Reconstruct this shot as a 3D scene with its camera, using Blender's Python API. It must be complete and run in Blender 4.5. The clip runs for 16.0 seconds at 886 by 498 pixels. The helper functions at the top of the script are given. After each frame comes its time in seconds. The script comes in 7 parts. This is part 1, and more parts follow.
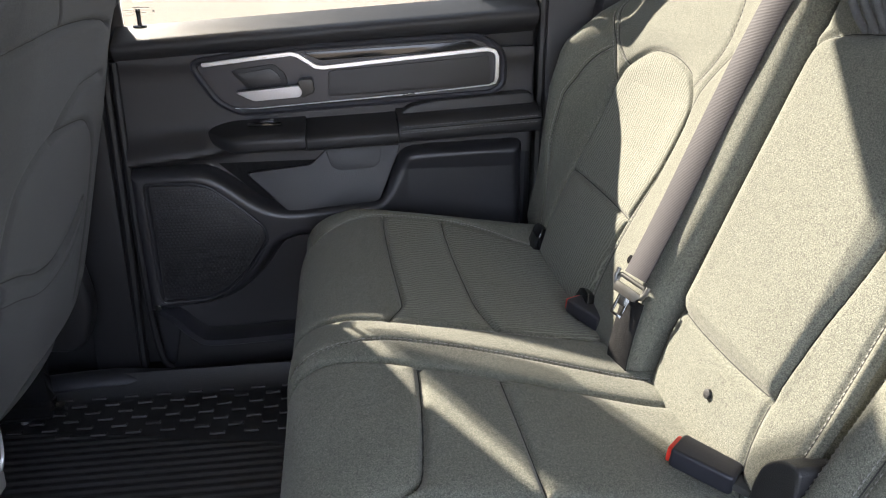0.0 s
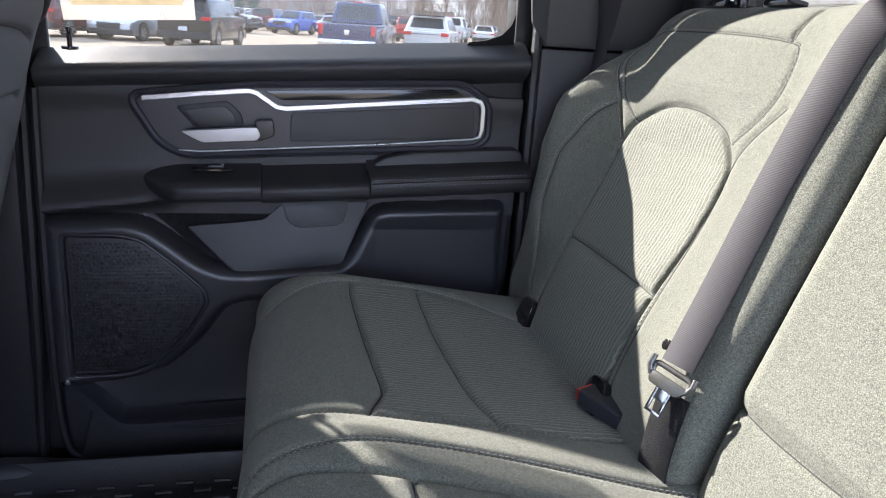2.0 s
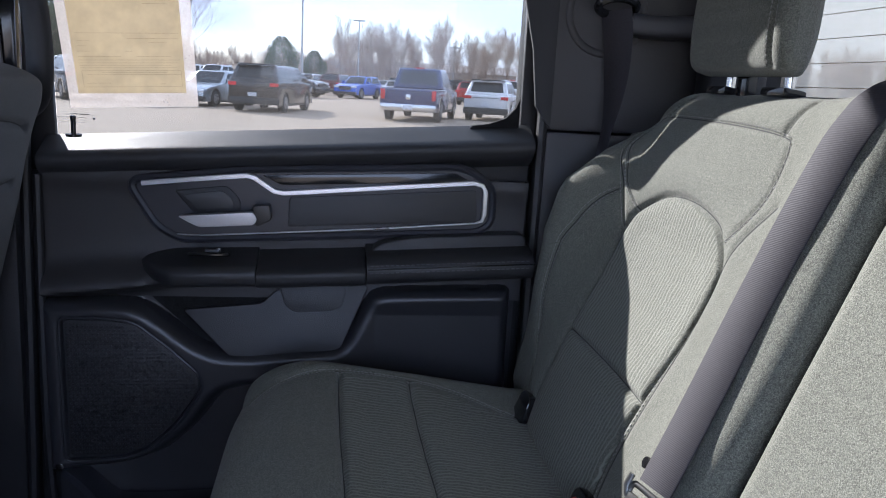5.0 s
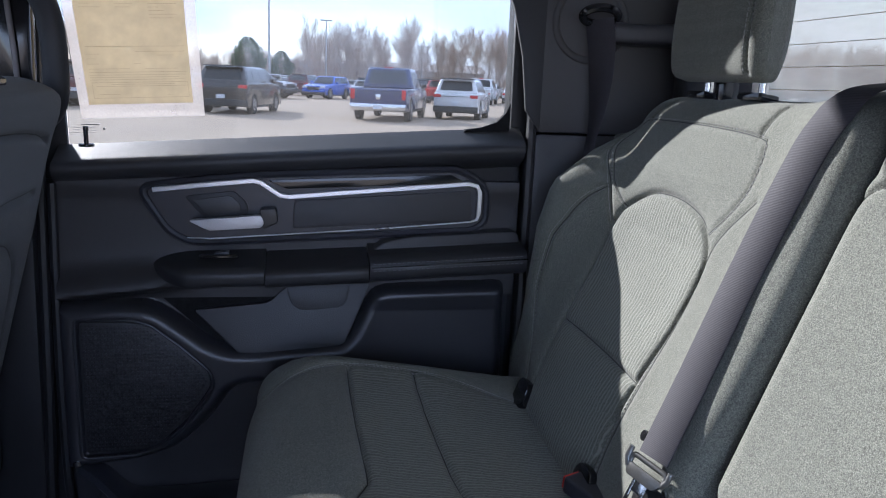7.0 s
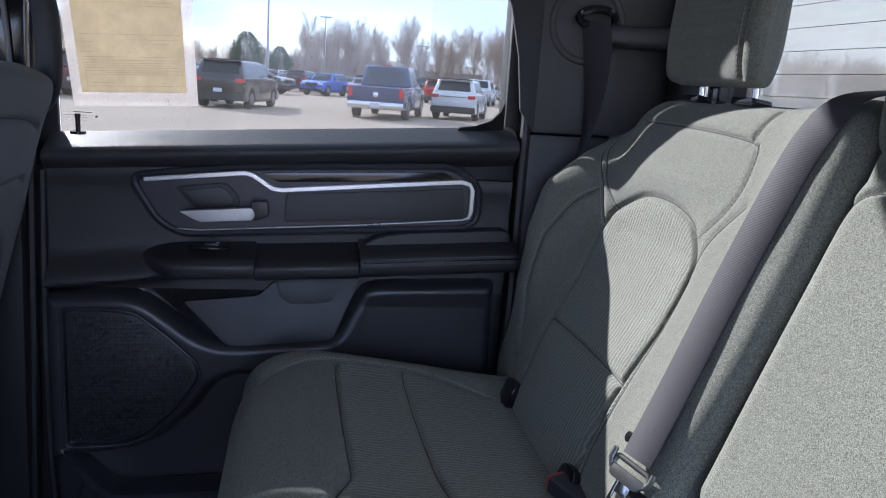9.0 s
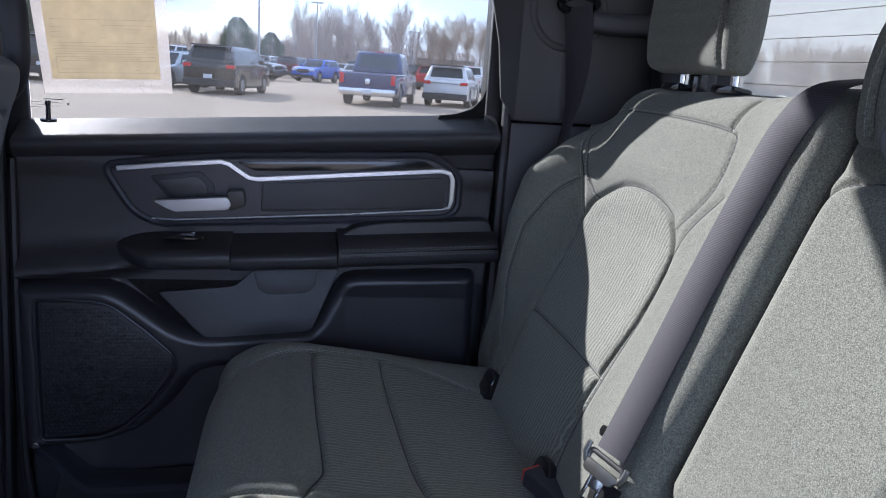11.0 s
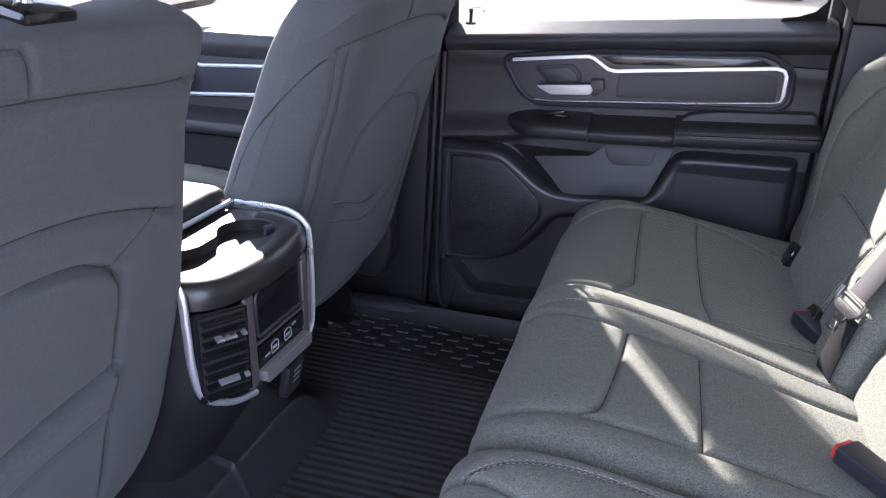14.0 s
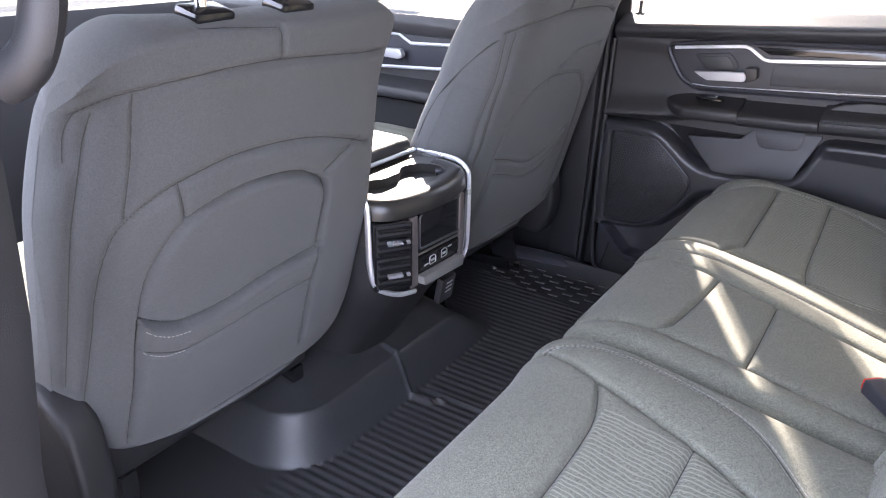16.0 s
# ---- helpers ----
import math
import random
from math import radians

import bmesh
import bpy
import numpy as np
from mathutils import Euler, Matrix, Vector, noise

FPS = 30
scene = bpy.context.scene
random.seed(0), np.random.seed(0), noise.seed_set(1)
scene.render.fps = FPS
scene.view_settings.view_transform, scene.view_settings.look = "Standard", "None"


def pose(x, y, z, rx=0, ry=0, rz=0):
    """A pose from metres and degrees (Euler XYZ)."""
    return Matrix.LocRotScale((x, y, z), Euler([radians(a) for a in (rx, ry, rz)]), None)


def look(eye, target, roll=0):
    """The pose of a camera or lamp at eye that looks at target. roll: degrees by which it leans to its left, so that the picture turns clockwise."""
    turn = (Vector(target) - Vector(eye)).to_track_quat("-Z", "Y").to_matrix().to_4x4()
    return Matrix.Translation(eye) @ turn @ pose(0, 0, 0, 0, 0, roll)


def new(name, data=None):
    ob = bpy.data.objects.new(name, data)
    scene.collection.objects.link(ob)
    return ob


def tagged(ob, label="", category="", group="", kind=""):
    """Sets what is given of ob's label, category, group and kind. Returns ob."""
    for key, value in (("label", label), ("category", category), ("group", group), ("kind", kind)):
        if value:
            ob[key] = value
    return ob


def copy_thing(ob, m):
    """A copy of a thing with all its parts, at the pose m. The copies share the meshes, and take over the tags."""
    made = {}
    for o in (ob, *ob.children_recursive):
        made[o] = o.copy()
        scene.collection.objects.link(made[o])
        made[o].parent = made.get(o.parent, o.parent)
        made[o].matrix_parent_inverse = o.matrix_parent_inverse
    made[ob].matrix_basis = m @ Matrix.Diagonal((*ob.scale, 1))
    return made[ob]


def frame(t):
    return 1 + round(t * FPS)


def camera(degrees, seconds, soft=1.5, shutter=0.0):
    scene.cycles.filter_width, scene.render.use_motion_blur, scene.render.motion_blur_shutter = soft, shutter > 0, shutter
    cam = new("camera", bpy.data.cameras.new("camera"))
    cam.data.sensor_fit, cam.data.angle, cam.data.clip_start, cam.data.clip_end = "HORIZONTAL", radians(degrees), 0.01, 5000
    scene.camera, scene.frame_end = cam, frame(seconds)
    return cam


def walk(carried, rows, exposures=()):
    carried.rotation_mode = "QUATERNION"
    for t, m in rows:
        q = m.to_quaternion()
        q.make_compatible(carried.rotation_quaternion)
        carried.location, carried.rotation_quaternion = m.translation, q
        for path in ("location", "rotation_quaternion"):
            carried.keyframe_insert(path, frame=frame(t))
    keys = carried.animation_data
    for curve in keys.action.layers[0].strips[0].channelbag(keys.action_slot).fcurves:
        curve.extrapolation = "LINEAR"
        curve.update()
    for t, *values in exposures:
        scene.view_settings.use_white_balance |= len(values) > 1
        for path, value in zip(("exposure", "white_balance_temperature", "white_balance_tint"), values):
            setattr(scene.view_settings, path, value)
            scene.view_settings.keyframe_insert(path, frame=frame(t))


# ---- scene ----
cam = camera(60.7, 16.0, 1.05)
PATH = [
    (0, (0.027, 0.024, 0.789), (0.28, 1.86, 0.039), -0.2),
    (0.5, (0.044, 0.059, 0.792), (0.452, 1.884, 0.083), 0.8),
    (1, (0.019, 0.11, 0.746), (0.42, 1.94, 0.047), 1.2),
    (1.5, (-0.022, 0.165, 0.734), (0.396, 2.003, 0.066), 2.4),
    (2, (-0.023, 0.205, 0.724), (0.426, 2.069, 0.155), 3.7),
    (2.5, (0.029, 0.236, 0.741), (0.474, 2.12, 0.237), 4.1),
    (3, (0.065, 0.242, 0.746), (0.473, 2.138, 0.259), 3.9),
    (3.5, (0.077, 0.255, 0.719), (0.434, 2.165, 0.247), 3.9),
    (4, (0.075, 0.258, 0.753), (0.392, 2.181, 0.303), 3.7),
    (4.5, (0.083, 0.249, 0.76), (0.369, 2.182, 0.333), 3.3),
    (7, (0.026, 0.175, 0.772), (0.39, 2.095, 0.346), 2.4),
    (7.5, (0.021, 0.17, 0.773), (0.412, 2.086, 0.354), 3.0),
    (8, (0.027, 0.175, 0.769), (0.423, 2.09, 0.35), 3.5),
    (8.5, (0.031, 0.175, 0.764), (0.421, 2.092, 0.347), 3.8),
    (9, (0.031, 0.175, 0.768), (0.411, 2.092, 0.343), 4.0),
    (9.5, (0.031, 0.175, 0.772), (0.42, 2.091, 0.352), 4.1),
    (9.7, (0.037, 0.174, 0.769), (0.437, 2.089, 0.356), 4.2),
    (11.8, (0.058, 0.2, 0.771), (0.442, 2.096, 0.264), 3.8),
    (12, (0.059, 0.202, 0.768), (0.364, 2.108, 0.246), 3.7),
    (12.5, (0.042, 0.174, 0.758), (0.076, 2.092, 0.193), 3.1),
    (13, (0.037, 0.109, 0.772), (-0.214, 1.995, 0.154), 2.0),
    (13.5, (0.052, -0.006, 0.792), (-0.389, 1.826, 0.124), 1.6),
    (14, (0.109, -0.157, 0.811), (-0.404, 1.624, 0.061), 1.8),
    (14.5, (0.125, -0.195, 0.811), (-0.464, 1.542, 0.015), 2.0),
    (15, (0.161, -0.231, 0.831), (-0.542, 1.459, 0.023), 1.9),
    (15.5, (0.257, -0.283, 0.846), (-0.603, 1.335, 0.044), 1.8),
    (16, (0.316, -0.37, 0.85), (-0.674, 1.174, 0.051), 1.3),
]
walk(cam, [(t, look(eye, target, roll)) for t, eye, target, roll in PATH],
     [(0.0, 3.50, 6350, 14), (0.5, 3.40, 6150, 12), (1.0, 3.30, 6000, 13), (1.5, 3.58, 5750, 15), (2.0, 3.42, 5700, 16), (2.5, 3.15, 5700, 16), (3.0, 2.80, 5850, 18), (4.0, 2.86, 5600, 18), (4.5, 2.78, 5450, 18), (7.0, 2.66, 5200, 18), (9.7, 2.66, 5200, 18), (12.0, 2.84, 5200, 19),
      (13.0, 3.42, 5400, 18), (13.5, 3.10, 5400, 18), (14.0, 3.75, 5650, 22), (14.5, 4.0, 5700, 20), (15.0, 4.3, 5850, 22), (16.0, 4.40, 6250, 22)])

# ---- light ----
SUN = Vector((-0.456, 0.773, 0.441)).normalized()
world = bpy.data.worlds.new("sky")
scene.world = world
world.use_nodes = True
wn, wl = world.node_tree.nodes, world.node_tree.links
wn.clear()
w_out, w_bg, w_sky = wn.new("ShaderNodeOutputWorld"), wn.new("ShaderNodeBackground"), wn.new("ShaderNodeTexSky")
w_sky.sky_type, w_sky.sun_disc = "NISHITA", False
w_sky.sun_elevation, w_sky.sun_rotation = math.asin(SUN.z), math.atan2(SUN.x, SUN.y)
w_sky.air_density, w_sky.dust_density = 1.0, 0.3
w_co, w_map, w_noise, w_ramp, w_mix = (wn.new("ShaderNodeTexCoord"), wn.new("ShaderNodeMapping"), wn.new("ShaderNodeTexNoise"),
                                       wn.new("ShaderNodeValToRGB"), wn.new("ShaderNodeMix"))
w_map.inputs["Scale"].default_value = (1.0, 1.0, 3.5)
w_noise.inputs["Scale"].default_value, w_noise.inputs["Detail"].default_value = 2.2, 6.0
w_ramp.color_ramp.elements[0].position, w_ramp.color_ramp.elements[1].position = 0.22, 0.50
w_mix.data_type = "RGBA"
w_mix.inputs[7].default_value = (4.8, 5.35, 6.25, 1)
wl.new(w_co.outputs["Generated"], w_map.inputs["Vector"])
wl.new(w_map.outputs["Vector"], w_noise.inputs["Vector"])
wl.new(w_noise.outputs["Fac"], w_ramp.inputs["Fac"])
wl.new(w_ramp.outputs["Color"], w_mix.inputs[0])
wl.new(w_sky.outputs["Color"], w_mix.inputs[6])
wl.new(w_mix.outputs[2], w_bg.inputs["Color"])
w_bg.inputs["Strength"].default_value = 0.10
wl.new(w_bg.outputs["Background"], w_out.inputs["Surface"])

sun = new("sun", bpy.data.lights.new("sun", "SUN"))
sun.data.energy, sun.data.angle, sun.data.color = 2.1, radians(0.6), (1.0, 0.90, 0.72)
sun.rotation_mode = "QUATERNION"
sun.rotation_quaternion = SUN.to_track_quat("Z", "Y")

# ---- materials ----
def material(name, color, rough=0.6, metal=0.0, spec=0.5, var=0.15, scale=30.0, bump=0.0, bscale=400.0, coat=0.0):
    """A procedural surface: two scales of noise in colour and roughness, and a fine relief."""
    m = bpy.data.materials.new(name)
    m.use_nodes = True
    n, l = m.node_tree.nodes, m.node_tree.links
    b = n["Principled BSDF"]
    co = n.new("ShaderNodeTexCoord")
    big, fine = n.new("ShaderNodeTexNoise"), n.new("ShaderNodeTexNoise")
    big.inputs["Scale"].default_value, big.inputs["Detail"].default_value = scale, 4
    fine.inputs["Scale"].default_value, fine.inputs["Detail"].default_value = bscale, 2
    l.new(co.outputs["Object"], big.inputs["Vector"]), l.new(co.outputs["Object"], fine.inputs["Vector"])
    add = n.new("ShaderNodeMath")
    add.operation = "MULTIPLY_ADD"
    l.new(big.outputs["Fac"], add.inputs[0])
    add.inputs[1].default_value = 0.6
    l.new(fine.outputs["Fac"], add.inputs[2])
    mr = n.new("ShaderNodeMapRange")
    mr.inputs["From Min"].default_value, mr.inputs["From Max"].default_value = 0.5, 1.1
    mr.inputs["To Min"].default_value, mr.inputs["To Max"].default_value = 1 - var, 1 + var
    l.new(add.outputs[0], mr.inputs["Value"])
    mul = n.new("ShaderNodeVectorMath")
    mul.operation = "SCALE"
    mul.inputs[0].default_value = color
    l.new(mr.outputs[0], mul.inputs["Scale"])
    l.new(mul.outputs[0], b.inputs["Base Color"])
    rr = n.new("ShaderNodeMapRange")
    rr.inputs["To Min"].default_value, rr.inputs["To Max"].default_value = max(0.02, rough - 0.08), min(1, rough + 0.08)
    l.new(big.outputs["Fac"], rr.inputs["Value"])
    l.new(rr.outputs[0], b.inputs["Roughness"])
    b.inputs["Metallic"].default_value, b.inputs["Specular IOR Level"].default_value = metal, spec
    b.inputs["Coat Weight"].default_value = coat
    if bump:
        bp = n.new("ShaderNodeBump")
        bp.inputs["Strength"].default_value, bp.inputs["Distance"].default_value = bump, 0.001
        l.new(fine.outputs["Fac"], bp.inputs["Height"])
        l.new(bp.outputs["Normal"], b.inputs["Normal"])
    return m


def fabric(name, color, ribbed=False, contrast=1.0):
    """Woven heathered seat cloth; ribbed adds wandering raised cords that run fore and aft."""
    m = material(name, color, 0.95, 0, 0.15, 0.10, 9.0)
    n, l = m.node_tree.nodes, m.node_tree.links
    b = n["Principled BSDF"]
    co = n.new("ShaderNodeTexCoord")
    weave, heather = n.new("ShaderNodeTexVoronoi"), n.new("ShaderNodeTexNoise")
    weave.inputs["Scale"].default_value, weave.inputs["Randomness"].default_value = 1250.0, 0.8
    heather.inputs["Scale"].default_value, heather.inputs["Detail"].default_value = 420.0, 3.0
    thread = n.new("ShaderNodeSeparateColor")
    l.new(weave.outputs["Color"], thread.inputs[0])
    strand = n.new("ShaderNodeMapRange")
    strand.inputs["To Min"].default_value, strand.inputs["To Max"].default_value = 1 - 0.48 * contrast, 1 + 0.48 * contrast
    l.new(thread.outputs[0], strand.inputs["Value"])
    for node in (weave, heather):
        l.new(co.outputs["Object"], node.inputs["Vector"])
    mr = n.new("ShaderNodeMapRange")
    mr.inputs["From Min"].default_value, mr.inputs["From Max"].default_value = 0.3, 0.7
    mr.inputs["To Min"].default_value, mr.inputs["To Max"].default_value = 1 - 0.14 * contrast, 1 + 0.14 * contrast
    l.new(heather.outputs["Fac"], mr.inputs["Value"])
    old = b.inputs["Base Color"].links[0].from_socket
    mul = n.new("ShaderNodeVectorMath")
    mul.operation = "SCALE"
    knot, both = n.new("ShaderNodeMapRange"), n.new("ShaderNodeMath")
    knot.inputs["From Min"].default_value, knot.inputs["From Max"].default_value = 0.15, 0.75
    knot.inputs["To Min"].default_value, knot.inputs["To Max"].default_value = 1 + 0.15 * contrast, 1 - 0.30 * contrast
    l.new(weave.outputs["Distance"], knot.inputs["Value"])
    both.operation = "MULTIPLY"
    l.new(mr.outputs[0], both.inputs[0]), l.new(knot.outputs[0], both.inputs[1])
    tone = n.new("ShaderNodeMath")
    tone.operation = "MULTIPLY"
    l.new(both.outputs[0], tone.inputs[0]), l.new(strand.outputs[0], tone.inputs[1])
    l.new(old, mul.inputs[0]), l.new(tone.outputs[0], mul.inputs["Scale"])
    height = n.new("ShaderNodeMath")
    height.operation = "MULTIPLY_ADD"
    l.new(weave.outputs["Distance"], height.inputs[0])
    height.inputs[1].default_value = -0.6
    l.new(heather.outputs["Fac"], height.inputs[2])
    out_color, out_height = mul.outputs[0], height.outputs[0]
    if ribbed:
        wave = n.new("ShaderNodeTexWave")
        wave.wave_type, wave.bands_direction, wave.wave_profile = "BANDS", "Y", "SIN"
        wave.inputs["Scale"].default_value, wave.inputs["Distortion"].default_value = 46.0, 5.0
        wave.inputs["Detail"].default_value, wave.inputs["Detail Scale"].default_value = 2.0, 0.9
        l.new(co.outputs["Object"], wave.inputs["Vector"])
        ramp = n.new("ShaderNodeMapRange")
        ramp.inputs["From Min"].default_value, ramp.inputs["From Max"].default_value = 0.70, 0.95
        l.new(wave.outputs["Fac"], ramp.inputs["Value"])
        mix = n.new("ShaderNodeMix")
        mix.data_type = "RGBA"
        mix.inputs[7].default_value = (*[min(1, c * 1.45) for c in color], 1)
        l.new(ramp.outputs[0], mix.inputs[0]), l.new(out_color, mix.inputs[6])
        out_color = mix.outputs[2]
        s = n.new("ShaderNodeMath")
        s.operation = "MULTIPLY_ADD"
        l.new(ramp.outputs[0], s.inputs[0])
        s.inputs[1].default_value = 0.5
        l.new(out_height, s.inputs[2])
        out_height = s.outputs[0]
    bp = n.new("ShaderNodeBump")
    bp.inputs["Strength"].default_value, bp.inputs["Distance"].default_value = 0.55, 0.0008
    l.new(out_height, bp.inputs["Height"])
    l.new(bp.outputs["Normal"], b.inputs["Normal"])
    l.new(out_color, b.inputs["Base Color"])
    b.inputs["Sheen Weight"].default_value, b.inputs["Sheen Roughness"].default_value = 0.12, 0.5
    return m


def clear_glass(name, tint=(0.54, 0.545, 0.535), rough=0.0, dust=0.009):
    """A thin pane: mostly clear, slightly dusty, with a mirror-like gloss that grows at flat angles."""
    m = bpy.data.materials.new(name)
    m.use_nodes = True
    n, l = m.node_tree.nodes, m.node_tree.links
    n.clear()
    o, mix, tr, gl, fr = (n.new("ShaderNodeOutputMaterial"), n.new("ShaderNodeMixShader"), n.new("ShaderNodeBsdfTransparent"),
                          n.new("ShaderNodeBsdfGlossy"), n.new("ShaderNodeLayerWeight"))
    tr.inputs["Color"].default_value = (*tint, 1)
    gl.inputs["Roughness"].default_value = rough
    fr.inputs["Blend"].default_value = 0.5
    pw, sc = n.new("ShaderNodeMath"), n.new("ShaderNodeMath")
    pw.operation, sc.operation = "POWER", "MULTIPLY_ADD"
    pw.inputs[1].default_value, sc.inputs[1].default_value, sc.inputs[2].default_value = 5.0, 0.8, 0.02
    l.new(fr.outputs["Facing"], pw.inputs[0]), l.new(pw.outputs[0], sc.inputs[0])
    film, veil, spread = n.new("ShaderNodeMixShader"), n.new("ShaderNodeBsdfTranslucent"), n.new("ShaderNodeTexNoise")
    amount = n.new("ShaderNodeMapRange")
    veil.inputs["Color"].default_value = (0.84, 0.80, 0.72, 1)
    spread.inputs["Scale"].default_value, spread.inputs["Detail"].default_value = 7.0, 5.0
    amount.inputs["From Min"].default_value, amount.inputs["From Max"].default_value = 0.3, 0.7
    amount.inputs["To Min"].default_value, amount.inputs["To Max"].default_value = dust * 0.7, dust * 1.3
    l.new(spread.outputs["Fac"], amount.inputs["Value"]), l.new(amount.outputs[0], film.inputs[0])
    l.new(tr.outputs[0], film.inputs[1]), l.new(veil.outputs[0], film.inputs[2])
    l.new(sc.outputs[0], mix.inputs[0]), l.new(film.outputs[0], mix.inputs[1]), l.new(gl.outputs[0], mix.inputs[2])
    l.new(mix.outputs[0], o.inputs["Surface"])
    return m


M_SEAT = fabric("seat_cloth", (0.158, 0.161, 0.133), False, 0.86)
M_RIB = fabric("seat_cloth_ribbed", (0.158, 0.161, 0.133), True, 0.86)
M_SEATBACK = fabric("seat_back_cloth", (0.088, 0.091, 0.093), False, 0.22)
M_THREAD = material("pale_thread", (0.27, 0.265, 0.245), 0.8)
M_THREAD_GREY = material("grey_thread", (0.11, 0.11, 0.115), 0.8)
# dark tone for the shade in seam gaps, also used on the buckle stalks
M_SEAM = material("seam_shade_and_stalk", (0.042, 0.042, 0.040), 0.95)
M_BLACK = material("black_grained_plastic", (0.016, 0.016, 0.018), 0.50, 0, 0.5, 0.2, 14, 0.35, 900)
M_SOFT = material("charcoal_soft_touch_trim", (0.036, 0.0345, 0.0355), 0.42, 0, 0.55, 0.12, 12, 0.45, 1100)
M_SATIN = material("satin_black_trim", (0.034, 0.035, 0.043), 0.32, 0, 0.5, 0.15, 12, 0.15, 900)
M_CARD = material("satin_lower_door_card", (0.030, 0.030, 0.034), 0.33, 0, 0.6, 0.12, 12, 0.2, 900)
M_VINYL = material("black_vinyl", (0.028, 0.028, 0.030), 0.42, 0, 0.5, 0.12, 20, 0.4, 700)
M_TRAY = material("semi_gloss_black_tray", (0.020, 0.019, 0.018), 0.36, 0, 0.6, 0.1, 10)
M_GLOSS = material("gloss_black_plastic", (0.012, 0.012, 0.013), 0.12, 0, 0.5, 0.1, 10)
M_CHROME = material("satin_silver_trim", (0.74, 0.76, 0.80), 0.30, 0.75, 0.5, 0.06, 15)
M_SILVER = material("painted_silver_plastic", (0.52, 0.52, 0.53), 0.38, 0.55, 0.5, 0.06, 15)
M_STEEL = material("polished_steel", (0.72, 0.72, 0.72), 0.16, 1.0, 0.5, 0.05, 20)
M_LATCH = material("worn_grey_latch_metal", (0.17, 0.168, 0.16), 0.38, 0.85, 0.5, 0.1, 60)
M_BEZEL = material("grey_painted_bezel", (0.13, 0.115, 0.11), 0.42, 0.3, 0.5, 0.06, 15)
M_RUBBER = material("black_rubber_mat", (0.034, 0.035, 0.038), 0.42, 0, 0.5, 0.25, 8, 0.3, 500)
# stud rubber is paler than the mat, with its sheen put into the colour
M_STUD_SHEEN = material("sheen_toned_stud", (0.07, 0.07, 0.074), 0.6, 0, 0.5, 0.25, 60)
M_CARPET = material("black_carpet", (0.018, 0.018, 0.019), 1.0, 0, 0.1, 0.4, 80, 0.9, 900)
M_GRILLE = material("perforated_speaker_plastic", (0.030, 0.030, 0.032), 0.42, 0, 0.5, 0.1, 10, 0.2, 600)
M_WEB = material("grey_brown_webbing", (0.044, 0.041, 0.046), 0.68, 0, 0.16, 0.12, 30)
M_RED = material("red_release_button", (0.66, 0.04, 0.025), 0.4, 0, 0.5, 0.06)
M_BUCKLE = material("dark_blue_black_buckle", (0.020, 0.0205, 0.027), 0.45, 0, 0.5, 0.1, 30, 0.2, 900)
M_HEADLINER = material("grey_headliner_cloth", (0.41, 0.405, 0.39), 0.95, 0, 0.2, 0.08, 40, 0.4, 800)
M_WALL = material("dark_trim_lining", (0.030, 0.030, 0.032), 0.6, 0, 0.4, 0.15, 10, 0.4, 900)
M_SILL = material("matt_charcoal_sill", (0.034, 0.034, 0.036), 0.46, 0, 0.5, 0.2, 30, 0.4, 900)
M_GLASS = clear_glass("window_glass")
M_REAR_GLASS = clear_glass("tinted_rear_glass", (0.48, 0.455, 0.385), 0.0, 0.22)
M_PAPER = material("buff_printed_paper", (0.70, 0.635, 0.485), 0.85, 0, 0.2, 0.09, 22, 0, 60)
M_INK = material("faded_print", (0.45, 0.375, 0.27), 0.85)


def see_through(m, amount):
    """Thin paper or film that lets part of the daylight through."""
    n, l = m.node_tree.nodes, m.node_tree.links
    b = n["Principled BSDF"]
    t, mix = n.new("ShaderNodeBsdfTranslucent"), n.new("ShaderNodeMixShader")
    l.new(b.inputs["Base Color"].links[0].from_socket, t.inputs["Color"])
    mix.inputs[0].default_value = amount
    l.new(b.outputs[0], mix.inputs[1]), l.new(t.outputs[0], mix.inputs[2])
    l.new(mix.outputs[0], n["Material Output"].inputs["Surface"])
    return m


see_through(M_PAPER, 0.7)
M_SLEEVE = see_through(material("milky_plastic_sleeve", (0.47, 0.435, 0.41), 0.3, 0, 0.5, 0.1, 20), 0.65)


def filmy(m, amount):
    """Let part of what lies behind show clearly."""
    n, l = m.node_tree.nodes, m.node_tree.links
    out = n["Material Output"]
    old = out.inputs["Surface"].links[0].from_socket
    t, mix = n.new("ShaderNodeBsdfTransparent"), n.new("ShaderNodeMixShader")
    mix.inputs[0].default_value = amount
    l.new(old, mix.inputs[1]), l.new(t.outputs[0], mix.inputs[2]), l.new(mix.outputs[0], out.inputs["Surface"])


filmy(M_SLEEVE, 0.55)
filmy(M_PAPER, 0.10)


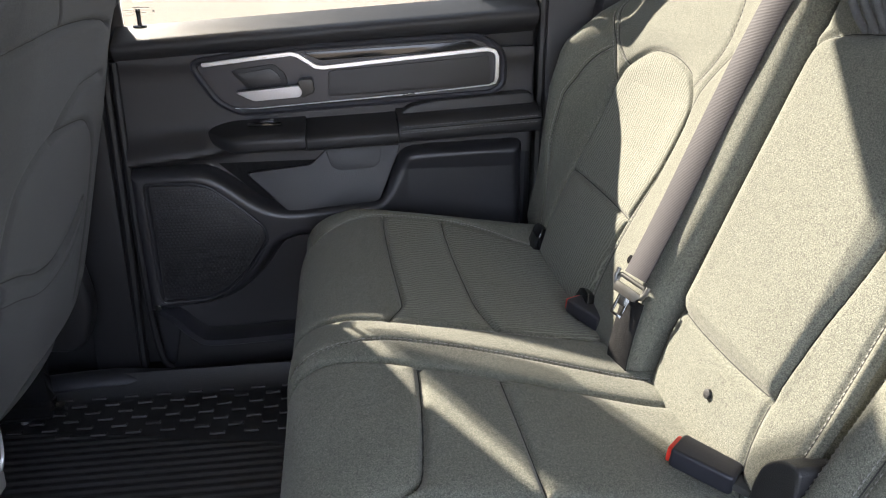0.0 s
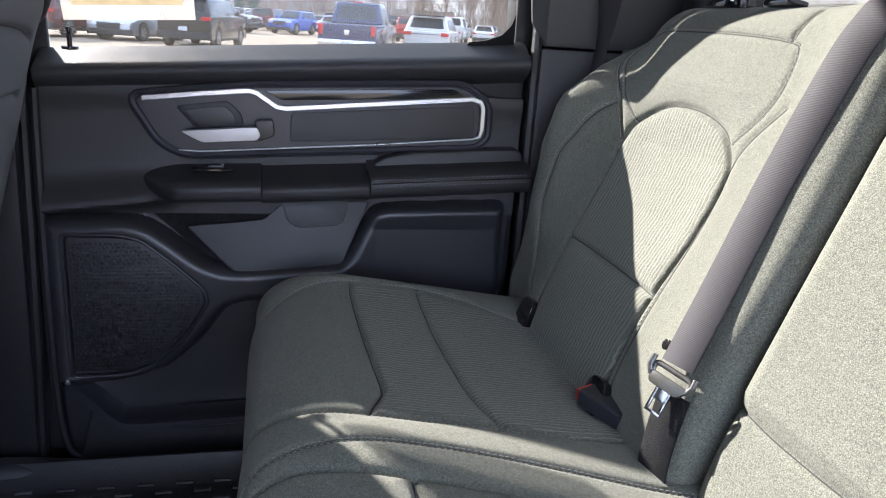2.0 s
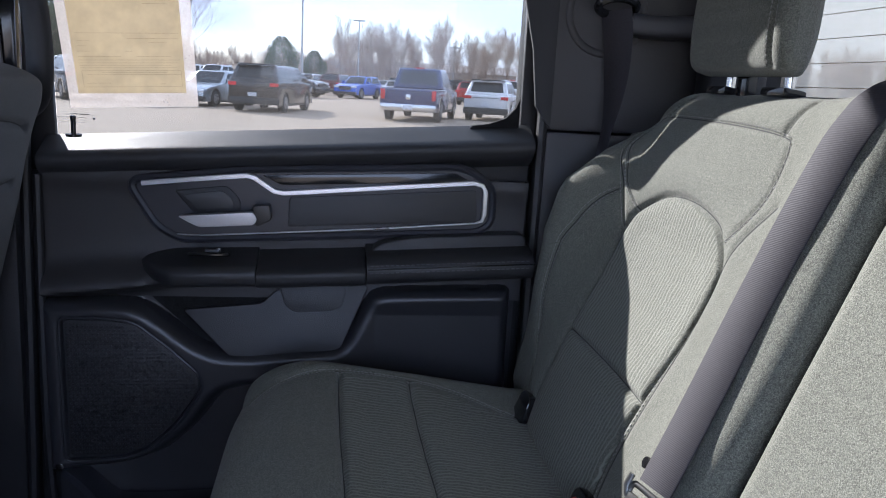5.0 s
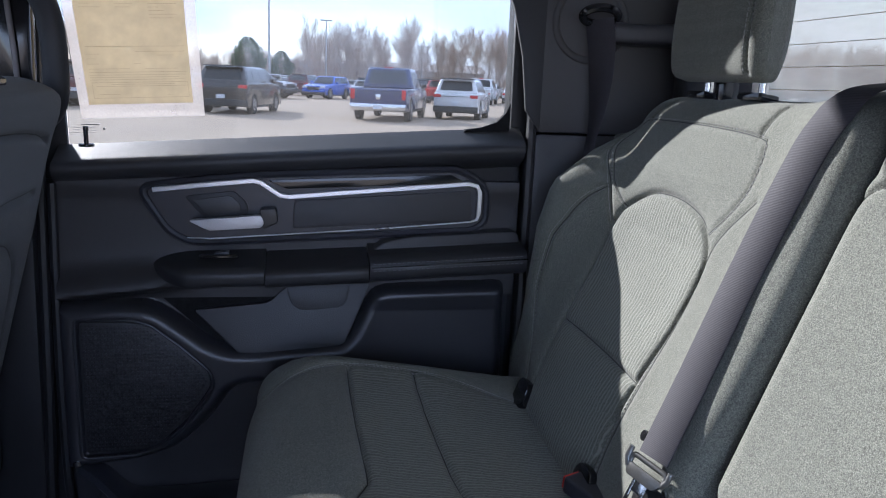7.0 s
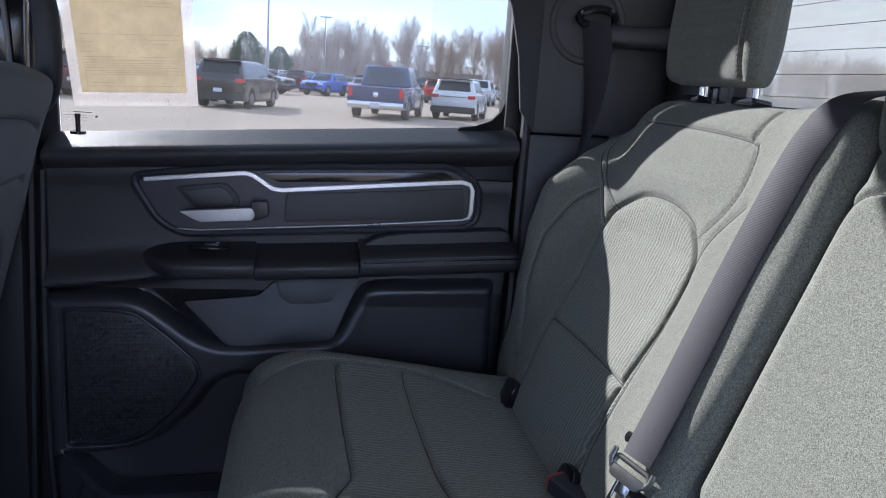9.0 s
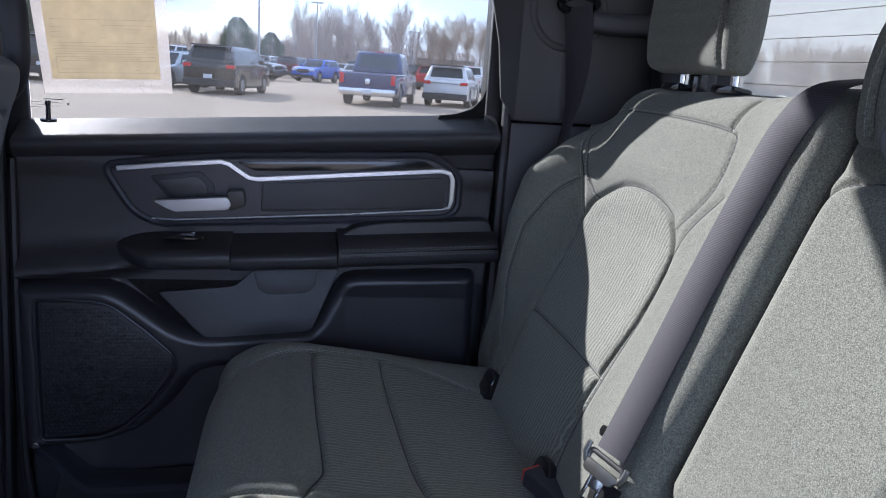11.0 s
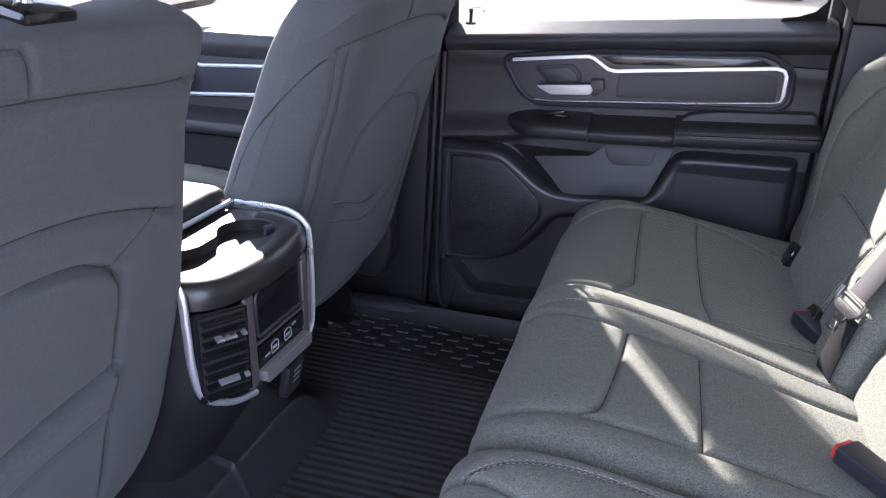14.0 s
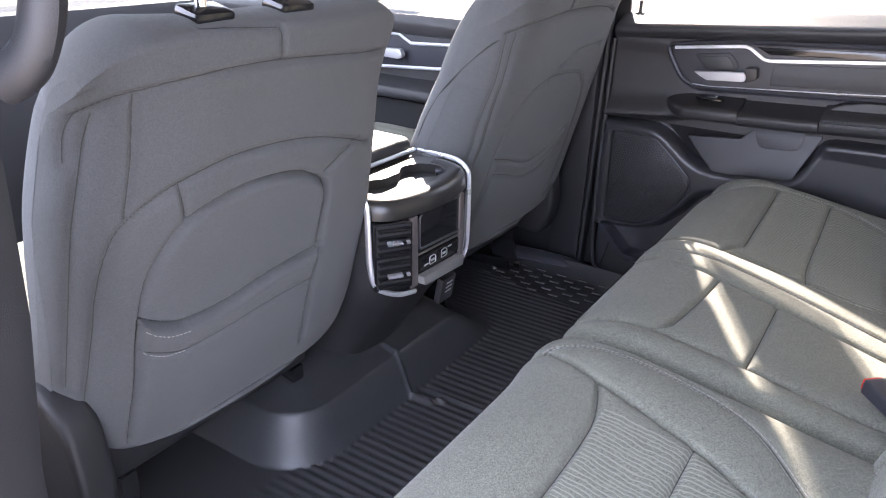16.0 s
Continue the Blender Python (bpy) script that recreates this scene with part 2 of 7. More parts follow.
# the weave of the belt: fine cross ribs
def webbing(m):
    n, l = m.node_tree.nodes, m.node_tree.links
    co, w, bp = n.new("ShaderNodeTexCoord"), n.new("ShaderNodeTexWave"), n.new("ShaderNodeBump")
    w.bands_direction = "Z"
    w.inputs["Scale"].default_value, w.inputs["Distortion"].default_value = 210.0, 1.2
    bp.inputs["Strength"].default_value, bp.inputs["Distance"].default_value = 0.3, 0.0005
    twill, tone = n.new("ShaderNodeMapRange"), n.new("ShaderNodeVectorMath")
    twill.inputs["To Min"].default_value, twill.inputs["To Max"].default_value = 0.90, 1.10
    tone.operation = "SCALE"
    b = n["Principled BSDF"]
    l.new(b.inputs["Base Color"].links[0].from_socket, tone.inputs[0]), l.new(w.outputs["Fac"], twill.inputs["Value"])
    l.new(twill.outputs[0], tone.inputs["Scale"]), l.new(tone.outputs[0], b.inputs["Base Color"])
    l.new(co.outputs["Object"], w.inputs["Vector"]), l.new(w.outputs["Fac"], bp.inputs["Height"])
    l.new(bp.outputs["Normal"], n["Principled BSDF"].inputs["Normal"])


webbing(M_WEB)


def perforate(m, pitch):
    """Rows of small round holes, in relief and colour."""
    n, l = m.node_tree.nodes, m.node_tree.links
    co, v, mr, bp = n.new("ShaderNodeTexCoord"), n.new("ShaderNodeTexVoronoi"), n.new("ShaderNodeMapRange"), n.new("ShaderNodeBump")
    v.inputs["Scale"].default_value, v.inputs["Randomness"].default_value = 1 / pitch, 0.0
    mr.inputs["From Min"].default_value, mr.inputs["From Max"].default_value = 0.25, 0.45
    bp.inputs["Strength"].default_value, bp.inputs["Distance"].default_value = 0.35, 0.001
    l.new(co.outputs["Object"], v.inputs["Vector"]), l.new(v.outputs["Distance"], mr.inputs["Value"])
    l.new(mr.outputs[0], bp.inputs["Height"]), l.new(bp.outputs["Normal"], n["Principled BSDF"].inputs["Normal"])
    b, tone = n["Principled BSDF"], n.new("ShaderNodeVectorMath")
    tone.operation = "SCALE"
    l.new(b.inputs["Base Color"].links[0].from_socket, tone.inputs[0]), l.new(mr.outputs[0], tone.inputs["Scale"])
    l.new(tone.outputs[0], b.inputs["Base Color"])


perforate(M_GRILLE, 0.0055)


# ---- mesh tools ----
def link(name, verts, faces, mats, parent=None, label="", index=None, smooth=True, sharp=38):
    me = bpy.data.meshes.new(name)
    me.from_pydata([tuple(v) for v in verts], [], faces)
    for m in mats if isinstance(mats, (list, tuple)) else [mats]:
        me.materials.append(m)
    if index is not None:
        me.polygons.foreach_set("material_index", index)
    if smooth:
        me.polygons.foreach_set("use_smooth", [True] * len(me.polygons))
        me.set_sharp_from_angle(angle=radians(sharp))
    me.update()
    ob = new(name, me)
    if parent:
        ob.parent = parent
    return tagged(ob, label)


def part(name, bm, mat, parent=None, label="", sharp=38):
    """Link a bmesh as one mesh object under a thing or a part."""
    bmesh.ops.recalc_face_normals(bm, faces=bm.faces)
    me = bpy.data.meshes.new(name)
    bm.to_mesh(me)
    bm.free()
    me.materials.append(mat)
    me.polygons.foreach_set("use_smooth", [True] * len(me.polygons))
    me.set_sharp_from_angle(angle=radians(sharp))
    ob = new(name, me)
    if parent:
        ob.parent = parent
    return tagged(ob, label)


def thing(name, label, category, group="", at=(0, 0, 0), kind=""):
    ob = new(name)
    ob.location = at
    ob.empty_display_size = 0.05
    return tagged(ob, label, category, group, kind)


def bevelled(bm, width, seg=2, angle=30):
    if width > 0:
        bmesh.ops.recalc_face_normals(bm, faces=bm.faces)
        edges = [e for e in bm.edges if len(e.link_faces) == 2 and e.calc_face_angle(0) > radians(angle)]
        bmesh.ops.bevel(bm, geom=edges, offset=width, segments=seg, profile=0.6, affect="EDGES", clamp_overlap=True)
    return bm


def box(x0, x1, y0, y1, z0, z1, bevel=0.004, seg=2):
    bm = bmesh.new()
    bmesh.ops.create_cube(bm, size=1)
    for v in bm.verts:
        v.co = Vector((x0 + (v.co.x + 0.5) * (x1 - x0), y0 + (v.co.y + 0.5) * (y1 - y0), z0 + (v.co.z + 0.5) * (z1 - z0)))
    return bevelled(bm, bevel, seg)


def turned(bm, m):
    bmesh.ops.transform(bm, matrix=m, verts=bm.verts)
    return bm


def plate(outline, a, b, axis="y", bevel=0.003, seg=2):
    """A flat piece: an outline in the two other axes, from a to b along axis."""
    bm = bmesh.new()

    def at(p, d):
        return {"x": (d, p[0], p[1]), "y": (p[0], d, p[1]), "z": (p[0], p[1], d)}[axis]
    lo = [bm.verts.new(at(p, a)) for p in outline]
    hi = [bm.verts.new(at(p, b)) for p in outline]
    bm.faces.new(lo), bm.faces.new(hi[::-1])
    for i in range(len(lo)):
        j = (i + 1) % len(lo)
        bm.faces.new((lo[i], hi[i], hi[j], lo[j]))
    return bevelled(bm, bevel, seg)


def cylinder(p, q, r, seg=16, r2=None, bevel=0.0):
    p, q = Vector(p), Vector(q)
    bm = bmesh.new()
    bmesh.ops.create_cone(bm, cap_ends=True, segments=seg, radius1=r, radius2=r if r2 is None else r2, depth=(q - p).length)
    bmesh.ops.transform(bm, matrix=Matrix.Translation((p + q) / 2) @ (q - p).to_track_quat("Z", "Y").to_matrix().to_4x4(), verts=bm.verts)
    return bevelled(bm, bevel)


def join(*bms):
    out = bmesh.new()
    for b in bms:
        me = bpy.data.meshes.new("t")
        b.to_mesh(me), b.free()
        out.from_mesh(me)
        bpy.data.meshes.remove(me)
    return out


def smooth_line(pts, n=12, closed=False):
    """Catmull-Rom through the points."""
    p = [np.array(q, float) for q in pts]
    k = len(p)
    out = []
    for i in range(k if closed else k - 1):
        a, b, c, d = ((p[(i - 1) % k], p[i], p[(i + 1) % k], p[(i + 2) % k]) if closed else
                      (p[max(i - 1, 0)], p[i], p[i + 1], p[min(i + 2, k - 1)]))
        for t in np.linspace(0, 1, n, endpoint=False):
            out.append(0.5 * (2 * b + (c - a) * t + (2 * a - 5 * b + 4 * c - d) * t * t + (3 * b - a - 3 * c + d) * t ** 3))
    if not closed:
        out.append(p[-1])
    return out


def rounded(pts, r, n=5):
    """A polygon with its corners rounded by about r."""
    out = []
    k = len(pts)
    for i in range(k):
        a, b, c = (np.array(pts[(i + d) % k], float) for d in (-1, 0, 1))
        u, v = a - b, c - b
        d = min(r, 0.45 * np.linalg.norm(u), 0.45 * np.linalg.norm(v))
        p, q = b + u / np.linalg.norm(u) * d, b + v / np.linalg.norm(v) * d
        for t in np.linspace(0, 1, n):
            out.append(tuple((1 - t) ** 2 * p + 2 * t * (1 - t) * b + t * t * q))
    return out


def sweep(path, section, up=(0, 1, 0), closed=False, scale=None):
    """A section of (across, up) points carried along a path."""
    path = [Vector(p) for p in path]
    up = Vector(up).normalized()
    bm = bmesh.new()
    rings = []
    k = len(path)
    for i, p in enumerate(path):
        a, b = (path[i - 1], path[(i + 1) % k]) if closed else (path[max(i - 1, 0)], path[min(i + 1, k - 1)])
        t = (b - a).normalized()
        side = up.cross(t).normalized()
        u = t.cross(side)
        f = 1 if scale is None else scale(i / (k - 1))
        rings.append([bm.verts.new(p + side * (s * f) + u * (h * f)) for s, h in section])
    m = len(section)
    for i in range(k if closed else k - 1):
        r, q = rings[i], rings[(i + 1) % k]
        for j in range(m):
            bm.faces.new((r[j], r[(j + 1) % m], q[(j + 1) % m], q[j]))
    if not closed:
        bm.faces.new(rings[0][::-1]), bm.faces.new(rings[-1])
    return bm


def oval(a, b, n=12):
    return [(a * math.cos(2 * math.pi * i / n), b * math.sin(2 * math.pi * i / n)) for i in range(n)]


def away(S, Y, line):
    """The distance from each place to a line of points."""
    best = np.full(S.shape, 1e9)
    for (a, b), (c, d) in zip(line[:-1], line[1:]):
        ex, ey = c - a, d - b
        t = np.clip(((S - a) * ex + (Y - b) * ey) / max(ex * ex + ey * ey, 1e-12), 0, 1)
        best = np.minimum(best, np.hypot(S - a - t * ex, Y - b - t * ey))
    return best


def inside(S, Y, poly):
    hit = np.zeros(S.shape, bool)
    for (a, b), (c, d) in zip(poly, poly[1:] + poly[:1]):
        cross = ((b > Y) != (d > Y)) & (S < (c - a) * (Y - b) / (d - b + 1e-12) + a)
        hit ^= cross
    return hit


def upholstery(name, profile, keyaxis, y0, y1, seams, mats, parent, label="", ends=(0.04, 0.04), bulge=None, ribs=(), stitches=(),
               step=0.0026, lid=True, apex=None, warp=None, core=None):
    """A padded piece: a profile of (x, z) points, from its hidden start to its hidden end, carried from y0 to y1 with rounded ends.
    seams: (line of (key, y), depth, width); the key is x or z on the profile. stitches: (line, offset). Returns the object."""
    prof = np.array(smooth_line(profile, 16))
    ln = np.r_[0, np.cumsum(np.hypot(*np.diff(prof, axis=0).T))]
    ns = max(8, int(ln[-1] / step))
    s = np.linspace(0, ln[-1], ns)
    px, pz = np.interp(s, ln, prof[:, 0]), np.interp(s, ln, prof[:, 1])
    key = px if keyaxis == "x" else pz
    lo, hi = (int(np.argmin(key)), len(key) - 1) if apex is None else apex(key)
    sign = 1.0 if key[hi] >= key[lo] else -1.0
    mono = np.maximum.accumulate(sign * key[lo:hi + 1]) + np.arange(hi + 1 - lo) * 1e-9

    def to_s(c):
        c = sign * c
        if c < mono[0]:
            return s[lo] + (c - mono[0])
        if c > mono[-1]:
            return s[hi] + (c - mono[-1])
        return float(np.interp(c, mono, s[lo:hi + 1]))
    tx, tz = np.gradient(px, s), np.gradient(pz, s)
    nx, nz = -tz, tx
    y = np.linspace(y0, y1, max(6, int((y1 - y0) / step)))
    S, Y = np.meshgrid(s, y, indexing="ij")
    out, drop = np.zeros(S.shape), np.zeros(S.shape)
    for e, r in ((Y - y0, ends[0]), (y1 - Y, ends[1])):
        if r > 0:
            q = np.clip(r - e, 0, r)
            drop += r - np.sqrt(np.maximum(r * r - q * q, 0))
    if core is None:
        out -= drop
    groove = np.zeros(S.shape)
    for line, depth, width in seams:
        ls = [(to_s(a), b) for a, b in (smooth_line(line, 8) if len(line) > 2 else line)]
        d = away(S, Y, ls)
        groove = np.maximum(groove, depth * (0.45 * np.exp(-(d / width) ** 2) + 1.0 * np.exp(-(d / max(0.0034, 1.3 * step)) ** 2)))
    out -= groove
    if bulge:
        K = np.meshgrid(key, y, indexing="ij")[0]
        out += bulge(S, K, Y, to_s)
    P = np.stack([px[:, None] + nx[:, None] * out, Y, pz[:, None] + nz[:, None] * out], -1)
    if core is not None:
        C = np.array([core(u, w) for u, w in zip(px, pz)])
        gx, gz = C[:, 0] - px, C[:, 1] - pz
        g = np.hypot(gx, gz) + 1e-9
        k = np.minimum(drop, 0.92 * g[:, None])
        P[..., 0] += (gx / g)[:, None] * k
        P[..., 2] += (gz / g)[:, None] * k
    if warp:
        P = warp(P)
    a, b = S.shape
    V = P.reshape(-1, 3).tolist()
    F = [(i * b + j, i * b + j + 1, (i + 1) * b + j + 1, (i + 1) * b + j) for i in range(a - 1) for j in range(b - 1)]
    idx = np.zeros((a - 1, b - 1), int)
    Sc, Yc = (S[:-1, :-1] + S[1:, 1:]) / 2, (Y[:-1, :-1] + Y[1:, 1:]) / 2
    for poly in ribs:
        idx[inside(Sc, Yc, [(to_s(p), q) for p, q in poly])] = 1
    idx = idx.ravel().tolist()
    if lid:
        for j0 in (0, b - 1):
            F.append([i * b + j0 for i in range(a)] if j0 else [i * b for i in reversed(range(a))])
            idx.append(0)
        F.append([j for j in range(b)] + [(a - 1) * b + j for j in reversed(range(b))])
        idx.append(0)
    ob = link(name, V, F, mats, parent, label, idx, True, 60)
    if stitches or seams:
        N = np.cross(np.gradient(P, axis=1), np.gradient(P, axis=0))
        N /= np.linalg.norm(N, axis=-1, keepdims=True) + 1e-12

        def surf(sv, yv):
            i = np.clip(sv / s[-1] * (a - 1), 0, a - 1.001)
            j = np.clip((yv - y0) / (y1 - y0) * (b - 1), 0, b - 1.001)
            i0, j0 = int(i), int(j)
            f, g = i - i0, j - j0
            w = ((1 - f) * (1 - g), f * (1 - g), (1 - f) * g, f * g)
            q = (i0, j0), (i0 + 1, j0), (i0, j0 + 1), (i0 + 1, j0 + 1)
            return sum(k * P[c] for k, c in zip(w, q)), sum(k * N[c] for k, c in zip(w, q))
        if N[a // 2, b // 2] @ np.array([nx[a // 2], 0, nz[a // 2]]) < 0:
            N = -N
        # a dark ribbon along each groove paints in the shade of the seam gap
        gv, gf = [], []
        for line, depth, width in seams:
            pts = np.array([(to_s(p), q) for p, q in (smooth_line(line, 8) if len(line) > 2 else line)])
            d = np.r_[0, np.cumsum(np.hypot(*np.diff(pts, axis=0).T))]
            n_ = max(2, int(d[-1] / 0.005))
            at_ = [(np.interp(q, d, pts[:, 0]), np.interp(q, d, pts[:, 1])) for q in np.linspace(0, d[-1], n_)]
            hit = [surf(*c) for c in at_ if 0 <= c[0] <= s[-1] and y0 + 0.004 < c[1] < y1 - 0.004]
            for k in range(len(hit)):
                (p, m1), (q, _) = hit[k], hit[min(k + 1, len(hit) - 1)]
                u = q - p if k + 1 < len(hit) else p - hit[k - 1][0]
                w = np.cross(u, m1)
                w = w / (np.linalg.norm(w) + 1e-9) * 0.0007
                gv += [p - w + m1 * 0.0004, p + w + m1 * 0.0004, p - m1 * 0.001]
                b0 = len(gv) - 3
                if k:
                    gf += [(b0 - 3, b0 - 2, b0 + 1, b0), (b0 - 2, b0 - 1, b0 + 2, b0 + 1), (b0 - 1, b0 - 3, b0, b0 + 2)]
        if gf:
            tagged(link("seam", gv, gf, M_SEAM, ob, "dark lines that paint the shade in the sewn seams", smooth=False), kind="stuff")
        sv_, sf_ = [], []
        for line, off in stitches:
            ls = [(to_s(p), q) for p, q in (smooth_line(line, 10) if len(line) > 2 else line)]
            pts = np.array(ls)
            d = np.r_[0, np.cumsum(np.hypot(*np.diff(pts, axis=0).T))]
            c = 0.0
            while c + 0.005 < d[-1]:
                e = [np.array([np.interp(q, d, pts[:, 0]), np.interp(q, d, pts[:, 1])]) for q in (c, c + 0.0046)]
                t = e[1] - e[0]
                t /= np.linalg.norm(t) + 1e-9
                side = np.array([-t[1], t[0]]) * off
                (p, m1), (q, m2) = surf(*(e[0] + side)), surf(*(e[1] + side))
                u = q - p
                w = np.cross(u, m1)
                w = w / (np.linalg.norm(w) + 1e-9) * 0.00045
                base = len(sv_)
                mid, mm = (p + q) / 2, (m1 + m2) / 2
                sv_ += [p - w, p + w, mid - w + mm * 0.0012, mid + w + mm * 0.0012, q - w, q + w, p - m1 * 0.001, q - m2 * 0.001]
                sf_ += [tuple(base + k for k in f) for f in ((0, 1, 3, 2), (2, 3, 5, 4), (0, 2, 4, 7, 6), (1, 6, 7, 5, 3))]
                c += 0.0062
        if sf_:
            tagged(link("stitching", sv_, sf_, M_THREAD, ob, "pale contrast stitching", smooth=False), kind="stuff")
    return ob

# ---- the cab's shell ----
CX = 0.64                      # the cab's middle
GROUND = -0.62


def sill(x):
    """Height of the window sill, which rises towards the back."""
    return 0.655 + 0.066 * (x + 0.345)


def structure(name, bm, mat, label):
    return tagged(part(name, bm, mat), label, name.split("_")[0], kind="structure")


structure("floor", box(-1.9, 0.80, -0.16, 1.46, -0.09, -0.012, 0.0), M_CARPET, "black carpeted truck cab floor under rubber mats")
structure("ceiling", plate(rounded([(-0.95, 1.13), (-0.6, 1.17), (0.5, 1.17), (0.80, 1.13), (0.82, 1.20), (-0.95, 1.20)], 0.02), -0.12, 1.40, "y", 0.0),
          M_HEADLINER, "pale grey cloth headliner")
# the back wall, with its window
structure("wall_rear", box(0.76, 0.84, -0.20, 1.56, -0.09, 0.755, 0.0), M_WALL, "dark lined wall behind the rear seat")
structure("wall_rear_top", box(0.745, 0.82, -0.20, 1.56, 1.085, 1.20, 0.004), M_WALL, "dark trim above the rear window")
for nm, a, b in (("wall_rear_side_1", -0.20, 0.0), ("wall_rear_side_2", 1.37, 1.56)):
    structure(nm, box(0.745, 0.82, a, b, 0.7551, 1.0849, 0.004), M_WALL, "dark trim beside the rear window")
rw = thing("window_rear", "rear window glass with fine heating wires", "window", kind="structure")
part("pane", box(0.772, 0.777, 0.0005, 1.3695, 0.756, 1.084, 0), M_REAR_GLASS, rw).visible_shadow = False
for i in range(9):
    z = 0.785 + i * 0.034
    part("heating_wire", cylinder((0.769, 0.02, z - 0.0), (0.769, 1.35, z - 0.0), 0.0005, 4), M_INK, rw)

# passenger side body: pillars and rocker
structure("wall_passenger_rocker", box(-1.9, 0.80, 1.46, 1.54, -0.12, -0.02, 0.004), M_WALL, "black door sill of the cab")
structure("wall_passenger_rail", box(-0.9, 0.80, 1.40, 1.50, 1.158, 1.20, 0.01), M_WALL, "roof rail above the doors")
structure("pillar_b_passenger", join(plate([(-0.47, -0.02), (-0.385, -0.02), (-0.372, 0.62), (-0.36, 1.12), (-0.44, 1.12), (-0.455, 0.62)], 1.385, 1.455, "y", 0.012),
                                     sweep(smooth_line([(-0.384, 1.40, -0.01), (-0.372, 1.40, 0.3), (-0.366, 1.41, 0.62), (-0.352, 1.43, 1.12)], 6), oval(0.008, 0.010, 8))),
          M_BLACK, "black trim of the pillar between the doors")
structure("pillar_c_passenger", join(plate([(0.412, -0.02), (0.80, -0.02), (0.80, 0.6965), (0.412, 0.6965)], 1.415, 1.50, "y", 0.008),
                                     plate([(0.412, 0.6985), (0.80, 0.6985), (0.80, 1.16), (0.408, 1.16)], 1.405, 1.50, "y", 0.008),
                                     sweep([(0.406, 1.425, -0.02), (0.406, 1.425, 0.4), (0.408, 1.43, 0.7), (0.404, 1.44, 1.12)], oval(0.009, 0.011, 8))),
          M_SOFT, "charcoal moulded trim behind the rear door")
structure("pillar_c_lining", box(0.64, 0.744, 1.345, 1.41, 0.30, 1.155, 0.03, 4), M_WALL, "dark trim in the rear corner of the cab")
# added piece whose outline cuts the sunlight off across the rear seat back
structure("pillar_c_upper", plate([(0.412, 0.7005), (0.386, 0.735), (0.376, 0.82), (0.358, 0.895), (0.332, 0.957), (0.312, 1.015), (0.288, 1.065), (0.25, 1.10), (0.19, 1.15), (0.412, 1.15)], 1.3955, 1.4035, "y", 0.002),
          M_WALL, "charcoal curved upper trim added to block sun at the rear door")

structure("post_b_passenger", box(-0.52, -0.405, 1.5005, 1.56, -0.12, 1.2, 0.004), M_WALL, "dark body post between the doors")
structure("post_c_passenger", box(0.392, 0.82, 1.5005, 1.56, -0.12, 1.2, 0.004), M_WALL, "dark body post behind the rear door")
structure("post_b_filler", box(-0.41, -0.340, 1.456, 1.50, -0.05, 0.60, 0.0), M_WALL, "dark door edge in the pillar gap")
# driver side: open doorway, pillar between the doors, closed front door
structure("wall_driver_rocker", box(-1.9, 0.80, -0.24, -0.16, -0.12, -0.02, 0.004), M_WALL, "black door sill of the open doorway")
structure("wall_driver_rail", box(-0.9, 0.80, -0.22, -0.12, 1.10, 1.20, 0.01), M_WALL, "roof rail above the open doorway")
structure("pillar_b_driver", plate([(-0.47, -0.02), (-0.30, -0.02), (-0.262, 0.40), (-0.225, 0.56), (-0.215, 0.68), (-0.24, 1.12), (-0.44, 1.12), (-0.455, 0.62)], -0.235, -0.105, "y", 0.02),
          M_BLACK, "dark trim of the pillar beside the driver seat")
structure("wall_driver_back", box(0.52, 0.80, -0.24, -0.15, -0.02, 1.12, 0.01), M_WALL, "dark trim behind the open doorway")
structure("wall_driver_front", box(-1.75, -0.50, -0.24, -0.17, -0.02, 0.60, 0.01), M_WALL, "dark trim of the closed driver door")
structure("wall_underbody", box(-1.75, 0.70, -0.05, 1.35, GROUND, -0.1255, 0.02), M_WALL, "plain dark underside of the truck cab")
structure("wall_front", box(-1.95, -1.75, -0.24, 1.54, -0.12, 0.60, 0.02), M_WALL, "dark lower front end of the cab")
for nm, y in (("pillar_a_driver", -0.20), ("pillar_a_passenger", 1.47)):
    structure(nm, sweep([(-1.75, y, 0.59), (-1.30, y + (0.03 if y < 0 else -0.03), 0.93), (-0.93, y + (0.06 if y < 0 else -0.06), 1.15)], oval(0.03, 0.04, 10)), M_WALL, "slanted windscreen pillar")

ws = thing("window_front", "sloping clear windscreen of the cab", "window", kind="structure")
part("pane", plate([(-1.745, 0.605), (-0.955, 1.128), (-0.955, 1.134), (-1.75, 0.608)], -0.130, 1.405, "y", 0), M_GLASS, ws).visible_shadow = False

# ---- rear passenger door ----
door = thing("door_1", "closed black rear truck door with silver trim and an armrest", "door", kind="structure")
part("door_shell", plate([(-0.352, -0.03), (0.395, -0.03), (0.395, sill(0.395) - 0.03), (-0.352, sill(-0.352) - 0.03)], 1.4405, 1.53, "y", 0.004), M_BLACK, door)
